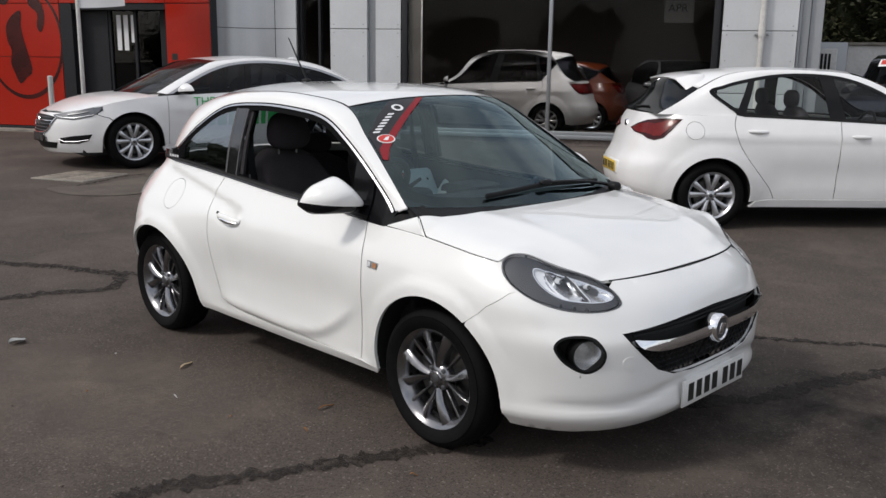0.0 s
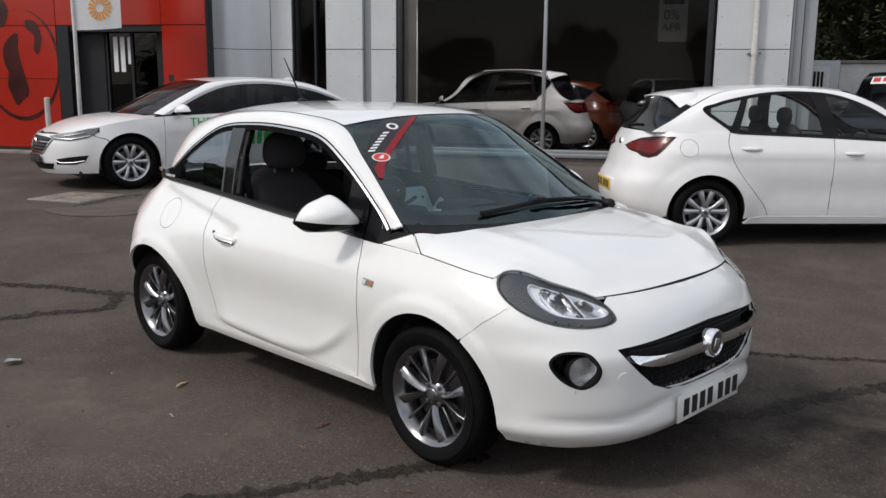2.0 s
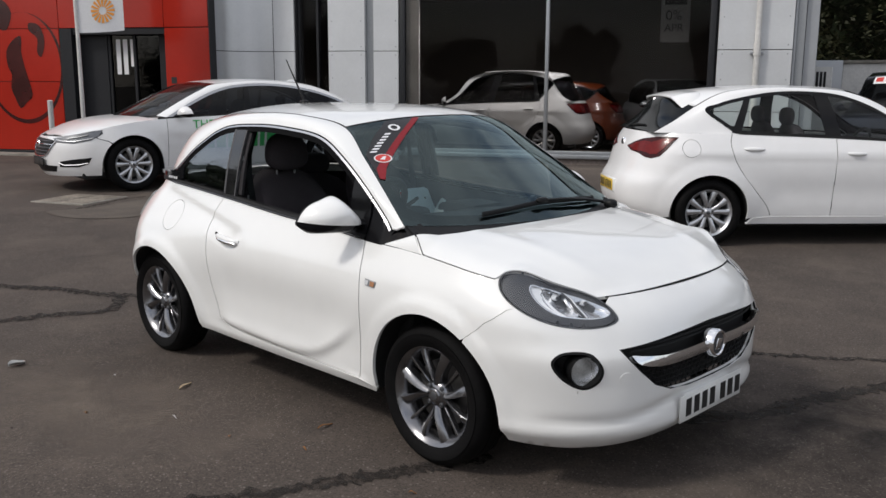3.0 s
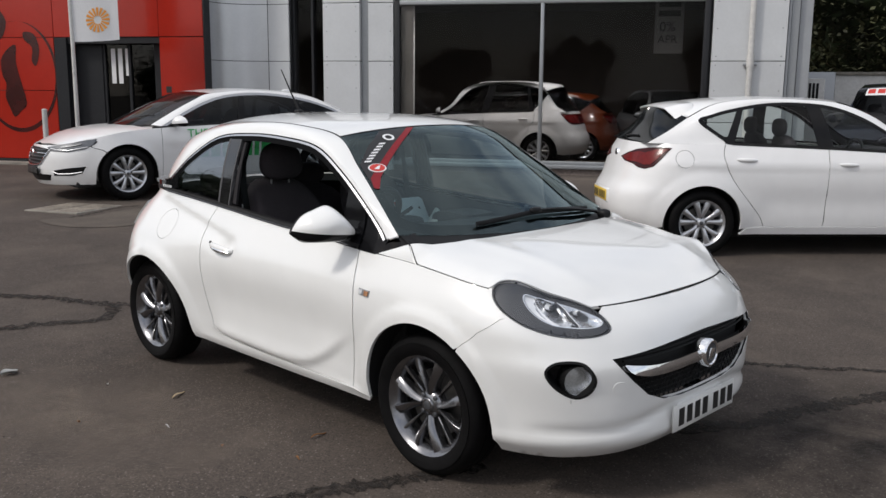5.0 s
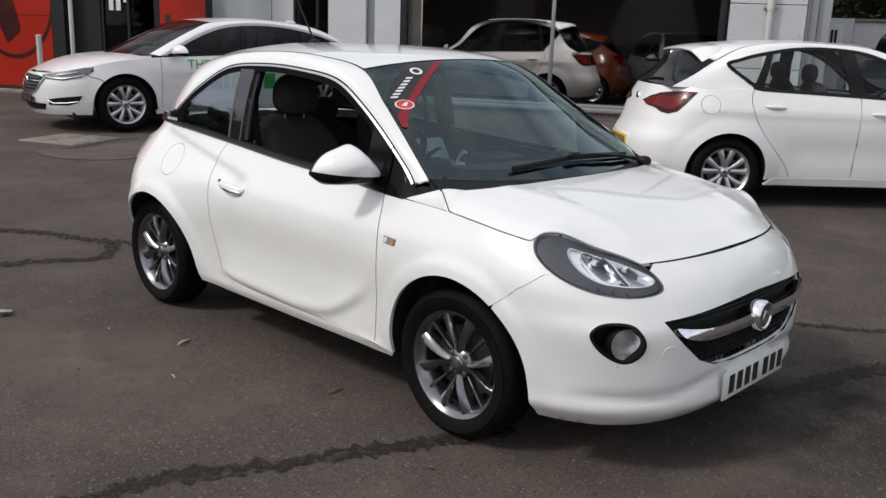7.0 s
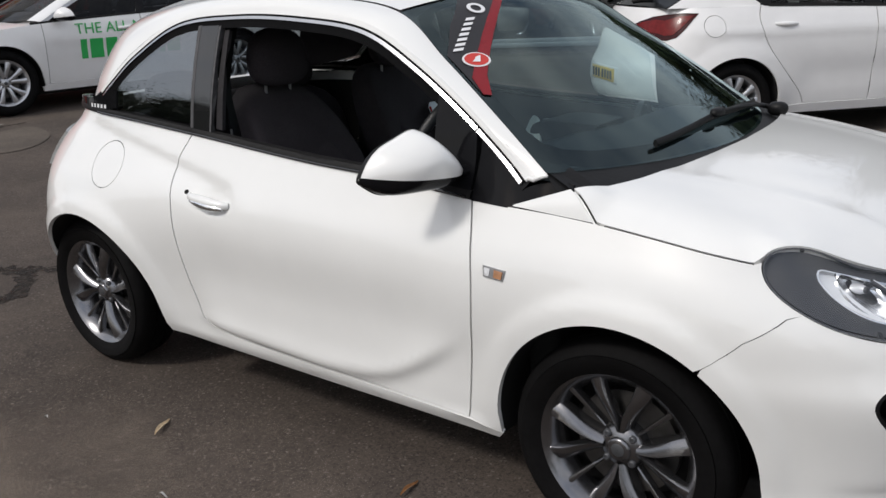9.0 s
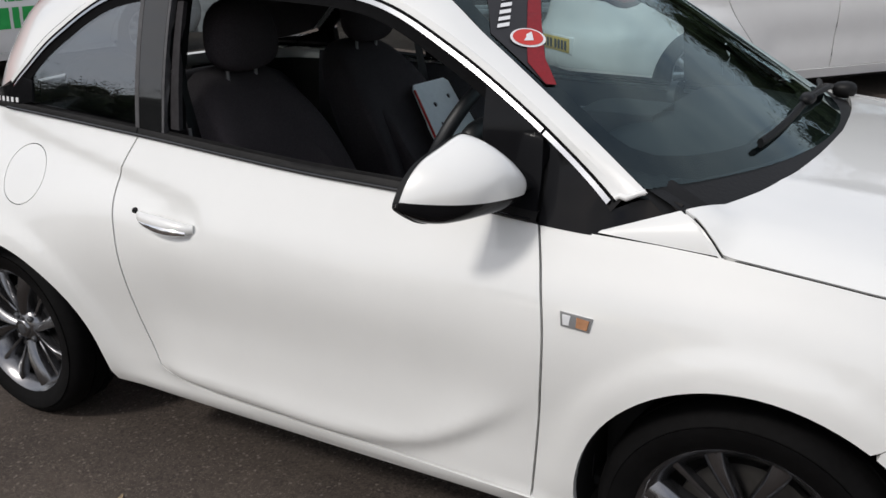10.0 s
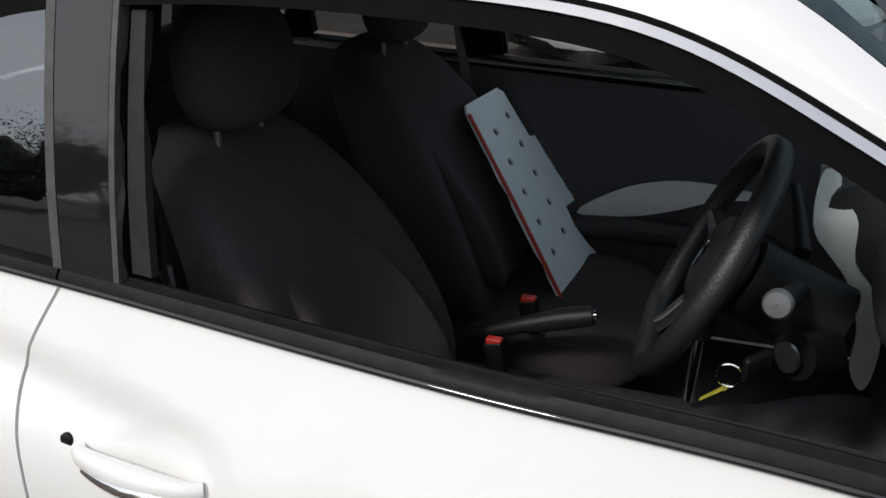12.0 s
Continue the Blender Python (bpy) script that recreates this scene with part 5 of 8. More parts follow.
def hero_glass_things(car):
    t = HERO_TOP
    # banner stuck on the screen: black with a red edge, a roundel and a pale bar in place of its lettering
    line = cr([(1.27, -0.955), (1.6, -0.90), (2.0, -0.77), (2.5, -0.56), (2.94, -0.32)])
    full = [(-0.66, 2.94), (-0.32, 2.94), (line(2.7), 2.7), (line(2.5), 2.5), (line(2.0), 2.0), (line(1.6), 1.6), (-0.955, 1.27), (-0.985, 1.30), (-0.985, 2.05), (-0.86, 2.5)]
    red = [(line(k), k) for k in (2.94, 2.7, 2.5, 2.25, 2.0, 1.8, 1.6, 1.27)] + [(-0.985, 1.30)] + [(max(-0.985, line(k) - 0.07), k) for k in (1.6, 1.8, 2.0, 2.25, 2.5, 2.7, 2.94)]
    b = part("screen_banner", sheet([full], lambda u, k: t.over(k, u, 0.003), 0.06, 0.0, (-0.9, 0, 0.5)), M_STRIPBLACK, car, "black and red banner on the windscreen")
    part("banner_edge", sheet([red], lambda u, k: t.over(k, u, 0.0048), 0.06, 0.0, (-0.9, 0, 0.5)), M_STRIPRED, b)
    ru, rk = -0.882, 1.87
    def on(points, off):
        return sheet([points], lambda u, k: t.over(k, u, off), 0.05, 0.0, (-0.9, 0, 0.5))
    part("banner_roundel", on(ring2(ru, rk, 0.066, 28, 0.128), 0.0062), M_INK, b)
    part("roundel_field", on(ring2(ru, rk, 0.056, 28, 0.108), 0.0075), M_RED, b)
    part("roundel_emblem", on([(ru - 0.03, rk - 0.035), (ru + 0.004, rk - 0.06), (ru + 0.02, rk + 0.0), (ru + 0.032, rk + 0.045), (ru + 0.002, rk + 0.03), (ru - 0.008, rk + 0.0)], 0.0088), M_INK, b)
    lu = lambda k: line(k) - 0.175
    for i in range(7):
        k = 2.06 + 0.072 * i
        part("banner_bar", on([(lu(k) - 0.028, k + 0.014), (lu(k) + 0.022, k), (lu(k + 0.04) + 0.022, k + 0.04), (lu(k + 0.04) - 0.028, k + 0.054)], 0.0062), M_INK, b)
    part("banner_ring", sheet([ring2(lu(2.68), 2.68, 0.05, 20, 0.10), ring2(lu(2.68), 2.68, 0.028, 16, 0.06)], lambda u, k: t.over(k, u, 0.0062), 0.04, 0.0, (-0.9, 0, 0.5)), M_INK, b)
    # wipers
    bl = cr([(-0.52, 0.17), (-0.3, 0.26), (-0.04, 0.33), (0.3, 0.27), (0.60, 0.15)])
    w = part("wiper", sweep([t.over(bl(-0.52 + 1.12 * k / 18), -0.52 + 1.12 * k / 18, 0.018) for k in range(19)], 0.0075, 8, flat=1.6), M_BLACKPLASTIC, car, "black windscreen wiper")
    a, c = t.over(0.0, 0.66, 0.02), t.over(0.30, -0.02, 0.034)
    part("wiper_arm", sweep([(a[0] + 0.05, a[1] + 0.02, a[2] - 0.012), a, t.over(0.12, 0.42, 0.035), t.over(0.22, 0.2, 0.04), c], lambda k: 0.014 - 0.006 * k, 8, flat=0.7), M_BLACKPLASTIC, w)
    part("wiper_pivot", blob(squircle(0.035, 0.03, 0.025, 2.5), (a[0] + 0.05, a[1] + 0.02, a[2] - 0.012), 16, 10), M_BLACKPLASTIC, w)
    part("wiper_clip", blob(squircle(0.018, 0.035, 0.014, 3), c, 12, 8), M_BLACKPLASTIC, w)
    part("aerial", sweep([(-1.954, 0, 1.485), (-1.96, 0, 1.50), (-2.06, 0, 1.642), (-2.132, 0, 1.745)], lambda k: 0.007 - 0.004 * k, 8), M_BLACKPLASTIC, car, "short black roof aerial")
    part("aerial_foot", blob(squircle(0.03, 0.02, 0.014), (-1.955, 0, 1.487), 16, 10), M_BLACKPLASTIC, car)


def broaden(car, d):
    """Sets the middle plane of the outer body d further over and the other flank 2 d, to fit the camera's view."""
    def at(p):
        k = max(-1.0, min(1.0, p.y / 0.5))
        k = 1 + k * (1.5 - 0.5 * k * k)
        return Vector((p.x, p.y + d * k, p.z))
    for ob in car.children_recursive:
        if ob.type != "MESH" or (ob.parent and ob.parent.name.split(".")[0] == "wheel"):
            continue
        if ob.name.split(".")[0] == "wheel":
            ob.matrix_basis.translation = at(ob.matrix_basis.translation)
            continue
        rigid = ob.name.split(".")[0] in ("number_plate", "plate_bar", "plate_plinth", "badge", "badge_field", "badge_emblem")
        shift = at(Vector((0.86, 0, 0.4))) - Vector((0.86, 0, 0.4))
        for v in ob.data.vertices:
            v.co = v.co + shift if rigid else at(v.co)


# ---------------------------------------------------------------- inside the hatchback
def hero_inside(car):
    part("floor_pan", box(-2.5, -0.1, -0.68, 0.68, 0.262, 0.29, 0.01), M_DARK, car)
    part("bulkhead", box(-0.32, -0.22, -0.70, 0.70, 0.28, 0.93, 0.02), M_DARK, car)
    part("centre_tunnel", grid(lambda u, v: (-1.75 + 1.2 * u, 0.13 * math.cos(math.pi * v), 0.29 + (0.20 + 0.08 * step((u - 0.75) / 0.2)) * math.sin(math.pi * v) ** 0.5), 16, 12), M_DASH, car)
    seat(car, -1.21, -0.36)
    seat(car, -1.265, 0.36)
    # rear bench
    b = part("rear_bench", blob(lambda d: squircle(0.24, 0.62, 0.11, 3.2)(d), (-1.95, 0, 0.50), 32, 16), M_FABRIC, car, "black cloth rear bench")
    part("rear_backrest", blob(lambda d: squircle(0.08, 0.62, 0.28, 3.4)(d) + Vector((-0.3 * squircle(0.08, 0.62, 0.28, 3.4)(d).z, 0, 0)), (-2.20, 0, 0.75), 32, 18), M_FABRIC, b)
    for y in (-0.33, 0.33):
        part("rear_headrest", blob(squircle(0.05, 0.14, 0.075, 2.6), (-2.27, y, 1.07), 24, 14), M_FABRIC, b)
    part("parcel_shelf", box(-2.62, -2.28, -0.52, 0.52, 0.94, 0.96, 0.006), M_DASH, car)
    for s in (-1, 1):
        def lining(u, v):
            x = -2.15 + 1.80 * u
            z = 0.29 + (HERO_BELT(x) + 0.008 - 0.29) * v
            y = 0.688 - 0.03 * math.sin(math.pi * v) + 0.012 * hump((v - 0.98) / 0.03)
            return (x, s * y, z)
        l = part("door_lining", grid(lining, 40, 18), M_LINING, car, "dark moulded inner door lining")
        trim = spline([(-1.285, 0.627), (-1.18, 0.702), (-1.06, 0.736), (-0.94, 0.738), (-0.80, 0.716), (-0.93, 0.698), (-1.03, 0.664), (-1.14, 0.634)], 4, closed=True)
        part("door_trim_insert", sheet([trim], lambda x, z: (x, s * (0.642 - 0.01 * hump((z - 0.67) / 0.04)), z), 0.03, 0.012, (-1, s * 3, 0.6)), M_TRIM, l, "pale grey door trim insert")
        part("armrest", blob(squircle(0.28, 0.035, 0.03, 3), (-1.05, s * 0.63, 0.60), 24, 12), M_DASH, l)
        part("belt_strap", sweep([(-1.62, s * 0.60, 1.28), (-1.60, s * 0.61, 1.10), (-1.56, s * 0.60, 0.9), (-1.50, s * 0.57, 0.55)], 0.023, 6, flat=0.1), M_BLACKPLASTIC, car)
    # dashboard
    def dash(u, v):
        y = 0.67 * (2 * u - 1)
        bulge = 0.03 * hump((y + 0.36) / 0.2) + 0.02 * hump(y / 0.2)
        prof = spline([(-0.18, 0.95), (-0.36, 0.972), (-0.48, 0.966), (-0.55, 0.935), (-0.562, 0.87), (-0.53, 0.78), (-0.52, 0.66), (-0.46, 0.58), (-0.36, 0.55)], 4)
        x, z = prof[int(round(v * (len(prof) - 1)))]
        k = 1 if -0.57 < x < -0.40 else 0.3
        return (x - bulge * k * 0.6, y, z + bulge * 0.7 * (1 if z > 0.8 else 0))
    d = part("dashboard", grid(dash, 40, 32), M_DASH, car, "dark soft dashboard with pale trim")
    part("binnacle", blob(lambda q: squircle(0.05, 0.13, 0.045, 3.4)(q), (-0.60, -0.36, 0.965), 28, 16), M_DASH, d)
    for y in (-0.43, -0.29):
        m = Matrix.Translation((-0.585, y, 0.945)) @ Matrix.Rotation(math.pi / 2, 4, "Z")
        part("dial_ring", revolve([(0.045, 0.0), (0.05, 0.006), (0.055, 0.0)], 28, m=m), M_CHROME, d)
        part("dial_face", revolve([(0.001, 0.001), (0.046, 0.001)], 24, m=m), M_BLACKGLOSS, d)
    # centre console, its driver's side edged by a pale curved trim
    body = spline([(-0.45, 1.0), (-0.62, 1.005), (-0.695, 0.985), (-0.70, 0.92), (-0.655, 0.80), (-0.60, 0.70), (-0.58, 0.58), (-0.45, 0.50)], 4)
    for y0, y1 in ((-0.045, 0.16),):
        part("console_face", grid(lambda u, v: (body[int(round(u * (len(body) - 1)))][0], y0 + (y1 - y0) * v, body[int(round(u * (len(body) - 1)))][1]), len(body) - 1, 6), M_DASH, d)
        for yy in (y0, y1):
            part("console_side", sheet([body], lambda x, z: (x, yy, z), 0.05, 0.0, (-0.5, yy * 3 + 0.2, 0.8)), M_DASH, d)
    band = spline([(-0.716, 1.012), (-0.690, 1.002), (-0.692, 0.965), (-0.674, 0.963), (-0.657, 0.938), (-0.652, 0.868), (-0.614, 0.815), (-0.594, 0.735), (-0.598, 0.66), (-0.612, 0.632), (-0.634, 0.671), (-0.632, 0.74), (-0.655, 0.825), (-0.690, 0.875), (-0.719, 0.913), (-0.726, 0.965)], 3, closed=True)
    part("dash_trim", sheet([band], lambda x, z: (x, -0.055 + 0.05 * step((z - 0.93) / 0.1), z), 0.03, 0.02, (-0.65, 2.0, 0.8)), M_TRIM, d, "pale grey curved dashboard trim")
    for y, z in ((0.16, 0.93), (-0.60, 0.93), (0.60, 0.93)):
        m = Matrix.Translation((-0.705 if abs(y) < 0.3 else -0.575, y * 0.5 if abs(y) < 0.3 else y, z)) @ Matrix.Rotation(math.pi / 2, 4, "Z")
        part("air_vent", revolve([(0.045, -0.005), (0.05, 0.016), (0.058, 0.016), (0.06, -0.01)], 28, m=m), M_LAMPDARK, d, "round ringed air vent")
        part("vent_core", revolve([(0.001, 0.0), (0.045, 0.002)], 20, m=m), M_BLACKPLASTIC, d)
    # steering wheel
    c = Vector((-0.867, -0.318, 0.966))
    ax = Vector((-0.889, -0.056, 0.457)).normalized()
    up = Vector((0.457, 0, 0.889))
    up = (up - ax * up.dot(ax)).normalized()
    rt = up.cross(ax).normalized()
    R = 0.178
    pts = [c + R * (math.cos(a) * rt + max(-0.86, math.sin(a)) * up) for a in [2 * math.pi * k / 56 for k in range(56)]]
    w = part("steering_wheel", sweep(pts, 0.018, 14, closed=True, up=tuple(ax)), M_LEATHER, car, "black leather three-spoke steering wheel")
    turn = Matrix((rt, up, ax)).transposed().to_4x4()
    hubm = Matrix.Translation(c - ax * 0.025) @ turn
    bm = blob(lambda q: squircle(0.075, 0.068, 0.034, 2.8)(q), (0, 0, 0), 28, 16)
    bm.transform(hubm)
    part("horn_pad", bm, M_LEATHER, w)
    bm = revolve([(0.001, 0.036), (0.018, 0.036), (0.023, 0.033), (0.024, 0.028)], 20, axis="z")
    bm.transform(hubm)
    part("wheel_badge", bm, M_CHROME, w)
    for a in (0, 180, 270):
        q = math.cos(radians(a)) * rt + math.sin(radians(a)) * up
        r1 = R * (0.86 if a == 270 else 1)
        part("wheel_spoke", sweep([c - ax * 0.022 + q * 0.05, c - ax * 0.012 + q * 0.11, c + q * r1], lambda t: 0.03 - 0.012 * t, 10, flat=0.35, up=tuple(ax)), M_LEATHER, w)
        part("spoke_trim", sweep([c - ax * 0.010 + q * 0.075, c - ax * 0.0 + q * 0.12, c + ax * 0.006 + q * (r1 - 0.02)], lambda t: 0.011 - 0.005 * t, 8, flat=0.5, up=tuple(ax)), M_SATIN, w)
    # column, stalks, ignition
    k = part("steering_column", sweep([c - ax * 0.06, c - ax * 0.12, c - ax * 0.20], lambda t: 0.058 + 0.004 * t, 18, flat=1.05), M_BLACKPLASTIC, car, "black column shroud with stalks and key")
    part("column_stalk", sweep([(-0.74, -0.37, 0.955), (-0.752, -0.43, 0.970), (-0.763, -0.482, 0.985)], lambda t: 0.014 + 0.004 * t, 12), M_BLACKPLASTIC, k)
    m = Matrix.Translation((-0.765, -0.487, 0.987)) @ Vector((-0.15, -1, 0.25)).to_track_quat("Y", "Z").to_matrix().to_4x4()
    part("stalk_end", revolve([(0.001, 0.006), (0.016, 0.005), (0.019, 0.0), (0.019, -0.01)], 20, m=m), M_LAMPGREY, k)
    part("column_stalk", sweep([(-0.74, -0.28, 0.97), (-0.75, -0.20, 1.0), (-0.76, -0.14, 1.02)], lambda t: 0.012 - 0.003 * t, 10), M_BLACKPLASTIC, k)
    part("lock_housing", sweep([(-0.70, -0.355, 0.862), (-0.735, -0.40, 0.872)], lambda t: 0.040 - 0.006 * t, 18), M_BLACKPLASTIC, k)
    part("lock_ring", sweep([(-0.742, -0.408, 0.873), (-0.746, -0.412, 0.8735)], 0.021, 18), M_SATIN, k)
    part("key_fob", hexa([(-0.79, -0.47, 0.855), (-0.76, -0.43, 0.855), (-0.77, -0.42, 0.855), (-0.80, -0.46, 0.855), (-0.79, -0.47, 0.892), (-0.76, -0.43, 0.892), (-0.77, -0.42, 0.892), (-0.80, -0.46, 0.892)], 0.006), M_BLACKPLASTIC, k)
    ring = [Vector((-0.812, -0.465, 0.862)) + 0.017 * Vector((math.cos(a), 0.2, math.sin(a))) for a in [2 * math.pi * i / 20 for i in range(20)]]
    part("key_ring", sweep(ring, 0.0018, 6, closed=True), M_CHROME, k)
    part("key_tag", sweep([(-0.815, -0.465, 0.845), (-0.83, -0.46, 0.83), (-0.845, -0.455, 0.815)], lambda t: 0.010 - 0.003 * t, 8, flat=0.3), mat("yellow_tag", (0.45, 0.42, 0.05), rough=0.5, grain=0.1), k)
    part("lock_pin", sweep([(-1.535, -0.66, 0.965), (-1.535, -0.66, 1.008)], 0.0045, 8), M_SATIN, car)
    # handbrake, gear lever, belt buckles
    part("handbrake", sweep([(-1.36, 0.02, 0.57), (-1.25, 0.022, 0.612), (-1.16, 0.026, 0.640), (-1.10, 0.030, 0.655)], lambda t: 0.016 + 0.008 * hump((t - 0.75) / 0.3), 12), M_LEATHER, car, "black handbrake lever")
    part("handbrake_button", sweep([(-1.103, 0.030, 0.654), (-1.092, 0.031, 0.657)], 0.010, 12), M_CHROME, car)
    part("gear_lever", sweep([(-0.90, 0.0, 0.52), (-0.89, 0.0, 0.66)], 0.012, 10), M_CHROME, car)
    part("gear_knob", blob(squircle(0.027, 0.027, 0.035, 2.5), (-0.89, 0, 0.69), 18, 12), M_LEATHER, car)
    for y, x in ((-0.085, -1.262), (0.11, -1.25)):
        part("buckle", hexa([(x - 0.018, y - 0.012, 0.55), (x + 0.018, y - 0.012, 0.55), (x + 0.018, y + 0.012, 0.55), (x - 0.018, y + 0.012, 0.55), (x - 0.03, y - 0.012, 0.622), (x + 0.010, y - 0.012, 0.632), (x + 0.010, y + 0.012, 0.632), (x - 0.03, y + 0.012, 0.622)], 0.004), M_BLACKPLASTIC, car)
        part("buckle_button", box(x - 0.024, x + 0.008, y - 0.009, y + 0.009, 0.620, 0.636, 0.003), M_RED, car, "red belt release button")


def perforated_board():
    """A pale blue perforated sheet with red edging, leaned against the passenger seat."""
    o = Vector((-1.243, 0.328, 0.522))
    u = Vector((0.134, 0.986, -0.088)).normalized()
    v = Vector((-0.531, 0.222, 0.818))
    v = (v - u * v.dot(u)).normalized()
    n = u.cross(v)
    t = thing("perforated_board", "pale blue perforated board leaning on the passenger seat", "board")
    out = [(0.0, 0.0), (0.27, -0.025), (0.295, 0.0), (0.27, 0.07), (0.255, 0.13), (0.262, 0.185), (0.335, 0.19), (0.345, 0.375), (0.268, 0.395), (0.258, 0.53), (0.235, 0.545), (0.045, 0.525), (0.03, 0.505)]
    holes = [ring2(0.085 + 0.008 * k, 0.105 + 0.083 * k, 0.0105, 14) for k in range(5)] + [ring2(0.185 + 0.008 * k, 0.135 + 0.083 * k, 0.0105, 14) for k in range(5)]
    def fn(a, b):
        return o + u * a + v * b + n * (0.012 * hump((a - 0.31) / 0.03))
    part("board_sheet", sheet([out] + holes, fn, 0.03, 0.006, tuple(o - n * 3)), M_BOARD, t)
    part("board_edging", sweep([fn(0.0, 0.0) + n * 0.004, fn(0.02, 0.25) + n * 0.004, fn(0.03, 0.50) + n * 0.004], 0.005, 6), M_RED, t)


# ---------------------------------------------------------------- the parked cars
def parked(name, label, m, spec, group=""):
    """A five-door car from a few curves. spec: the curves and lines of one car."""
    car = thing(name, label, "car", m, group)
    S, T, wb, paint = spec["shell"], spec["top"], spec["wb"], spec["paint"]
    belt, r = spec["belt"], spec["arch"]
    mid = (-wb / 2, 0, 0.5)
    sill = 0.25
    xf, x1, x2, x3 = spec["doors"]
    zz = spec["hub"]
    to = lambda pts: [(S.q(x, z), z) for x, z in pts]
    arch_f, arch_r = to(arc(0.0, zz, r, 48, 175, 24)), to(arc(-wb, zz, r, 186, -8, 30))
    nose_q, tail_q = S.xf + S.lf, S.xr - S.lr
    hz = spec["hood_edge"]
    for s in (-1, 1):
        fn = lambda q, z: S.at(q, z, s)
        top = lambda a, b, n=6: [(a + (b - a) * k / n, belt(a + (b - a) * k / n)) for k in range(n + 1)]
        rear = spline(spec["rear_edge"], 4)
        part("front_door", sheet([[(xf, sill + 0.05), (x1, sill + 0.05)] + top(x1 + 0.012, xf)], fn, 0.05, 0.014, mid), paint, car)
        part("rear_door", sheet([[(x1 - 0.008, sill + 0.05), (rear[0][0], sill + 0.05)] + rear + top(rear[-1][0], x1 + 0.004)], fn, 0.05, 0.014, mid), paint, car)
        part("front_wing", sheet([[(xf + 0.007, sill + 0.05), (xf + 0.007, belt(xf))] + to([(x, hz(x)) for x in (xf + 0.15, -0.15, 0.1, 0.3, 0.45)]) + to([(0.42, 0.70), (0.30, 0.665)]) + arch_f + [(-r - 0.02, sill + 0.02)]], fn, 0.05, 0.016, mid), paint, car)
        part("sill", sheet([[(-r + 0.01, sill + 0.012), (xf, sill + 0.043), (x1, sill + 0.043), (rear[0][0], sill + 0.043), (-wb + r + 0.06, sill + 0.03), (-wb + r, sill - 0.03), (-r, sill - 0.03)]], lambda q, z: S.at(q, z, s, -0.008), 0.04, 0.03, mid), paint, car)
        e = [(x - 0.008, z) for x, z in rear]
        zt = belt(e[-1][0])
        lamp = spec.get("tail_lamp")
        lampq = [(S.q(x, z), z) for x, z in lamp] if lamp else None
        fil = to(ring2(*spec["filler"], 0.085, 28)) if spec.get("filler") and s < 0 else None
        holes = [h for h in (lampq, fil) if h]
        part("rear_quarter", sheet([e + [(S.q(x, zt), zt) for x in (e[-1][0] - 0.2, e[-1][0] - 0.45, e[-1][0] - 0.7)] + [(tail_q, zt), (tail_q, 0.27), (S.q(-wb - r - 0.1, 0.26), 0.26)] + arch_r + [(-wb + r + 0.06, sill + 0.036), (rear[0][0] - 0.008, sill + 0.05)]] + holes, fn, 0.04, 0.014, mid), paint, car)
        if fil:
            part("filler_flap", sheet([to(ring2(*spec["filler"], 0.081, 28))], fn, 0.04, 0.01, mid), paint, car)
        if lampq:
            lp = part("tail_lamp", sheet([inset(lampq, 0.004)], lambda q, z: S.at(q, z, s, -0.006), 0.04, 0.03, mid), M_TAIL, car, "dark red wraparound tail lamp")
            part("lamp_lens", sheet([inset(lampq, 0.05)], lambda q, z: S.at(q, z, s, -0.012), 0.04, 0.004, mid), M_TAILBRIGHT, lp)
        # black sheet added behind the panels so that their gaps stay dark
        core = [(-r, sill - 0.02), (-wb + r, sill - 0.02)] + to(arc(-wb, zz, r + 0.02, 0, 180, 20)) + [(tail_q + 0.1, 0.3), (tail_q + 0.1, zt - 0.02), (e[-1][0], zt - 0.02), (xf, belt(xf) - 0.02), (-0.1, hz(-0.1) - 0.03), (0.3, 0.7), (0.24, 0.66)] + to(arc(0, zz, r + 0.02, 60, 180, 20))
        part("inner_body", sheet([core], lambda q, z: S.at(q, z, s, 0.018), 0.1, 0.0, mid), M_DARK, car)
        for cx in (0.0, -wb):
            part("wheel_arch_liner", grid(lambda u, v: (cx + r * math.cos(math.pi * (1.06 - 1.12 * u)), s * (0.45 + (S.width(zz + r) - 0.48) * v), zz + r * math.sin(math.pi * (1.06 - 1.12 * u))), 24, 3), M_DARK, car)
            wheel(car, cx, s * (S.width(0.45) - 0.105), zz + 0.005, zz, spec["rim"], 0.19, spec["pairs"], s, spec["alloy"], True)
        # side windows: one dark pane field with pillars and a bright or black surround
        lines = T.outline(0.0, 9.0, 90, 0.03)
        lines = [p for p in lines if p[1] > belt(p[0]) + 0.012]
        pane = lines + [(lines[-1][0], belt(lines[-1][0]) + 0.015)] + [(x, belt(x) + 0.015) for x in (x3 + 0.15, x1 - 0.2, x1, xf - 0.3) if lines[-1][0] < x < lines[0][0]]
        part("side_glass", sheet([pane], lambda x, z: T.side(x, z, s, -0.004), 0.08, 0.0, mid), spec["side_glass"], car)
        part("window_surround", T.ribbon(0.0, 0.030, s, 0.003, thick=0.012), spec["surround"], car)
        part("belt_seal", grid(lambda u, v: T.side(xf + 0.12 + (lines[-1][0] - xf - 0.12) * u, belt(xf + 0.12 + (lines[-1][0] - xf - 0.12) * u) + 0.026 * v - 0.004, s, 0.004), 40, 2), M_RUBBER, car)
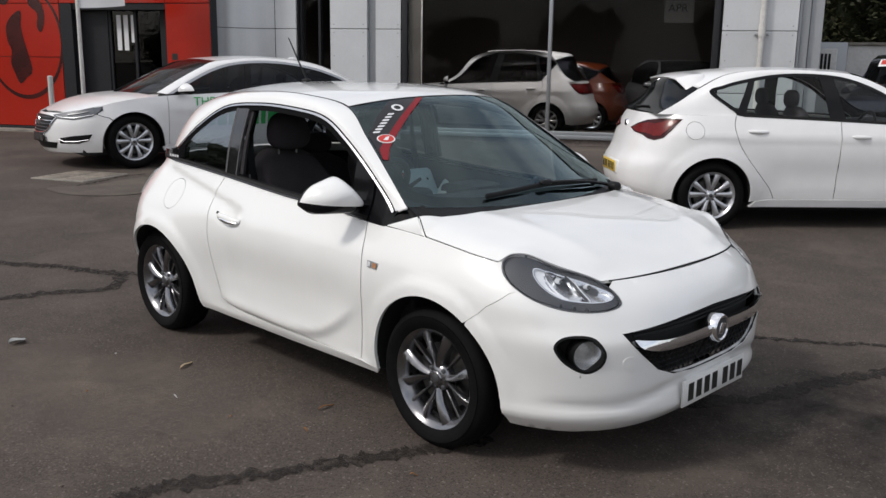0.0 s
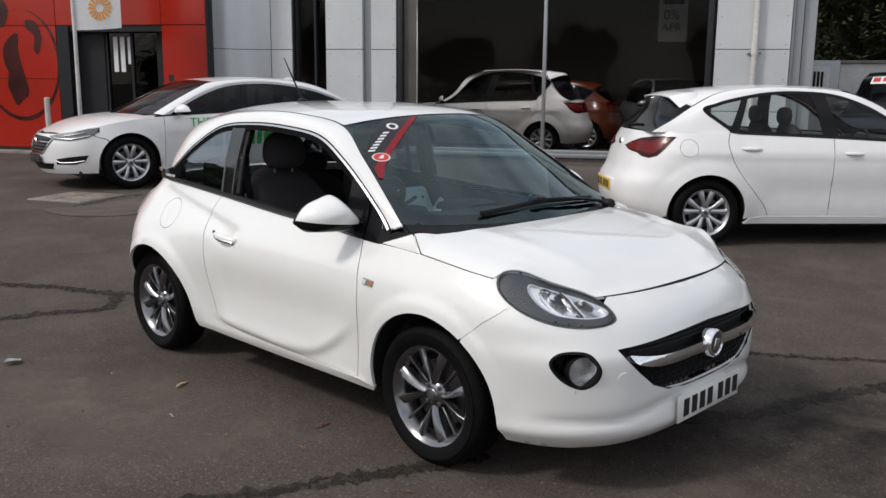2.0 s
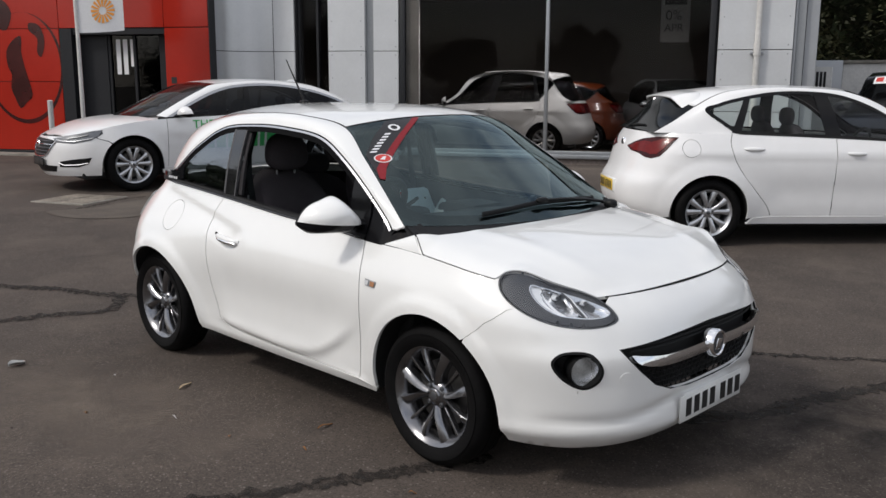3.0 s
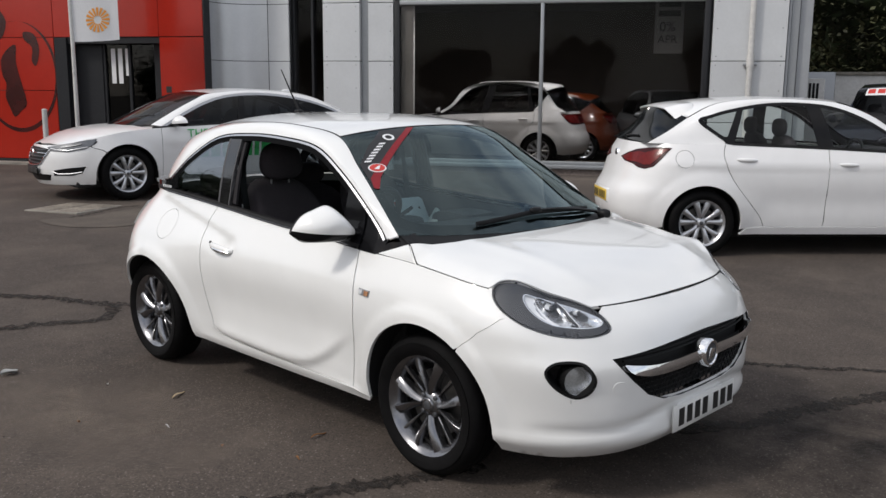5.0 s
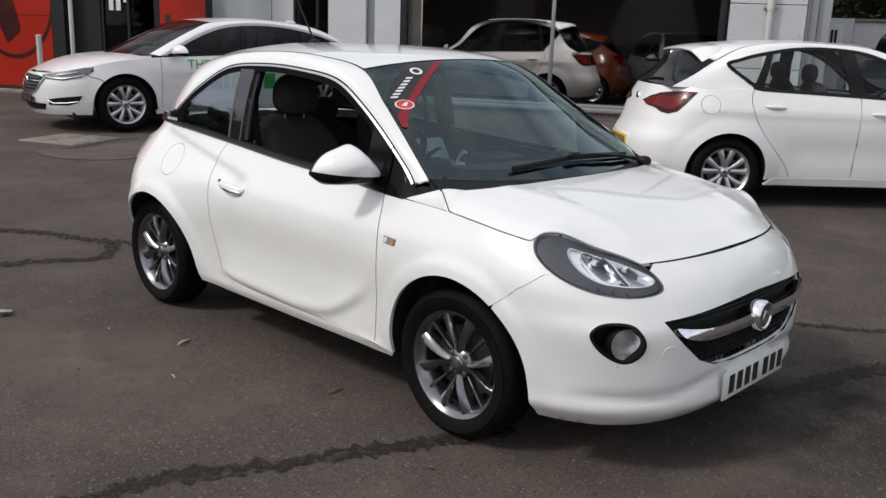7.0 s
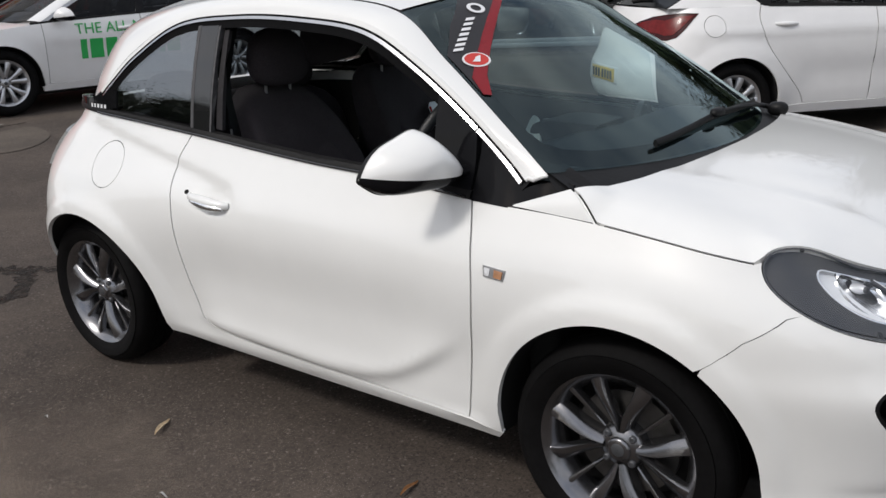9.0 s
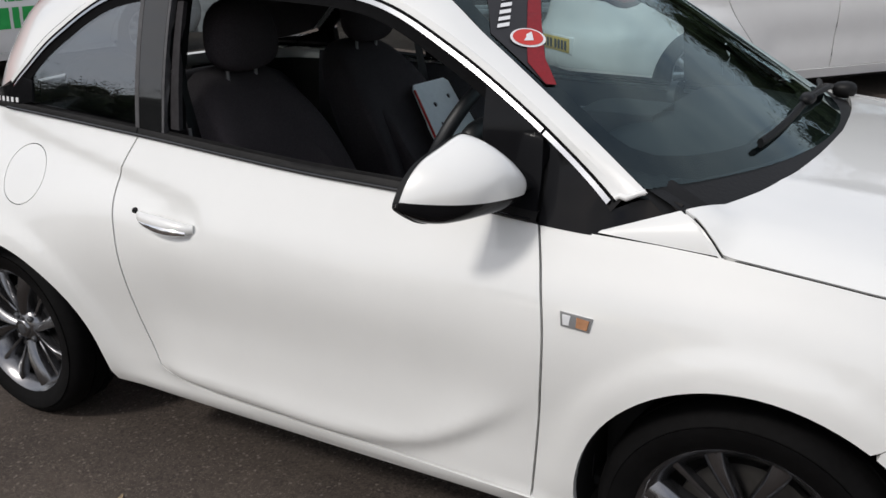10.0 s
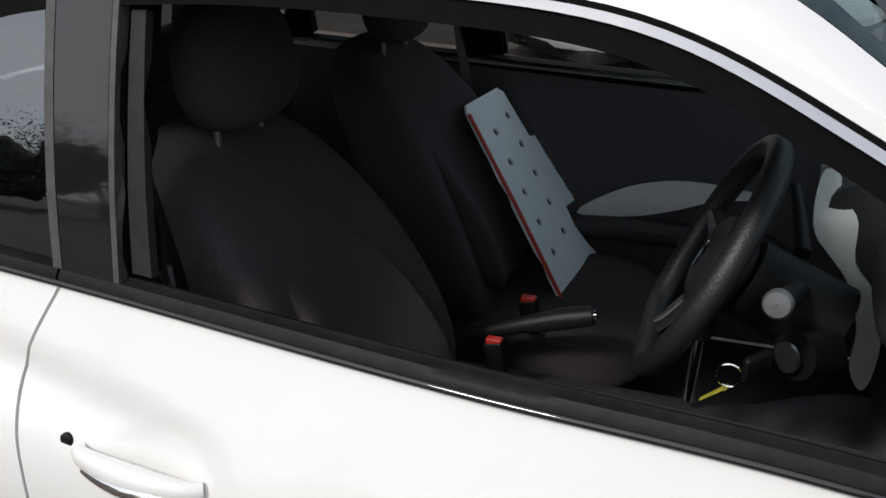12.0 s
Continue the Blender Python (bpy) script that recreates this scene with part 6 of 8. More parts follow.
        for a, b in spec["pillars"]:
            part("window_pillar", sheet([[(a[0], belt(a[0]) + 0.01), (a[1], b), (a[1] - a[2], b), (a[0] - a[3], belt(a[0]) + 0.01)]], lambda x, z: T.side(x, z, s, 0.002), 0.08, 0.01, mid), M_BLACKGLOSS, car)
        door_mirror(car, xf - spec.get("mirror_back", 0.02), s * (S.width(0.95) + 0.02), belt(xf) + 0.06, s, paint, 0.95)
        for hx in spec["handles"]:
            pts = [(hx - 0.10 + 0.2 * k / 10, s * (S.width(belt(hx) - 0.14) - 0.004 + 0.025 * math.sin(math.pi * k / 10) ** 0.6), belt(hx) - 0.135 - 0.006 * k / 10) for k in range(11)]
            part("door_handle", sweep(pts, lambda t: 0.008 + 0.006 * math.sin(math.pi * t), 8, flat=1.4), paint, car)
    # both-sided pieces
    low_front = [(S.q(0.40, 0.25), 0.22), (nose_q, 0.20), (nose_q, spec["nose_z"]), (S.q(0.60, 0.74), spec["nose_z"] + 0.01)] + to([(0.45, 0.712), (0.42, 0.692), (0.30, 0.655)]) + to(arc(0.0, zz, r, 46, -4, 14))
    part("front_bumper", both(sheet([low_front], lambda q, z: S.at(q, z, -1), 0.04, 0.02, (0, 0, 0.5))), paint, car)
    zc, ze = spec["hood_mid"], hz
    def hood(x, y):
        w = max(0.05, abs(S.at(S.q(x, ze(x)), ze(x), 1)[1]))
        k = min(1.0, abs(y) / w)
        return (x, y, zc(x) - (zc(x) - ze(x)) * k**2.6)
    rim = [(x, -abs(S.at(S.q(x, ze(x)), ze(x), 1)[1]) + 0.004) for x in (-0.35, -0.1, 0.15, 0.35, 0.5, 0.62, 0.70, 0.76)] + [(spec["nose_x"], 0.0), (spec["cowl_x"], 0.0), (spec["cowl_x"] - 0.12, -0.45), (-0.42, -0.70)]
    part("bonnet", both(sheet([rim], hood, 0.05, 0.016, (0, 0, 0.3))), paint, car)
    part("cowl", grid(lambda u, v: Vector(T.over(0.05, 2 * u - 1, -0.01)).lerp(Vector(hood(spec["cowl_x"] + 0.03 - 0.20 * (2 * u - 1) ** 2, (2 * u - 1) * 0.70)) - Vector((0, 0, 0.012)), v), 20, 4), M_BLACKPLASTIC, car)
    part("underbody", box(-wb - 0.6, 0.6, -0.70, 0.70, 0.17, 0.27, 0.02), M_DARK, car)
    glazed(car, T, paint, spec["rear_glass"], M_FABRIC, M_GLASSDIM)
    # simple dark cabin
    c = part("cabin_floor", box(-wb - 0.3, -0.3, -0.68, 0.68, 0.27, 0.33, 0.01), M_DARK, car)
    for x, y in ((-1.35, -0.37), (-1.35, 0.37)):
        st = part("seat", blob(squircle(0.27, 0.25, 0.14, 3), (x, y, 0.50), 20, 12), M_FABRIC, car)
        part("backrest", blob(lambda d: squircle(0.09, 0.24, 0.33, 3.2)(d) + Vector((-0.3 * d.z * 0.33, 0, 0)), (x - 0.30, y, 0.84), 20, 14), M_FABRIC, st)
        part("headrest", blob(squircle(0.05, 0.13, 0.09, 2.6), (x - 0.42, y, 1.24), 16, 10), M_FABRIC, st)
    part("rear_bench", blob(squircle(0.12, 0.62, 0.36, 3.2), (-wb + 0.15, 0, 0.72), 24, 14), M_FABRIC, car)
    for y in (-0.35, 0.35):
        part("rear_headrest", blob(squircle(0.05, 0.13, 0.08, 2.6), (-wb + 0.10, y, 1.14), 16, 10), M_FABRIC, car)
    part("dashboard", blob(squircle(0.25, 0.68, 0.22, 3.4), (-0.62, 0, 0.82), 24, 14), M_DASH, car)
    ring = [(-1.0 + 0.05 * math.sin(a), -0.37 + 0.18 * math.cos(a), 0.94 + 0.18 * math.sin(a)) for a in [2 * math.pi * k / 28 for k in range(28)]]
    part("steering_wheel", sweep(ring, 0.016, 8, closed=True), M_LEATHER, car)
    return car


def hatch_spec(paint, length=4.42, high=1.51, half=0.905, wb=2.685):
    tail_x = -(length - 0.93)
    def dent(x, z):
        d = -0.012 * hump((z - 0.90) / 0.03) * step((x + 3.3) / 0.5)
        d += 0.016 * hump((z - 0.52) / 0.14) * step((x + 2.2) / 0.2) * step((-0.45 - x) / 0.2)
        for cx in (0.0, -wb):
            k = math.hypot(x - cx, z - 0.325) - 0.375
            d -= 0.014 * hump(k / 0.05) + 0.012 * step((0.125 - k) / 0.035)
        return d
    k = half / 0.905
    S = Shell(width=cr([(0.15, 0.80 * k), (0.25, 0.845 * k), (0.4, 0.878 * k), (0.6, 0.896 * k), (0.75, 0.900 * k), (0.88, 0.890 * k), (0.98, 0.868 * k), (1.06, 0.835 * k), (1.15, 0.80 * k)]),
              nose=cr([(0.18, 0.84), (0.3, 0.91), (0.5, 0.93), (0.65, 0.90), (0.75, 0.84), (0.85, 0.78), (0.95, 0.76)]),
              tail=cr([(0.2, tail_x + 0.16), (0.35, tail_x + 0.03), (0.5, tail_x), (0.62, tail_x + 0.02), (0.70, tail_x + 0.07), (0.85, tail_x + 0.12), (1.0, tail_x + 0.18), (1.12, tail_x + 0.25)]),
              xf=-0.05, xr=-2.55, nf=2.5, nr=3.0, lf=1.2, lr=1.25, dent=dent)
    h = high - 1.51
    T = Top(S, a=[(-0.52, 1.0), (-0.80, 1.17), (-1.08, 1.315 + h), (-1.38, 1.425 + h), (-1.72, 1.458 + h), (-2.05, 1.447 + h), (-2.36, 1.397 + h), (-2.58, 1.342 + h), (-2.72, 1.27 + h), (-2.44, 1.085)],
            b=[(-0.42, 0.77 * k, 1.02), (-0.72, 0.71 * k, 1.20), (-0.98, 0.64 * k, 1.34 + h), (-1.28, 0.57 * k, 1.455 + h), (-1.65, 0.57 * k, 1.488 + h), (-2.1, 0.565 * k, 1.492 + h), (-2.5, 0.57 * k, 1.445 + h), (tail_x + 0.69, 0.64 * k, 1.31 + h), (tail_x + 0.47, 0.67 * k, 1.20), (tail_x + 0.27, 0.665 * k, 1.09)],
            c=[(-0.16, 1.0), (-0.5, 1.20), (-0.84, 1.37 + h), (-1.16, 1.485 + h), (-1.6, 1.512 + h), (-2.1, 1.512 + h), (-2.65, 1.47 + h), (tail_x + 0.51, 1.40 + h), (tail_x + 0.38, 1.25), (tail_x + 0.235, 1.10)],
            yu=cr([(0.95, 0.875 * k), (1.06, 0.835 * k), (1.15, 0.80 * k), (1.25, 0.755 * k), (1.35, 0.70 * k), (1.42, 0.655 * k), (1.5, 0.6 * k)]), zt=1.1)
    belt = cr([(-3.4, 1.13), (-2.5, 1.09), (-1.6, 1.055), (-0.9, 1.02), (-0.45, 0.99)])
    return dict(shell=S, top=T, wb=wb, paint=paint, belt=belt, arch=0.375, hub=0.325, doors=(-0.50, -1.48, -2.35, -2.3),
                rear_edge=[(-2.07, 0.30), (-2.12, 0.40), (-2.22, 0.52), (-2.37, 0.70), (-2.46, 0.85), (-2.50, 0.99), (-2.48, 1.09)],
                hood_edge=cr([(-0.5, 0.99), (-0.2, 0.965), (0.1, 0.93), (0.35, 0.88), (0.5, 0.84), (0.65, 0.80), (0.8, 0.765)]), hood_mid=cr([(-0.4, 1.02), (-0.1, 1.005), (0.2, 0.975), (0.5, 0.90), (0.7, 0.82), (0.82, 0.765)]),
                nose_z=0.755, nose_x=0.80, cowl_x=-0.12, rim=0.222, pairs=5, alloy=M_ALLOY_L, side_glass=M_GLASSDARK, rear_glass=M_GLASSDARK, surround=M_BLACKGLOSS,
                pillars=[((-1.42, -1.50, 0.14, 0.15), 1.435 + h), ((-2.40, -2.27, 0.06, 0.09), 1.395 + h)], handles=(-1.28, -2.28),
                tail_lamp=[(-2.985, 1.050), (-3.08, 1.054), (-3.17, 1.046), (-3.245, 1.026), (-3.30, 0.985), (-3.335, 0.935), (-3.335, 0.90), (-3.30, 0.882), (-3.27, 0.85), (-3.22, 0.84), (-3.155, 0.866), (-3.09, 0.935), (-3.035, 1.00)], filler=(-2.88, 0.947))


def white_hatch():
    """The white five-door that stands in front of the showroom."""
    f = Vector((math.cos(radians(47)), math.sin(radians(47)), 0))
    l = Vector((-f.y, f.x, 0))
    o = Vector((-1.60, 4.57, 0)) + f * 2.685 + l * 0.79
    o.z = rise(-0.5, 5.5)
    m = Matrix.Translation(o) @ Matrix.Rotation(radians(47), 4, "Z")
    spec = hatch_spec(M_WHITE2, high=1.54)
    spec["side_glass"], spec["rear_glass"] = M_GLASSCLEAR, M_SCREENDARK
    car = parked("parked_hatchback", "white five-door hatchback parked before the showroom", m, spec)
    plate(car, -3.490, 0, 0.535, -1, False)
    part("plate_recess", box(-3.487, -3.40, -0.30, 0.30, 0.465, 0.605, 0.01), M_WHITE2, car)
    # roof spoiler and tailgate details
    def spoiler(u, v):
        w = 2 * u - 1
        k = step((abs(w) - 0.78) / 0.22)
        along, dz = [(0.0, -0.014), (0.05, 0.0), (0.5, 0.006), (0.96, -0.004), (1.0, -0.010), (0.98, -0.022), (0.6, -0.03)][int(round(v * 6))]
        x0, x1 = -2.70 - 0.06 * k, -2.985 + 0.12 * k
        return (x0 + (x1 - x0) * along, w * 0.575 + (0.06 * k if w > 0 else -0.06 * k), 1.498 - 0.050 * along - 0.03 * w * w - 0.13 * k + dz)
    part("roof_spoiler", grid(spoiler, 36, 6), M_WHITE2, car)
    m2 = Matrix.Translation((-3.325, 0, 0.95)) @ Matrix.Rotation(math.pi / 2, 4, "Z")
    part("tail_badge", revolve([(0.001, 0.012), (0.048, 0.012), (0.056, 0.002), (0.056, -0.02)], 28, m=m2), M_CHROME, car)
    part("rear_wiper", sweep([spec["top"].over(8.85, 0.0, 0.012), spec["top"].over(8.75, -0.25, 0.012), spec["top"].over(8.7, -0.5, 0.012)], 0.01, 8), M_BLACKPLASTIC, car)
    part("rear_valance", both(sheet([[(spec["shell"].q(-3.34, 0.25), 0.24), (spec["shell"].xr - spec["shell"].lr, 0.24), (spec["shell"].xr - spec["shell"].lr, 0.33), (spec["shell"].q(-3.40, 0.3), 0.30)]], lambda q, z: spec["shell"].at(q, z, -1, -0.006), 0.05, 0.02, (-2, 0, 0.5))), M_BLACKPLASTIC, car)
    return car


def saloon_spec(paint):
    wb, tail_x = 2.83, -3.97
    def dent(x, z):
        d = 0.014 * hump((z - 0.50) / 0.13) * step((x + 2.4) / 0.2) * step((-0.45 - x) / 0.2)
        d += 0.010 * hump((z - (0.70 + 0.05 * x)) / 0.05) * step((x + 2.4) / 0.3) * step((-0.4 - x) / 0.2)
        for cx in (0.0, -wb):
            d -= 0.014 * hump((math.hypot(x - cx, z - 0.345) - 0.39) / 0.05)
        return d
    S = Shell(width=cr([(0.15, 0.82), (0.25, 0.86), (0.4, 0.90), (0.6, 0.925), (0.75, 0.93), (0.85, 0.918), (0.93, 0.895), (1.0, 0.865), (1.08, 0.82)]),
              nose=cr([(0.18, 0.86), (0.3, 0.93), (0.5, 0.95), (0.62, 0.93), (0.72, 0.87), (0.8, 0.80), (0.9, 0.78)]),
              tail=cr([(0.2, tail_x + 0.15), (0.4, tail_x), (0.7, tail_x + 0.03), (0.95, tail_x + 0.10), (1.05, tail_x + 0.2)]),
              xf=-0.05, xr=-2.9, nf=2.35, nr=2.5, lf=1.25, lr=1.3, dent=dent)
    T = Top(S, a=[(-0.46, 0.95), (-0.79, 1.12), (-1.12, 1.265), (-1.46, 1.36), (-1.87, 1.395), (-2.30, 1.38), (-2.72, 1.31), (-3.0, 1.225), (-3.2, 1.14), (-3.27, 1.06)],
            b=[(-0.36, 0.77, 0.97), (-0.70, 0.71, 1.15), (-1.02, 0.64, 1.30), (-1.28, 0.57, 1.388), (-1.84, 0.56, 1.435), (-2.4, 0.55, 1.42), (-2.8, 0.54, 1.37), (-3.12, 0.54, 1.27), (-3.45, 0.56, 1.13), (-3.68, 0.62, 1.04)],
            c=[(-0.06, 0.95), (-0.44, 1.14), (-0.82, 1.32), (-1.12, 1.412), (-1.74, 1.46), (-2.35, 1.45), (-2.8, 1.405), (-3.16, 1.30), (-3.5, 1.16), (-3.76, 1.05)],
            yu=cr([(0.9, 0.90), (1.0, 0.865), (1.08, 0.82), (1.18, 0.765), (1.28, 0.70), (1.36, 0.645), (1.42, 0.60)]), zt=1.0)
    belt = cr([(-3.5, 1.04), (-2.6, 1.01), (-1.7, 0.985), (-0.9, 0.955), (-0.5, 0.935)])
    return dict(shell=S, top=T, wb=wb, paint=paint, belt=belt, arch=0.39, hub=0.345, doors=(-0.46, -1.60, -2.5, -2.6),
                rear_edge=[(-2.35, 0.30), (-2.38, 0.42), (-2.46, 0.56), (-2.60, 0.75), (-2.66, 0.9), (-2.64, 1.0)],
                hood_edge=cr([(-0.6, 0.945), (-0.2, 0.915), (0.1, 0.876), (0.3, 0.833), (0.45, 0.797), (0.62, 0.752), (0.76, 0.722), (0.85, 0.71)]), hood_mid=cr([(-0.5, 0.98), (-0.2, 0.97), (0.2, 0.935), (0.5, 0.87), (0.7, 0.79), (0.84, 0.715)]),
                nose_z=0.71, nose_x=0.83, cowl_x=-0.03, rim=0.235, pairs=5, alloy=M_ALLOY_L, side_glass=M_GLASSDARK, rear_glass=M_GLASSDARK, surround=M_SATIN,
                pillars=[((-1.56, -1.66, 0.08, 0.10), 1.34), ((-2.56, -2.52, 0.05, 0.06), 1.30)], handles=(-1.38, -2.38), tail_lamp=None, mirror_back=0.15)


def white_saloon():
    """The white saloon with green lettering on its flank."""
    f = Vector((math.cos(radians(SALOON_TURN)), math.sin(radians(SALOON_TURN)), 0))
    l = Vector((-f.y, f.x, 0))
    o = Vector(SALOON_HUB) - l * 0.82
    o.z = rise(-9.0, 2.4)
    m = Matrix.Translation(o) @ Matrix.Rotation(radians(SALOON_TURN), 4, "Z") @ Matrix.Scale(1.045, 4)
    spec = saloon_spec(M_WHITE2)
    S = spec["shell"]
    car = parked("parked_saloon", "white saloon with green flank lettering parked by the showroom", m, spec)
    for s in (-1, 1):
        lamp = [(S.q(x, z), z) for x, z in ((0.36, 0.806), (0.47, 0.786), (0.62, 0.744), (0.78, 0.712), (0.845, 0.69), (0.83, 0.645), (0.68, 0.635), (0.50, 0.675), (0.40, 0.735))]
        h = part("headlamp", sheet([lamp], lambda q, z: S.at(q, z, s, -0.006), 0.03, 0.02, (0, 0, 0.5)), M_LAMPDARK, car, "slim clear headlamp")
        part("lamp_lens", sheet([inset(lamp, 0.012)], lambda q, z: S.at(q, z, s, -0.010), 0.03, 0.004, (0, 0, 0.5)), M_LAMPGREY, h)
        part("light_guide", sweep([S.at(S.q(x, z), z, s, -0.014) for x, z in ((0.47, 0.705), (0.56, 0.685), (0.67, 0.660), (0.78, 0.663), (0.82, 0.68))], 0.004, 6), M_LAMPSILVER, h)
        part("light_guide", sweep([S.at(S.q(x, z), z, s, -0.014) for x, z in ((0.52, 0.74), (0.62, 0.715), (0.72, 0.695))], 0.010, 6), M_LAMPDARK, h)
        ap = [(S.q(x, z), z) for x, z in ((0.50, 0.455), (0.70, 0.43), (0.82, 0.40), (0.82, 0.33), (0.64, 0.335), (0.54, 0.37))]
        a = part("bumper_vent", sheet([ap], lambda q, z: S.at(q, z, s, -0.004), 0.03, 0.02, (0, 0, 0.5)), M_BLACKPLASTIC, car)
        part("vent_blade", sweep([S.at(S.q(x, z), z, s, -0.010) for x, z in ((0.54, 0.385), (0.66, 0.362), (0.78, 0.355), (0.83, 0.385))], 0.006, 6), M_SATIN, a)
    qn = S.xf + S.lf
    gr = [(qn - 0.36, 0.66), (qn - 0.28, 0.55), (qn - 0.18, 0.47), (qn, 0.45), (qn, 0.685), (qn - 0.2, 0.68)]
    g = part("grille", both(sheet([gr], lambda q, z: S.at(q, z, -1, -0.005), 0.03, 0.02, (0, 0, 0.5))), M_BLACKPLASTIC, car, "black barred grille with a bright rim")
    for k in range(5):
        w = (0.30, 0.33, 0.31, 0.27, 0.22)[k]
        part("grille_bar", both(sweep([S.at(qn - w + w * i / 8, 0.655 - 0.042 * k, -1, -0.014) for i in range(9)], 0.006, 6)), M_CHROME if k == 1 else M_LAMPDARK, g)
    part("grille_rim", both(sweep([S.at(q, z, -1, -0.012) for q, z in spline([(qn - 0.36, 0.66), (qn - 0.28, 0.55), (qn - 0.18, 0.47), (qn, 0.45)], 4)], 0.009, 6)), M_CHROME, g)
    part("badge", revolve([(0.001, 0.014), (0.05, 0.012), (0.06, 0.0)], 24, m=Matrix.Translation((0.945, 0, 0.60)) @ Matrix.Rotation(-math.pi / 2, 4, "Z")), M_CHROME, g)
    lowq = [(S.q(0.84, 0.33), 0.34), (S.q(0.855, 0.3), 0.265), (qn, 0.25), (qn, 0.34)]
    part("lower_intake", both(sheet([lowq], lambda q, z: S.at(q, z, -1, -0.004), 0.04, 0.02, (0, 0, 0.5))), M_BLACKPLASTIC, car)
    plate(car, 0.965, 0, 0.385, 1, True, True)
    # lettering on the flank: readable words lettered, the model name as plain bars
    fm = Matrix.Translation((-0.80, S.width(0.80) + 0.004, 0.80)) @ Matrix.Rotation(math.pi, 4, "Z") @ Matrix.Rotation(math.pi / 2 - 0.05, 4, "X")
    words("THE ALL NEW", 0.165, M_GREENINK, fm, car, "flank_lettering", 0.002, "green lettering on the flank")
    for k, w in enumerate((0.07, 0.15, 0.13, 0.07, 0.15, 0.15, 0.07, 0.16)):
        x0 = -0.84 - sum((0.07, 0.15, 0.13, 0.07, 0.15, 0.15, 0.07, 0.16)[:k]) - 0.035 * k
        part("flank_bar", sheet([[(x0, 0.53), (x0 - w, 0.53), (x0 - w, 0.74), (x0, 0.74)]], lambda x, z: S.at(x, z, 1, -0.004), 0.05, 0.003, (-1.4, 0, 0.5)), M_GREENINK, car, "plain green bar in place of a name")
    part("shark_fin", blob(lambda d: Vector((0.09 * d.x, 0.02 * d.y, 0.035 * d.z)), (-2.75, 0, 1.425), 14, 8), M_WHITE2, car)
    return car


SALOON_TURN, SALOON_HUB = 261.0, (-9.0, 2.36, 0.0)


def showroom_cars():
    def put(s, d, turn, paint, label, high, half, lift=0.12):
        spec = hatch_spec(paint, 4.3, high, half, 2.6)
        m = FACE @ Matrix.Translation((s, d, lift)) @ Matrix.Rotation(radians(turn), 4, "Z")
        parked("showroom_car", label, m, spec, "cars inside the showroom")
    p_dark = mat("dark_paint", (0.03, 0.032, 0.036), rough=0.3, coat=0.9, grain=0.05, scale=8)
    p_or = mat("orange_paint", (0.11, 0.022, 0.006), rough=0.3, coat=0.5, grain=0.03, scale=8)
    p_grey = mat("grey_paint", (0.16, 0.165, 0.17), rough=0.3, metal=0.4, coat=0.9, grain=0.03, scale=8)
    put(-3.0, 2.05, 180 - 8, M_WHITE2, "white crossover standing inside the showroom glass", 1.68, 0.90, 0.19)
    put(-2.45, 4.6, 178, p_or, "orange hatchback inside the dim showroom", 1.55, 0.9)
    put(-2.8, 5.2, 170, p_dark, "dark hatchback inside the dim showroom", 1.60, 0.9)
    put(2.45, 2.9, -72, p_grey, "grey hatchback nosing up to the showroom glass", 1.62, 0.9)


def far_car():
    p = mat("navy_paint", (0.012, 0.016, 0.035), rough=0.3, coat=0.9, grain=0.05, scale=8)
    x, y = -2.36, 12.4
    spec = hatch_spec(p, 4.3, 1.70, 0.90, 2.6)
    car = parked("far_car", "dark blue car with a red and white notice in its screen", Matrix.Translation((x, y, rise(x, y))) @ Matrix.Rotation(radians(-75), 4, "Z"), spec)
    part("screen_notice", grid(lambda u, v: spec["top"].over(1.75 + 0.5 * v, -0.75 + 1.1 * u, 0.01), 10, 4), M_INK, car)
    for k in range(4):
        part("notice_bar", grid(lambda u, v: spec["top"].over(1.84 + 0.3 * v, -0.70 + 0.24 * k + 0.18 * u, 0.014), 4, 3), M_RED, car)


# ---------------------------------------------------------------- the yard
def build_ground():
    ks = [-300, -150, -80, -45, -30] + [-24 + 0.8 * k for k in range(61)] + [30, 45, 80, 150, 300]
    bm = bmesh.new()
    rows = [[bm.verts.new((x - 3, y + 4, rise(x - 3, y + 4))) for y in ks] for x in ks]
    for a, b in zip(rows, rows[1:]):
        for j in range(len(ks) - 1):
            bm.faces.new((a[j], b[j], b[j + 1], a[j + 1]))
    g = part("ground", bm, M_ASPHALT)
    return tagged(g, "worn grey-brown asphalt yard with tarred cracks", "ground", kind="structure")


M_TAR = seam_mat()
M_PATCH = mat("patch_asphalt", (0.080, 0.064, 0.051), rough=0.9, grain=0.3, scale=70, stain=0.25, stain_scale=3, bump=0.5)
M_CONCRETE = mat("pale_concrete", (0.24, 0.22, 0.19), rough=0.9, grain=0.2, scale=60, stain=0.25, stain_scale=4, bump=0.4)
M_IRON = mat("cover_iron", (0.23, 0.20, 0.165), rough=0.7, metal=0.3, grain=0.3, scale=50, stain=0.3, stain_scale=5, bump=0.4)


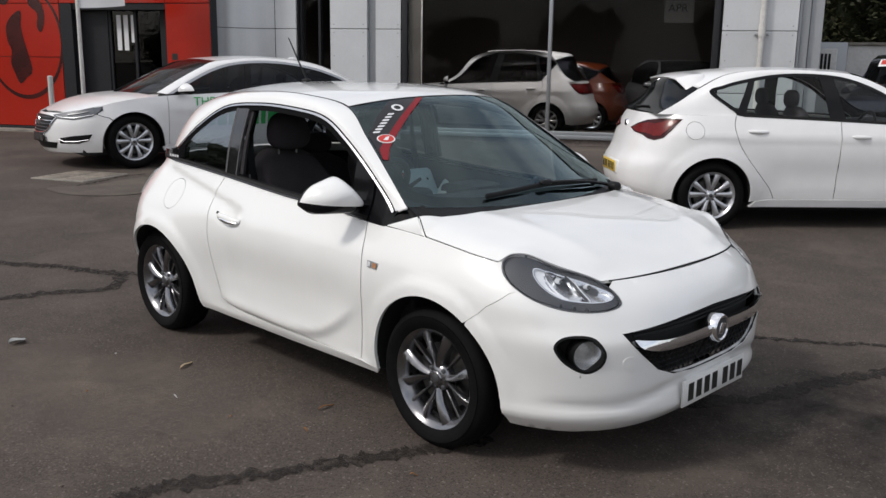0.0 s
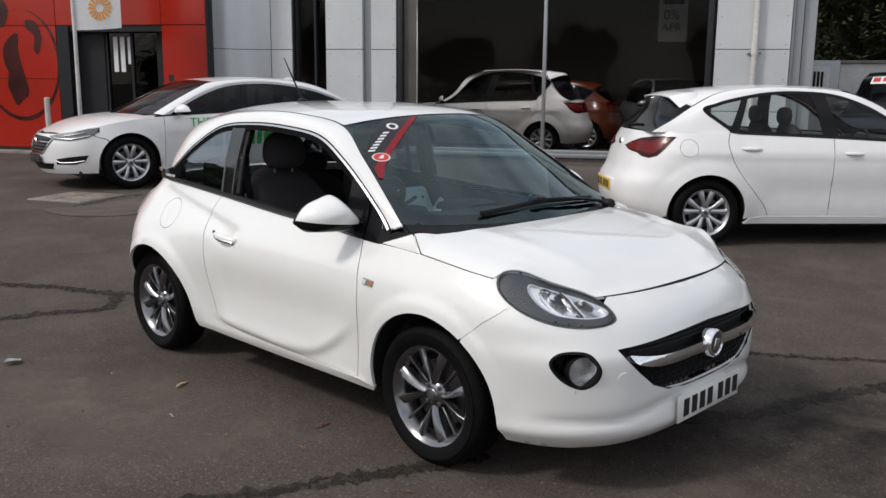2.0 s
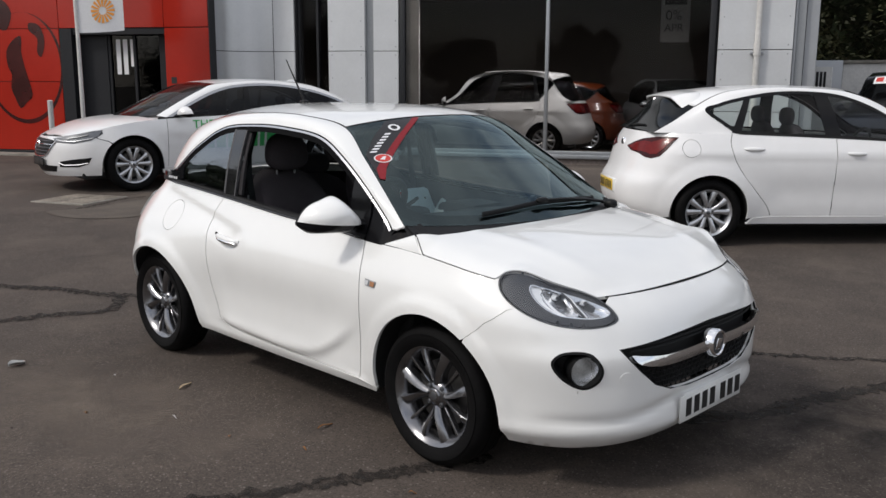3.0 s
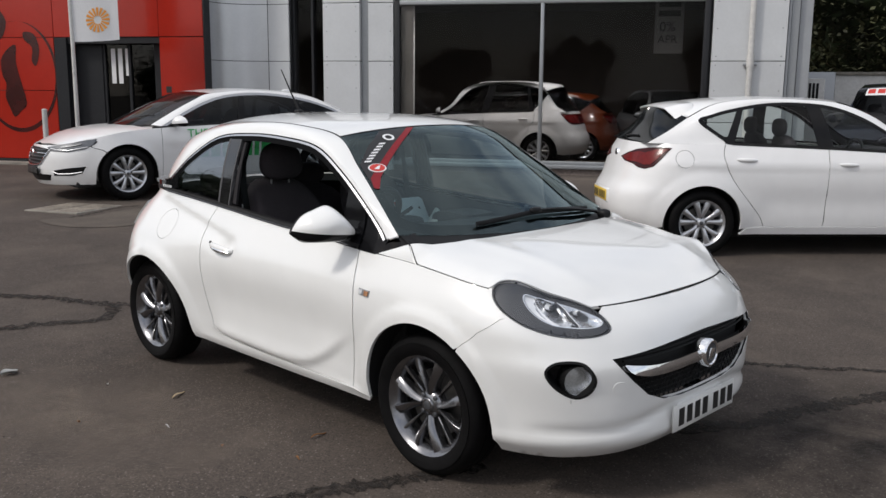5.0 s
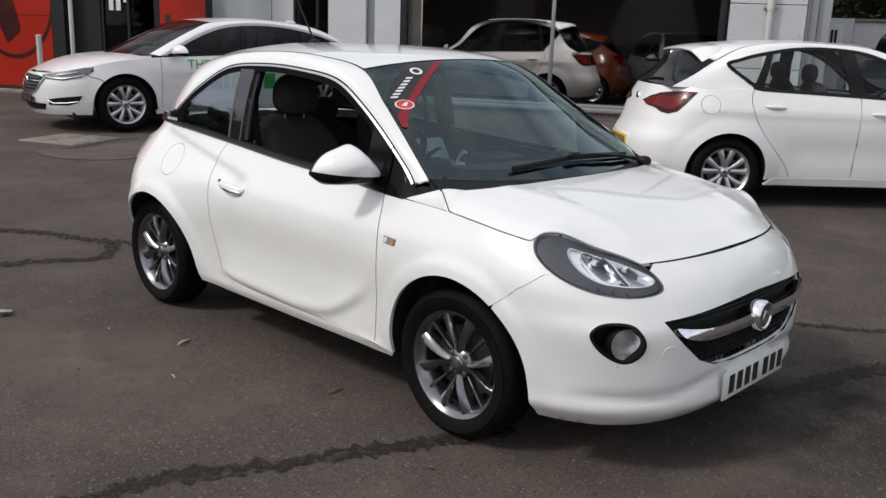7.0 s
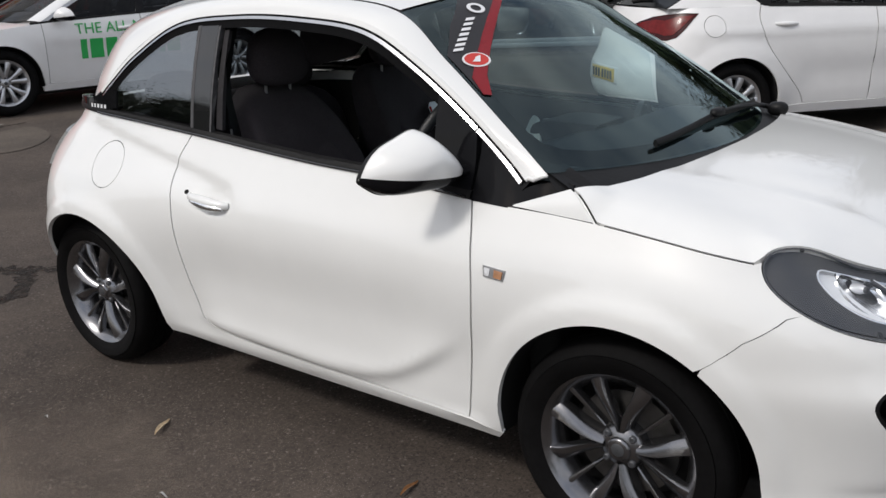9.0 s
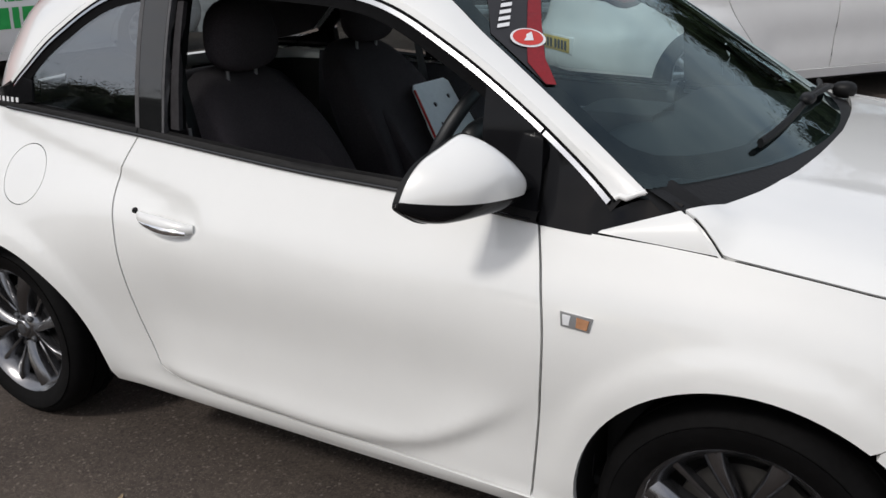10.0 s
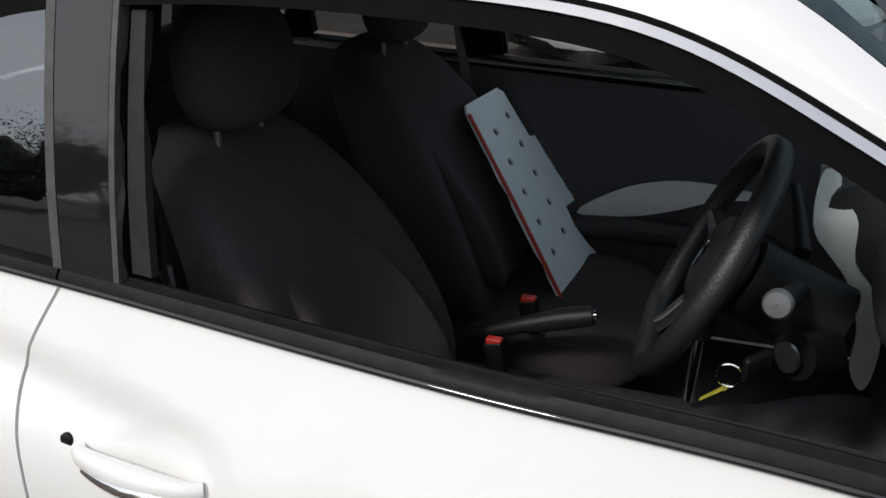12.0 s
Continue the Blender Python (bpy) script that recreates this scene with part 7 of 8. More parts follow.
def crack(points, width, seed):
    """An uneven seam of dark tar that lies in the asphalt."""
    rng = random.Random(seed)
    pts = spline(points, 14)
    bm = bmesh.new()
    prev = None
    for i, p in enumerate(pts):
        a, b = pts[max(0, i - 1)], pts[min(len(pts) - 1, i + 1)]
        d = Vector((b[0] - a[0], b[1] - a[1], 0)).normalized()
        n = Vector((-d.y, d.x, 0))
        w = width * (0.75 + 0.9 * rng.random())
        j = n * rng.uniform(-0.018, 0.018)
        z = rise(p[0], p[1]) + 0.004
        c = Vector((p[0], p[1], z)) + j
        cur = (bm.verts.new(c - n * w), bm.verts.new(c + Vector((0, 0, 0.002))), bm.verts.new(c + n * w * (0.6 + 0.6 * rng.random())))
        if prev:
            bm.faces.new((prev[0], cur[0], cur[1], prev[1]))
            bm.faces.new((prev[1], cur[1], cur[2], prev[2]))
        prev = cur
    return tagged(part("tar_seam", bm, M_TAR), "dark uneven tarred crack in the asphalt", "crack", "tarred cracks", "structure")


def yard_details():
    crack([(-0.55, -2.3), (-0.463, -1.93), (-0.427, -1.765), (-0.259, -1.439), (-0.152, -1.181), (-0.042, -0.968), (0.01, -0.83), (0.12, -0.55)], 0.042, 1)
    crack([(-6.2, -1.9), (-4.651, -0.924), (-4.268, -0.644), (-3.834, -0.441), (-3.674, -0.318), (-3.2, 0.1), (-2.6, 0.7)], 0.05, 2)
    crack([(-4.4, -2.3), (-3.672, -1.267), (-3.587, -1.001), (-3.404, -0.642), (-3.697, -0.396)], 0.045, 3)
    crack([(-0.2, 1.45), (0.288, 1.724), (0.524, 1.862), (0.878, 2.13), (1.6, 2.6)], 0.03, 4)
    crack([(0.2, 0.1), (0.716, 0.717), (0.793, 0.998), (0.907, 1.295), (1.05, 1.608), (1.5, 2.2)], 0.05, 5)
    # broad worn and darker areas
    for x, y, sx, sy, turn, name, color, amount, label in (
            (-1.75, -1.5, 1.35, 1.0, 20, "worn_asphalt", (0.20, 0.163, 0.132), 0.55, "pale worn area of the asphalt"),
            (1.2, 0.95, 1.5, 1.2, 50, "darker_asphalt", (0.014, 0.012, 0.011), 0.85, "dark area of the asphalt")):
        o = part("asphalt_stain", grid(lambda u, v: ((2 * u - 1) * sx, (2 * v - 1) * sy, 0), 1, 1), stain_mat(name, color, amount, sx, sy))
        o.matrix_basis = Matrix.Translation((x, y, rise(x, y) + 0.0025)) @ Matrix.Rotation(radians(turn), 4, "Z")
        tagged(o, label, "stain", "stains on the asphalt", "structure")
    # service cover in a concrete frame, with a worn patch before it
    m = Matrix.Translation((-8.70, 1.49, rise(-8.7, 1.49))) @ Matrix.Rotation(radians(25), 4, "Z")
    c = thing("service_cover", "pale rectangular service cover set in the asphalt", "manhole cover", m)
    part("cover_frame", box(-0.41, 0.41, -0.42, 0.42, -0.05, 0.008, 0.004), M_CONCRETE, c)
    for x in (-0.19, 0.19):
        part("cover_lid", box(x - 0.18, x + 0.18, -0.37, 0.37, -0.04, 0.014, 0.004), M_IRON, c)
        for k in range(6):
            part("lid_rib", box(x - 0.15, x + 0.15, -0.31 + 0.115 * k, -0.28 + 0.115 * k, 0.012, 0.019, 0.002), M_IRON, c)
    bm = sheet([spline([(-8.0, 0.78), (-7.9, 1.3), (-8.1, 2.05), (-7.4, 1.92), (-6.95, 1.37), (-7.3, 0.83)], 5, closed=True)], lambda x, y: (x, y, rise(x, y) + 0.006), 0.15, 0.0, (-8.4, 1.7, -5))
    tagged(part("asphalt_patch", bm, M_PATCH), "worn lighter patch of asphalt beside the cover", "patch", kind="structure")
    crack([(-7.80, 0.90), (-7.99, 1.19), (-8.13, 1.50), (-8.34, 1.90), (-8.34, 2.20)], 0.022, 6)
    crack([(-7.78, 0.92), (-7.44, 0.98), (-7.21, 1.12), (-7.30, 1.37)], 0.016, 7)
    # litter
    m_leaf = mat("dry_leaf", (0.48, 0.38, 0.25), rough=0.8, grain=0.3, scale=60)
    m_leaf2 = mat("brown_leaf", (0.24, 0.11, 0.04), rough=0.8, grain=0.3, scale=60)
    m_pale = mat("pale_litter", (0.38, 0.38, 0.37), rough=0.8, grain=0.2, scale=30)
    def leaf(x, y, turn, long, wide, mt, label):
        def fn(u, v):
            w = wide * math.sin(math.pi * min(0.97, 0.03 + 0.94 * u)) ** 0.8
            return (long * (u - 0.5), w * (v - 0.5), 0.004 + 0.5 * wide * abs(v - 0.5) + 0.006 * math.sin(5 * u))
        o = part("fallen_leaf", grid(fn, 8, 2), mt)
        o.matrix_basis = Matrix.Translation((x, y, rise(x, y) + 0.003)) @ Matrix.Rotation(radians(turn), 4, "Z")
        tagged(o, label, "leaf", "litter on the asphalt")
    leaf(-1.62, -1.04, 120, 0.125, 0.02, m_leaf, "narrow dry pale leaf lying on the asphalt")
    leaf(-0.645, -0.86, 96, 0.10, 0.016, m_leaf2, "narrow brown leaf lying on the asphalt")
    leaf(-2.62, -1.54, 100, 0.10, 0.07, m_pale, "flat pale scrap lying on the asphalt")
    leaf(1.15, 1.75, 70, 0.12, 0.012, m_pale, "thin pale straw lying on the asphalt")
    rng = random.Random(5)
    for k in range(16):
        x, y = rng.uniform(-2.6, 0.2), rng.uniform(-2.4, -0.85)
        leaf(x, y, rng.uniform(0, 180), rng.uniform(0.015, 0.035), rng.uniform(0.008, 0.015), [m_leaf2, M_TAR, m_pale][k % 3], "tiny dry leaf fragment lying on the asphalt")


# ---------------------------------------------------------------- the showroom
FACE = Matrix.Translation((-7.2, 9.9, 0)) @ Matrix.Rotation(radians(31), 4, "Z")
M_CLAD = mat("pale_cladding", (0.56, 0.57, 0.58), rough=0.42, metal=0.15, grain=0.02, scale=20, stain=0.05, stain_scale=1.5, vary=0.03)
M_CLADSHEEN = mat("satin_cladding", (0.50, 0.51, 0.53), rough=0.32, metal=0.85, grain=0.02, scale=20, stain=0.05, stain_scale=1.5)
M_CLADGREY = mat("grey_cladding", (0.34, 0.35, 0.365), rough=0.38, metal=0.3, grain=0.02, scale=20, stain=0.05, stain_scale=1.5)
M_REDPANEL = mat("red_panel", (0.36, 0.018, 0.008), rough=0.25, coat=0.15, spec=0.35, grain=0.03, scale=10, stain=0.06, stain_scale=1.2, vary=0.04)
M_REDDARK = mat("dark_red_print", (0.045, 0.006, 0.005), rough=0.25, coat=0.15, grain=0.1, scale=6, stain=0.3, stain_scale=2)
M_CHARCOAL = mat("charcoal_frame", (0.016, 0.0165, 0.019), rough=0.5, spec=0.3, grain=0.1, scale=20)
M_FRAME = mat("grey_frame", (0.30, 0.31, 0.32), rough=0.35, metal=0.5, grain=0.05, scale=30)
M_BRICK = mat("plinth", (0.16, 0.13, 0.115), rough=0.85, grain=0.2, scale=25, stain=0.2, stain_scale=3, bump=0.4)
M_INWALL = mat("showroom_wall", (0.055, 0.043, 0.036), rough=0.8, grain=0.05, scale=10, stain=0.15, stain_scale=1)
M_INFLOOR = mat("showroom_floor", (0.10, 0.10, 0.105), rough=0.25, grain=0.05, scale=12, stain=0.1)
M_WALLWHITE = mat("white_render", (0.55, 0.54, 0.52), rough=0.85, grain=0.08, scale=20, stain=0.15, stain_scale=1.5, bump=0.2)


def flat_slab(name, s0, s1, z0, z1, d0, d1, material, parent, label="", bevel=0.004):
    """A piece of the front: s along it, z up, d outwards from its plane."""
    o = part(name, box(s0, s1, -d1, -d0, z0, z1, bevel, 1), material, parent, label, smooth=False)
    return o


def showroom():
    slab = flat_slab
    w = thing("wall_showroom", "showroom front of pale metal cladding, red panels and tall glazing", "facade", FACE, kind="structure")
    # solid wall behind the cladding, left open at the glazing
    for s0, s1, z0, z1 in ((-22, -10.2, -0.3, 6.0), (-10.2, -8.1, 2.62, 6.0), (-10.4, -7.9, -0.3, 2.7), (-8.1, -5.28, -0.3, 6.0), (-5.28, -4.61, 3.6, 6.0), (-4.61, -3.14, -0.3, 6.0), (-3.14, 2.44, 3.3, 6.0), (-3.14, 2.44, -0.3, 0.28), (2.44, 3.95, -0.3, 6.0)):
        slab("wall_block", s0, s1, z0, z1, -0.40, -0.03, M_CHARCOAL, w, bevel=0)
    # pale cladding panels with open joints
    def panels(cols, rows, material, d=0.0, name="cladding_panel"):
        for s0, s1 in cols:
            for z0, z1 in rows:
                slab(name, s0 + 0.006, s1 - 0.006, z0 + 0.006, z1 - 0.006, -0.03, d, material, w)
    rows = [(0.1, 1.15), (1.15, 2.2), (2.2, 3.27), (3.27, 4.4), (4.4, 5.6)]
    panels([(-4.58, -3.84)], rows, M_CLAD, 0.12)
    panels([(-3.70, -3.20)], rows, M_CLAD, 0.06)
    panels([(2.52, 3.74)], rows, M_CLAD, 0.14)
    panels([(-5.74, -5.30)], rows, M_CLAD, 0.02)
    slab("edge_post", -3.84, -3.70, 0.05, 5.6, -0.03, 0.02, M_FRAME, w)
    panels([(-3.14, -0.42), (-0.42, 2.44)], [(3.36, 4.5), (4.5, 5.6)], M_CLAD, 0.05)
    slab("corner_post", 3.80, 3.93, 0.0, 5.7, -0.3, 0.04, M_FRAME, w)
    slab("corner_return", 3.93, 4.15, 0.0, 5.7, -9.0, -0.04, M_CLADGREY, w)
    slab("corner_return", 3.75, 3.79, 0.0, 5.7, -0.3, 0.09, M_CLADGREY, w)
    screw = None
    for s in (-4.5, -3.92, -3.26, 2.6, 3.66):
        for z in (1.22, 1.7, 2.13, 2.28, 2.75, 3.2):
            d = {-4.5: 0.12, -3.92: 0.12, -3.26: 0.06}.get(s, 0.14)
            m = Matrix.Translation((s, -d - 0.001, z))
            if screw is None:
                screw = part("cladding_screw", revolve([(0.0005, -0.004), (0.009, -0.003), (0.012, 0.0)], 10), M_FRAME, w)
                screw.matrix_basis = m
            else:
                again(screw, "cladding_screw", m, w)
    # the red front is set nearly a metre forward of the cladding, scaled to fit the camera's view
    def fore(p):
        return p + (1.51 - p) * 0.0552
    def slab(name, s0, s1, z0, z1, d0, d1, material, parent, label="", bevel=0.004):
        return flat_slab(name, fore(s0), fore(s1), z0, z1, d0 + 0.9, d1 + 0.9, material, parent, label, bevel)
    flat_slab("portal_return", fore(-7.11), fore(-7.10) + 0.02, -0.1, 5.6, -0.03, 0.92, M_CHARCOAL, w)
    flat_slab("portal_core", -22, fore(-10.2), -0.3, 5.6, -0.03, 0.865, M_CHARCOAL, w, "", 0)
    flat_slab("portal_core", fore(-8.1), fore(-7.12), -0.3, 5.6, -0.03, 0.865, M_CHARCOAL, w, "", 0)
    flat_slab("portal_core", fore(-10.2), fore(-8.1), 2.6, 5.6, -0.03, 0.865, M_CHARCOAL, w, "", 0)
    # cladding curved from the red front into the wall, shaped to imitate shading there
    s0 = fore(-7.10) + 0.02
    for z0, z1 in rows:
        def cove(u, v):
            th = math.pi / 2 * min(1.0, 1.06 * u)
            return (-5.745 - (-5.745 - s0) * math.cos(th), -0.70 + 0.68 * math.sin(th), z0 + 0.006 + (z1 - z0 - 0.012) * v)
        part("cladding_panel", grid(cove, 24, 1), M_CLADSHEEN, w)
    # red panels
    for s0, s1 in ((-22, -19.5), (-19.5, -17), (-17, -14.6), (-14.6, -12.5), (-12.5, -10.5)):
        for z0, z1 in ((0.25, 1.6), (1.6, 2.62), (2.62, 3.7), (3.7, 4.9)):
            slab("red_panel", s0 + 0.006, s1 - 0.006, z0 + 0.006, z1 - 0.006, -0.03, 0.0, M_REDPANEL, w)
    for s0, s1 in ((-10.5, -9.35), (-9.35, -8.1), (-8.1, -7.12)):
        for z0, z1 in ((2.62, 3.7), (3.7, 4.9)):
            slab("red_panel", s0 + 0.006, s1 - 0.006, z0 + 0.006, z1 - 0.006, -0.03, 0.0, M_REDPANEL, w)
    slab("red_panel", -8.09, -7.12, 0.25, 2.61, -0.03, 0.0, M_REDPANEL, w)
    slab("red_plinth", -22, -10.5, -0.05, 0.24, -0.03, 0.03, M_CHARCOAL, w)
    slab("kerb", -22, -6.9, -0.05, 0.20, 0.04, 0.35, M_CONCRETE, w)
    slab("dark_pier", -10.48, -10.2, 0.0, 2.61, -0.03, 0.02, M_CHARCOAL, w)
    # large dark print of a round emblem on the red panels
    part("printed_emblem", grid(lambda u, v: (fore(-11.4) + (0.84 + 0.06 * v) * math.cos(2 * math.pi * u), -0.904, 1.90 + (1.04 + (0.04 + 0.05 * math.sin(2 * math.pi * u + 2.6)) * v) * math.sin(2 * math.pi * u)), 56, 2, close_u=True), M_REDDARK, w)
    for body in ([(-11.79, 2.21), (-11.62, 2.42), (-11.41, 2.5), (-11.43, 2.2), (-11.37, 1.9), (-11.23, 1.38), (-11.38, 1.22), (-11.55, 1.1), (-11.66, 1.3), (-11.74, 1.5), (-11.70, 1.75), (-11.78, 1.92)],
                 [(-11.2, 2.75), (-10.95, 2.7), (-10.85, 2.4), (-10.95, 2.1), (-11.05, 2.2), (-11.02, 2.45), (-11.2, 2.6)],
                 [(-12.0, 2.72), (-11.75, 2.62), (-11.6, 2.95), (-11.8, 3.2), (-12.05, 3.05)]):
        part("printed_emblem", sheet([spline(body, 3, closed=True)], lambda s, z: (fore(s), -0.905, z - 0.02), 0.3, 0.0, (-12, 5, 1)), M_REDDARK, w)
    # entrance with dark glass doors
    slab("door_head", -10.2, -8.1, 2.5, 2.62, -0.35, -0.02, M_CHARCOAL, w)
    for s0, s1 in ((-10.2, -9.55), (-8.35, -8.1)):
        slab("door_jamb", s0, s1, 0.05, 2.5, -0.32, -0.22, M_CHARCOAL, w)
    part("door_entrance", box(fore(-9.55), fore(-8.35), -0.62, -0.61, 0.1, 2.5), M_GLASSDARK, w)
    for s in (-9.55, -8.97, -8.37):
        slab("door_stile", s, s + 0.06, 0.05, 2.5, -0.31, -0.24, M_CHARCOAL, w)
    for s, z0, z1 in ((-9.38, 1.75, 2.42), (-9.22, 1.75, 2.42), (-9.05, 1.9, 2.42)):
        slab("notice", s, s + 0.10, z0, z1, -0.275, -0.272, M_INK, w, "pale paper notice on the door", 0)
    slab("notice_mark", -7.98, -7.86, 1.58, 1.70, 0.0, 0.003, M_BLACKINK, w, "", 0)
    slab = flat_slab
    # narrow dark window
    part("slit_window", box(-5.24, -4.65, 0.20, 0.21, 0.1, 3.6), M_SHOWGLASS, w)
    for s in (-5.28, -4.90, -4.66):
        slab("slit_frame", s, s + 0.05, 0.05, 3.6, -0.26, -0.10, M_CHARCOAL, w)
    # big window: sill, frame, mullion, two panes
    win = thing("window_1", "tall showroom window of two large panes in a grey frame", "window", FACE, kind="structure")
    part("window_sill", box(-3.2, 2.5, -0.16, 0.05, 0.27, 0.34, 0.006), M_FRAME, win)
    part("window_plinth", box(-3.2, 2.5, -0.10, 0.05, 0.0, 0.265, 0.006), M_BRICK, win)
    for s0, s1, z0, z1 in ((-3.18, -3.08, 0.34, 3.3), (2.38, 2.48, 0.34, 3.3), (-3.08, 2.38, 3.22, 3.3), (-3.08, 2.38, 0.34, 0.40)):
        part("window_frame", box(s0, s1, -0.07, 0.07, z0, z1, 0.006), M_CHARCOAL if s1 - s0 < 0.2 else M_FRAME, win)
    part("window_mullion", box(-0.45, -0.39, -0.08, 0.06, 0.40, 3.22, 0.006), M_FRAME, win)
    part("window_reveal", box(-3.08, -2.83, 0.012, 0.10, 0.34, 3.22, 0.004), M_WALLWHITE, win)
    for s0, s1 in ((-3.08, -0.45), (-0.39, 2.38)):
        part("pane", box(s0, s1, -0.004, 0.004, 0.40, 3.22), M_SHOWGLASS, win)
    # drainpipe
    dp = thing("drainpipe", "white round drainpipe clipped to the cladding", "drainpipe", FACE)
    part("pipe", sweep([(3.16, -0.22, 0.1), (3.16, -0.22, 5.5)], 0.05, 16, up=(0, 1, 0)), M_WALLWHITE, dp)
    part("pipe_socket", sweep([(3.16, -0.22, 2.10), (3.16, -0.22, 2.30)], 0.062, 16, up=(0, 1, 0)), M_WALLWHITE, dp)
    part("pipe_clip", box(3.05, 3.27, -0.20, -0.14, 2.12, 2.16, 0.004), M_FRAME, dp)
    # inside the showroom
    rm = thing("showroom_interior", "dim brown showroom walls, dark floor and ceiling", "interior", FACE, kind="structure")
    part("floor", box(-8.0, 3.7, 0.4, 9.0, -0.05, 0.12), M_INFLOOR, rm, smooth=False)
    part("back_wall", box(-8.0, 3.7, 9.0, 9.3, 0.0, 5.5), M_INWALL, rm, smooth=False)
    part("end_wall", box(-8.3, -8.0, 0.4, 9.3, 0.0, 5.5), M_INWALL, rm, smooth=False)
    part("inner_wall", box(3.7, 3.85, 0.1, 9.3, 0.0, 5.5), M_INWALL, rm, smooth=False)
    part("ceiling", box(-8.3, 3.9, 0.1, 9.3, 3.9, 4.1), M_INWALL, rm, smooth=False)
    roof = thing("roof_showroom", "flat showroom roof behind the cladding", "roof", FACE, kind="structure")
    part("roof_deck", box(-22, 4.06, 0.0, 10.0, 5.7, 5.9), M_CHARCOAL, roof, smooth=False)
    part("end_wall_far", box(-22.3, -22, 0, 10, -0.3, 5.7), M_CLADGREY, roof, smooth=False)
    part("rear_wall", box(-22, 4.06, 9.7, 10.0, -0.3, 5.7), M_CLADGREY, roof, smooth=False)
    m_spot = mat("ceiling_spot", (1.0, 0.93, 0.8), emit=14.0)
    spot = None
    for s, y in ((-2.2, 2.2), (-1.2, 3.6), (0.4, 2.4), (1.6, 3.4), (-2.6, 5.0), (0.9, 5.4)):
        c = thing("ceiling_spotlight", "small round lit spotlight in the showroom ceiling", "spotlight", FACE @ Matrix.Translation((s, y, 3.89)), "showroom spotlights")
        part("spot_ring", revolve([(0.05, -0.002), (0.07, -0.012), (0.075, 0.0)], 16, axis="z"), M_FRAME, c)
        part("spot_lamp", revolve([(0.001, -0.004), (0.05, -0.004)], 14, axis="z"), m_spot, c)
    # added area fills without fittings, to brighten the cars behind the glass
    for s, y in ((-1.9, 0.85), (0.9, 0.85), (-0.8, 3.0)):
        lamp = new("showroom_lamp", bpy.data.lights.new("showroom_lamp", "AREA"))
        lamp.data.energy, lamp.data.size, lamp.data.color = 95.0, 0.5, (0.97, 0.97, 1.0)
        lamp.matrix_basis = FACE @ Matrix.Translation((s, y, 3.85))
    # hanging poster behind the glass
    p = thing("poster", "pale hanging finance poster behind the showroom glass", "poster", FACE @ Matrix.Translation((1.80, 0.35, 2.8)))
    part("poster_sheet", box(-0.25, 0.25, -0.004, 0.004, -0.45, 1.0, 0.002, 1), mat("poster_grey", (0.17, 0.17, 0.17), rough=0.6, grain=0.03), p, smooth=False)
    face = Matrix.Rotation(math.pi / 2, 4, "X")
    words("0%", 0.24, M_BLACKINK, Matrix.Translation((-0.17, -0.008, -0.06)) @ face, p)
    words("APR", 0.19, M_BLACKINK, Matrix.Translation((-0.19, -0.008, -0.26)) @ face, p)
    for k in range(4):
        part("text_bar", box(-0.19, 0.19, -0.008, -0.004, 0.2 + 0.16 * k, 0.3 + 0.16 * k), M_BLACKINK, p, smooth=False)


def flag_and_posts():
    x, y = -13.4, 3.66
    f = thing("flagpole", "white banner flag with an orange sunburst on a pale pole", "flag", Matrix.Translation((x, y, rise(x, y))))
    part("pole", sweep([(0, 0, 0), (0.0, 0.0, 2.2), (-0.02, -0.02, 4.6)], lambda t: 0.04 - 0.012 * t, 12, up=(0, 1, 0)), M_WALLWHITE, f)
    m_flag = mat("flag_cloth", (0.62, 0.62, 0.63), rough=0.85, grain=0.05, scale=60, bump=0.2)
    d = Vector((0.70, 0.714, 0)).normalized()
    n = Vector((0.714, -0.70, 0))
    def cloth(u, v, off=0.0):
        p = d * (0.02 + 0.80 * u) + n * (0.035 * math.sin(5 * u + 1.3 * v) * u + off)
        return (p.x, p.y, 2.30 + 0.05 * u * u + 2.0 * v)
    part("flag_cloth", grid(cloth, 16, 20), m_flag, f)
    m_or = mat("flag_orange", (0.75, 0.30, 0.04), rough=0.8, grain=0.05)
    for k in range(16):
        a = 2 * math.pi * k / 16
        def ray(u, v):
            r = 0.07 + 0.145 * u
            w = (0.012 + 0.018 * u) * (v - 0.5)
            cu, cv = 0.56 + (r * math.cos(a) - w * math.sin(a) * 1.6) / 0.85, 0.185 + (r * math.sin(a) + w * math.cos(a) * 1.6) / 2.0
            q = cloth(cu, cv, 0.008)
            return q
        part("sunburst_ray", grid(ray, 4, 2), m_or, f)
    part("flag_patch", grid(lambda u, v: cloth(0.42 + 0.2 * u, 0.43 + 0.03 * v, 0.008), 4, 2), mat("flag_blue", (0.03, 0.06, 0.25), rough=0.8, grain=0.1), f)
    x, y = -13.29, 3.04
    b = thing("bollard", "slim pale metal post beside the parked saloon", "bollard", Matrix.Translation((x, y, rise(x, y))))
    part("post", sweep([(0, 0, 0), (0, 0, 1.11)], 0.044, 16, up=(0, 1, 0)), M_WALLWHITE, b)
    part("post_cap", blob(squircle(0.046, 0.046, 0.02, 2.4), (0, 0, 1.11), 16, 8), M_WALLWHITE, b)


# ---------------------------------------------------------------- trees
M_BARK = mat("bark", (0.09, 0.065, 0.045), rough=0.95, grain=0.4, scale=14, bump=0.8)
M_LEAF = mat("leaf_green", (0.042, 0.044, 0.016), rough=0.7, grain=0.5, scale=0.8, stain=0.4, stain_scale=0.3)

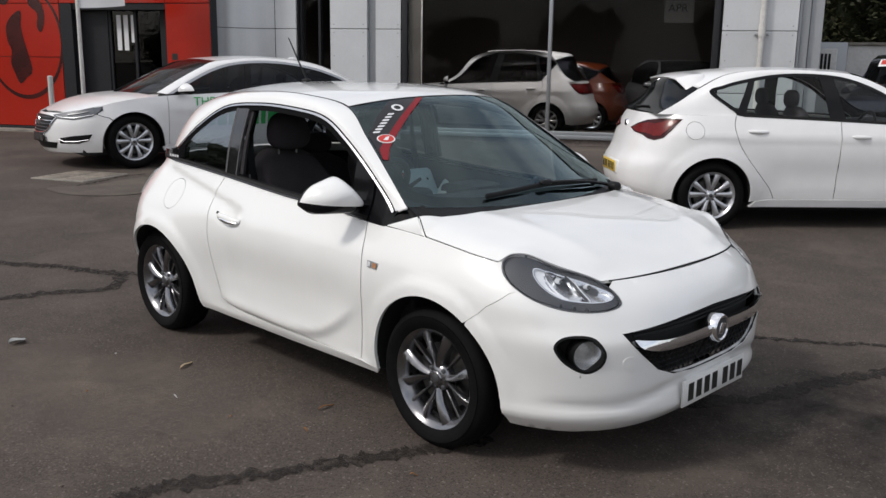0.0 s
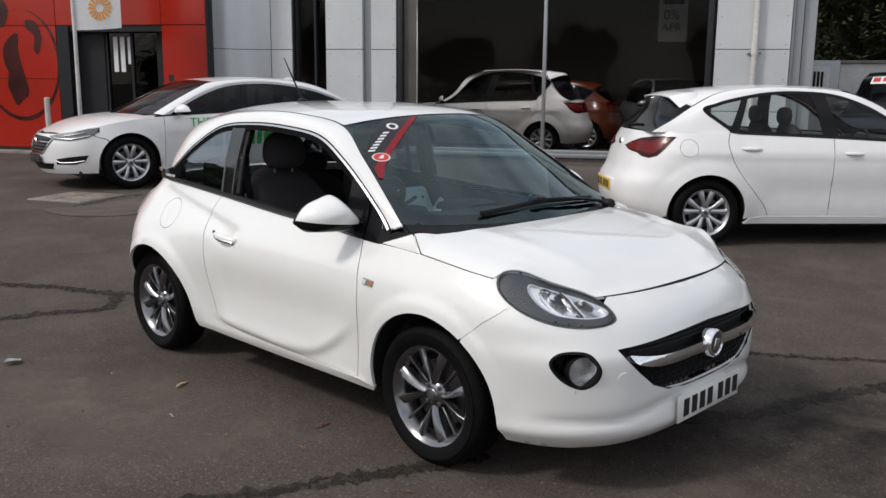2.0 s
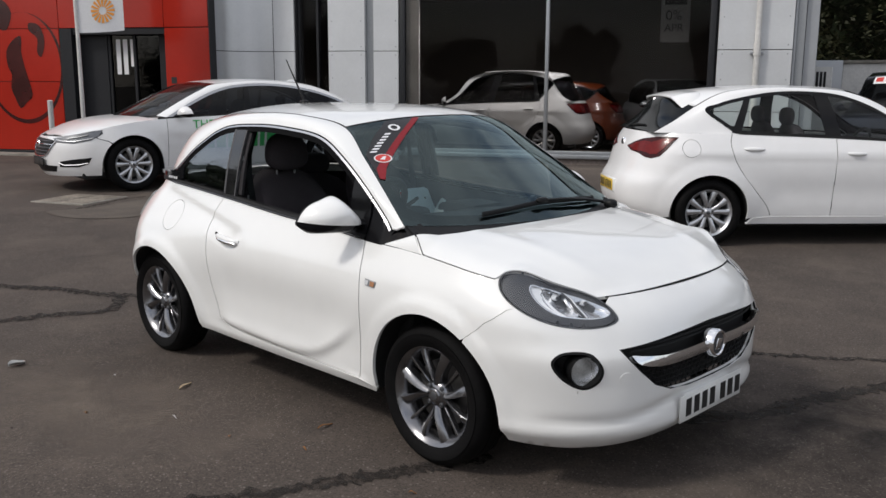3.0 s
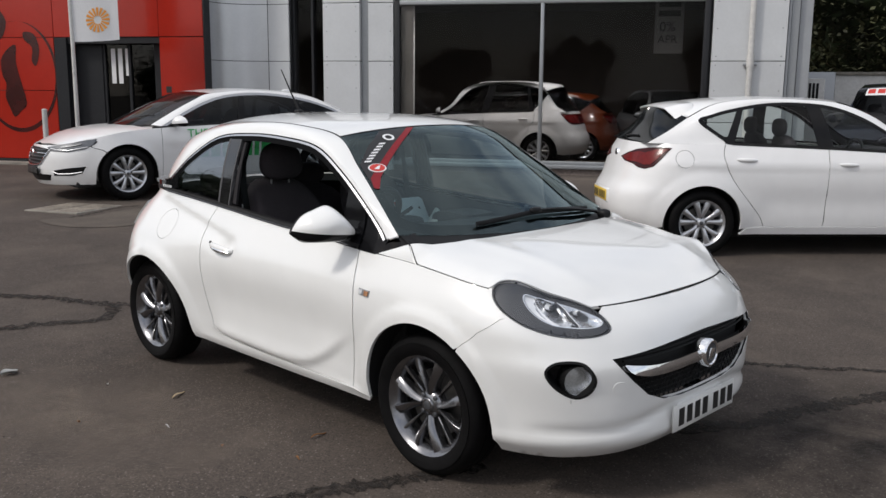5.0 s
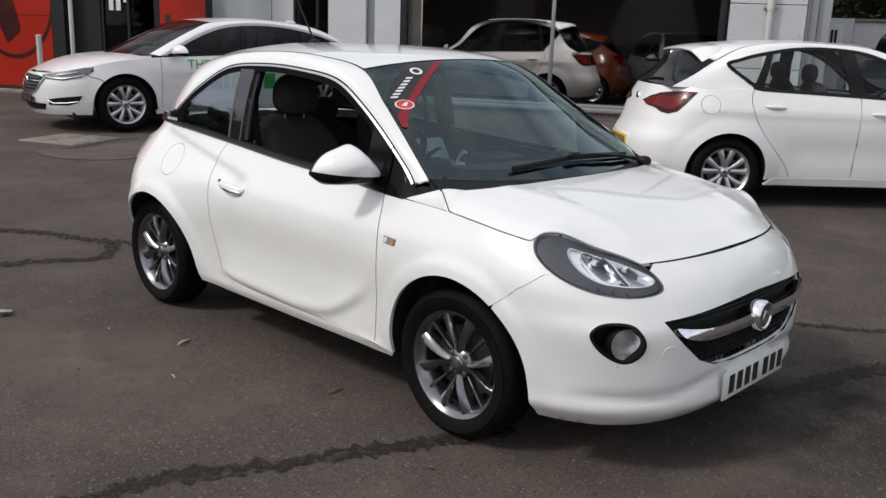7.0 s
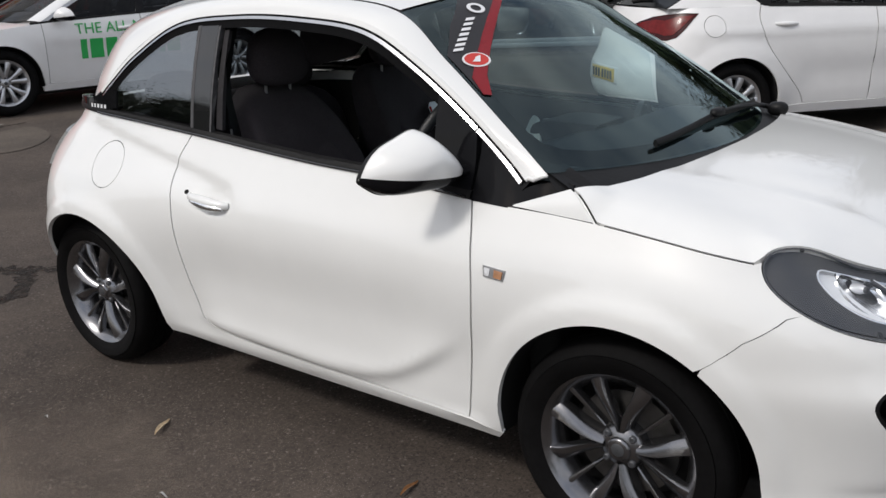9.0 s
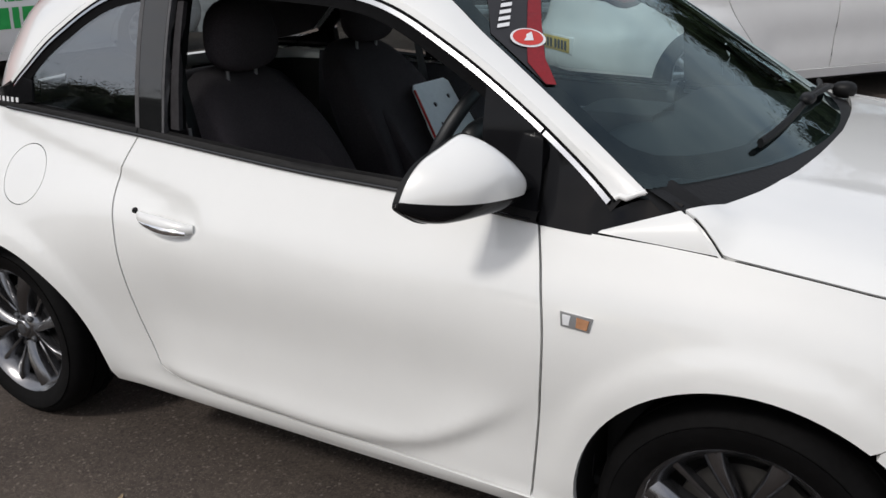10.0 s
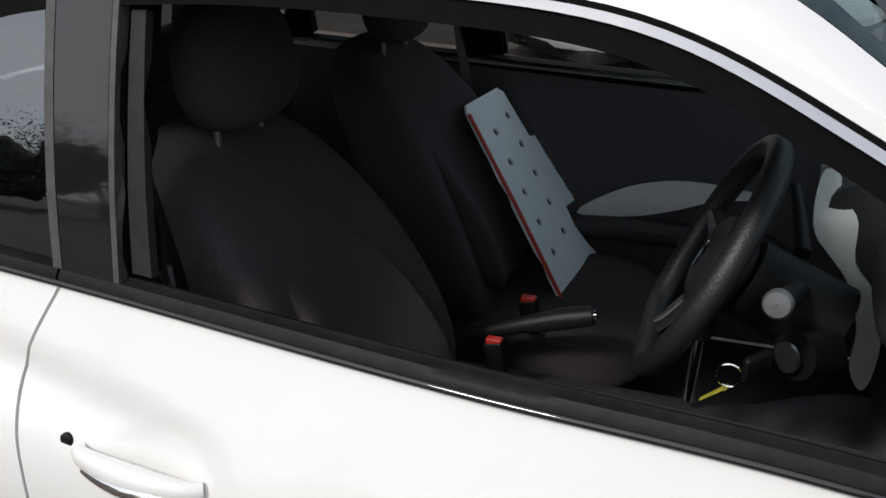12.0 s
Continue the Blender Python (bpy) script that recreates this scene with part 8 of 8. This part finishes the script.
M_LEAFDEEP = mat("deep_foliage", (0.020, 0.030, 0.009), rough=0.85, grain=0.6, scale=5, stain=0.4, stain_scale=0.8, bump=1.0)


def tree(x, y, height, spread, seed, leaves=5200, low=0.3, masses=10):
    rng = random.Random(seed)
    t = thing("tree", "broad leafy green tree with an uneven crown", "tree", Matrix.Translation((x, y, rise(x, y) - 0.1)), "trees round the yard")
    bm = bmesh.new()
    tips = []
    sweep([(0, 0, 0), (0.1, 0.05, height * 0.25), (0.0, 0.15, height * 0.5), (0.1, 0.1, height * 0.8)], lambda k: 0.03 * height * (1 - 0.8 * k), 10, bm, up=(0, 1, 0))
    for k in range(16):
        a = rng.uniform(0, 2 * math.pi)
        z0 = height * rng.uniform(low * 0.8, 0.75)
        r = spread * rng.uniform(0.5, 1.0) * (1.15 - 0.6 * z0 / height)
        end = Vector((r * math.cos(a), r * math.sin(a), z0 + height * rng.uniform(0.05, 0.25)))
        sweep([(0, 0.1, z0), end * 0.5 + Vector((0, 0, z0 * 0.5 + 0.2)), end], lambda q: 0.011 * height * (1 - 0.85 * q), 6, bm, up=(0.1, 1, 0))
        tips += [end, end * 0.65 + Vector((0, 0, z0 * 0.35 + 0.3)), end + Vector((rng.uniform(-1, 1), rng.uniform(-1, 1), rng.uniform(0, 1))) * 0.12 * height]
    tips += [Vector((rng.uniform(-0.3, 0.3) * spread, rng.uniform(-0.3, 0.3) * spread, height * rng.uniform(0.75, 1.0))) for _ in range(8)]
    part("trunk", bm, M_BARK, t)
    # inner foliage masses behind the outer leaves, the crown's inner shade put into their colour
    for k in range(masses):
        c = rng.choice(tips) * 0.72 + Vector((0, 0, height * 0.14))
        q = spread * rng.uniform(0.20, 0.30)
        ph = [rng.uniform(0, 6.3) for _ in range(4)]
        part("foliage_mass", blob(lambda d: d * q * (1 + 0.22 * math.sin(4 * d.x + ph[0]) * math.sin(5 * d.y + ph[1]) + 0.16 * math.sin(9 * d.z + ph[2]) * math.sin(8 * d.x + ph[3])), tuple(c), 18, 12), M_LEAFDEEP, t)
    vs, fs = [], []
    for k in range(leaves):
        c = rng.choice(tips) + Vector((rng.gauss(0, 1), rng.gauss(0, 1), rng.gauss(0, 0.8))) * spread * 0.16
        s = rng.uniform(0.05, 0.11) * (height / 7) ** 0.5
        a = Vector((rng.uniform(-1, 1), rng.uniform(-1, 1), rng.uniform(-0.6, 0.6))).normalized()
        b = a.cross(Vector((rng.uniform(-1, 1), rng.uniform(-1, 1), 1))).normalized()
        i = len(vs)
        vs += [c - a * s, c + b * s * 0.5, c + a * s, c - b * s * 0.5]
        fs.append((i, i + 1, i + 2, i + 3))
    me = bpy.data.meshes.new("crown")
    me.from_pydata([tuple(v) for v in vs], [], fs)
    me.materials.append(M_LEAF)
    o = new("crown", me)
    o.parent = t
    tagged(o, kind="stuff")


def surroundings():
    # behind the end of the showroom: white wall, service cabinet, trees
    w = thing("wall_yard", "low white rendered yard wall beyond the showroom", "wall", Matrix.Translation((-5.16, 17.31, rise(-5.16, 17.31))) @ Matrix.Rotation(radians(22), 4, "Z"), kind="structure")
    part("wall_block", box(0.0, 16, -0.12, 0.12, -0.2, 1.93, 0.01), M_WALLWHITE, w)
    part("wall_coping", box(0.0, 16.05, -0.16, 0.16, 1.93, 2.0, 0.01), M_CONCRETE, w)
    part("grey_end", box(-1.6, -0.004, -0.16, 0.16, -0.2, 2.0, 0.01), M_CLADGREY, w)
    part("wall_joint", box(1.46, 1.49, -0.125, -0.11, 0.0, 1.93, 0), M_CHARCOAL, w)
    c = thing("service_cabinet", "pale slatted air-conditioning cabinet by the wall", "cabinet", Matrix.Translation((-5.18, 16.25, rise(-5.18, 16.25))) @ Matrix.Rotation(radians(22), 4, "Z"))
    part("cabinet_body", box(-0.19, 0.19, -0.16, 0.16, 0.4, 1.84, 0.012), M_WALLWHITE, c)
    for k in range(3):
        for z0, z1 in ((1.0, 1.36), (1.40, 1.74)):
            part("louvre", box(-0.13 + 0.075 * k, -0.08 + 0.075 * k, -0.168, -0.158, z0, z1, 0.002), M_BLACKPLASTIC, c)
    for k in (-0.13, 0.13):
        part("cabinet_foot", box(k - 0.03, k + 0.03, -0.14, 0.14, -0.05, 0.4, 0.004), M_FRAME, c)
    for x, y, h, sp, sd in ((-6.5, 26.5, 9.5, 4.8, 1), (0.5, 28.0, 10.5, 5.0, 2), (6.5, 27.0, 10.0, 4.8, 3), (13.0, 24.0, 9.0, 4.5, 4), (-8.6, 30.5, 9.0, 4.8, 5), (-5.6, 31.5, 9.0, 4.8, 6), (-10.8, 28.0, 8.5, 4.6, 7)):
        tree(x, y, h, sp, sd, 22000, 0.10, 34)
    # trees that close the yard on the side away from the showroom
    for x, y, h, sp, sd in ((-19.0, -20.0, 5.0, 3.6, 11), (-12.0, -24.0, 4.6, 3.6, 12), (-5.0, -25.0, 5.0, 3.8, 13), (2.0, -25.5, 4.4, 3.6, 14), (9.0, -23.0, 4.8, 3.6, 15), (16.0, -18.0, 5.2, 3.6, 16), (-26.0, -14.0, 5.4, 3.8, 17), (-20.5, -15.0, 4.3, 3.4, 20), (-24.0, -10.0, 4.6, 3.4, 21), (22.0, -7.0, 5.0, 3.6, 18), (23.0, 4.0, 5.0, 3.4, 19)):
        tree(x, y, h, sp, sd, 9000, 0.1)


# ---------------------------------------------------------------- assemble
build_ground()
showroom()
flag_and_posts()
surroundings()
hero = thing("hatchback", "small white three-door hatchback with grey alloy wheels", "car")
hero_panels(hero)
glazed(hero, HERO_TOP, M_WHITE, M_GLASSQ, M_FABRIC, M_GLASS, -0.02)
hero_front(hero)
hero_sides(hero)
hero_glass_things(hero)
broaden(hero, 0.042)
hero_inside(hero)
perforated_board()
white_hatch()
white_saloon()
showroom_cars()
far_car()
yard_details()
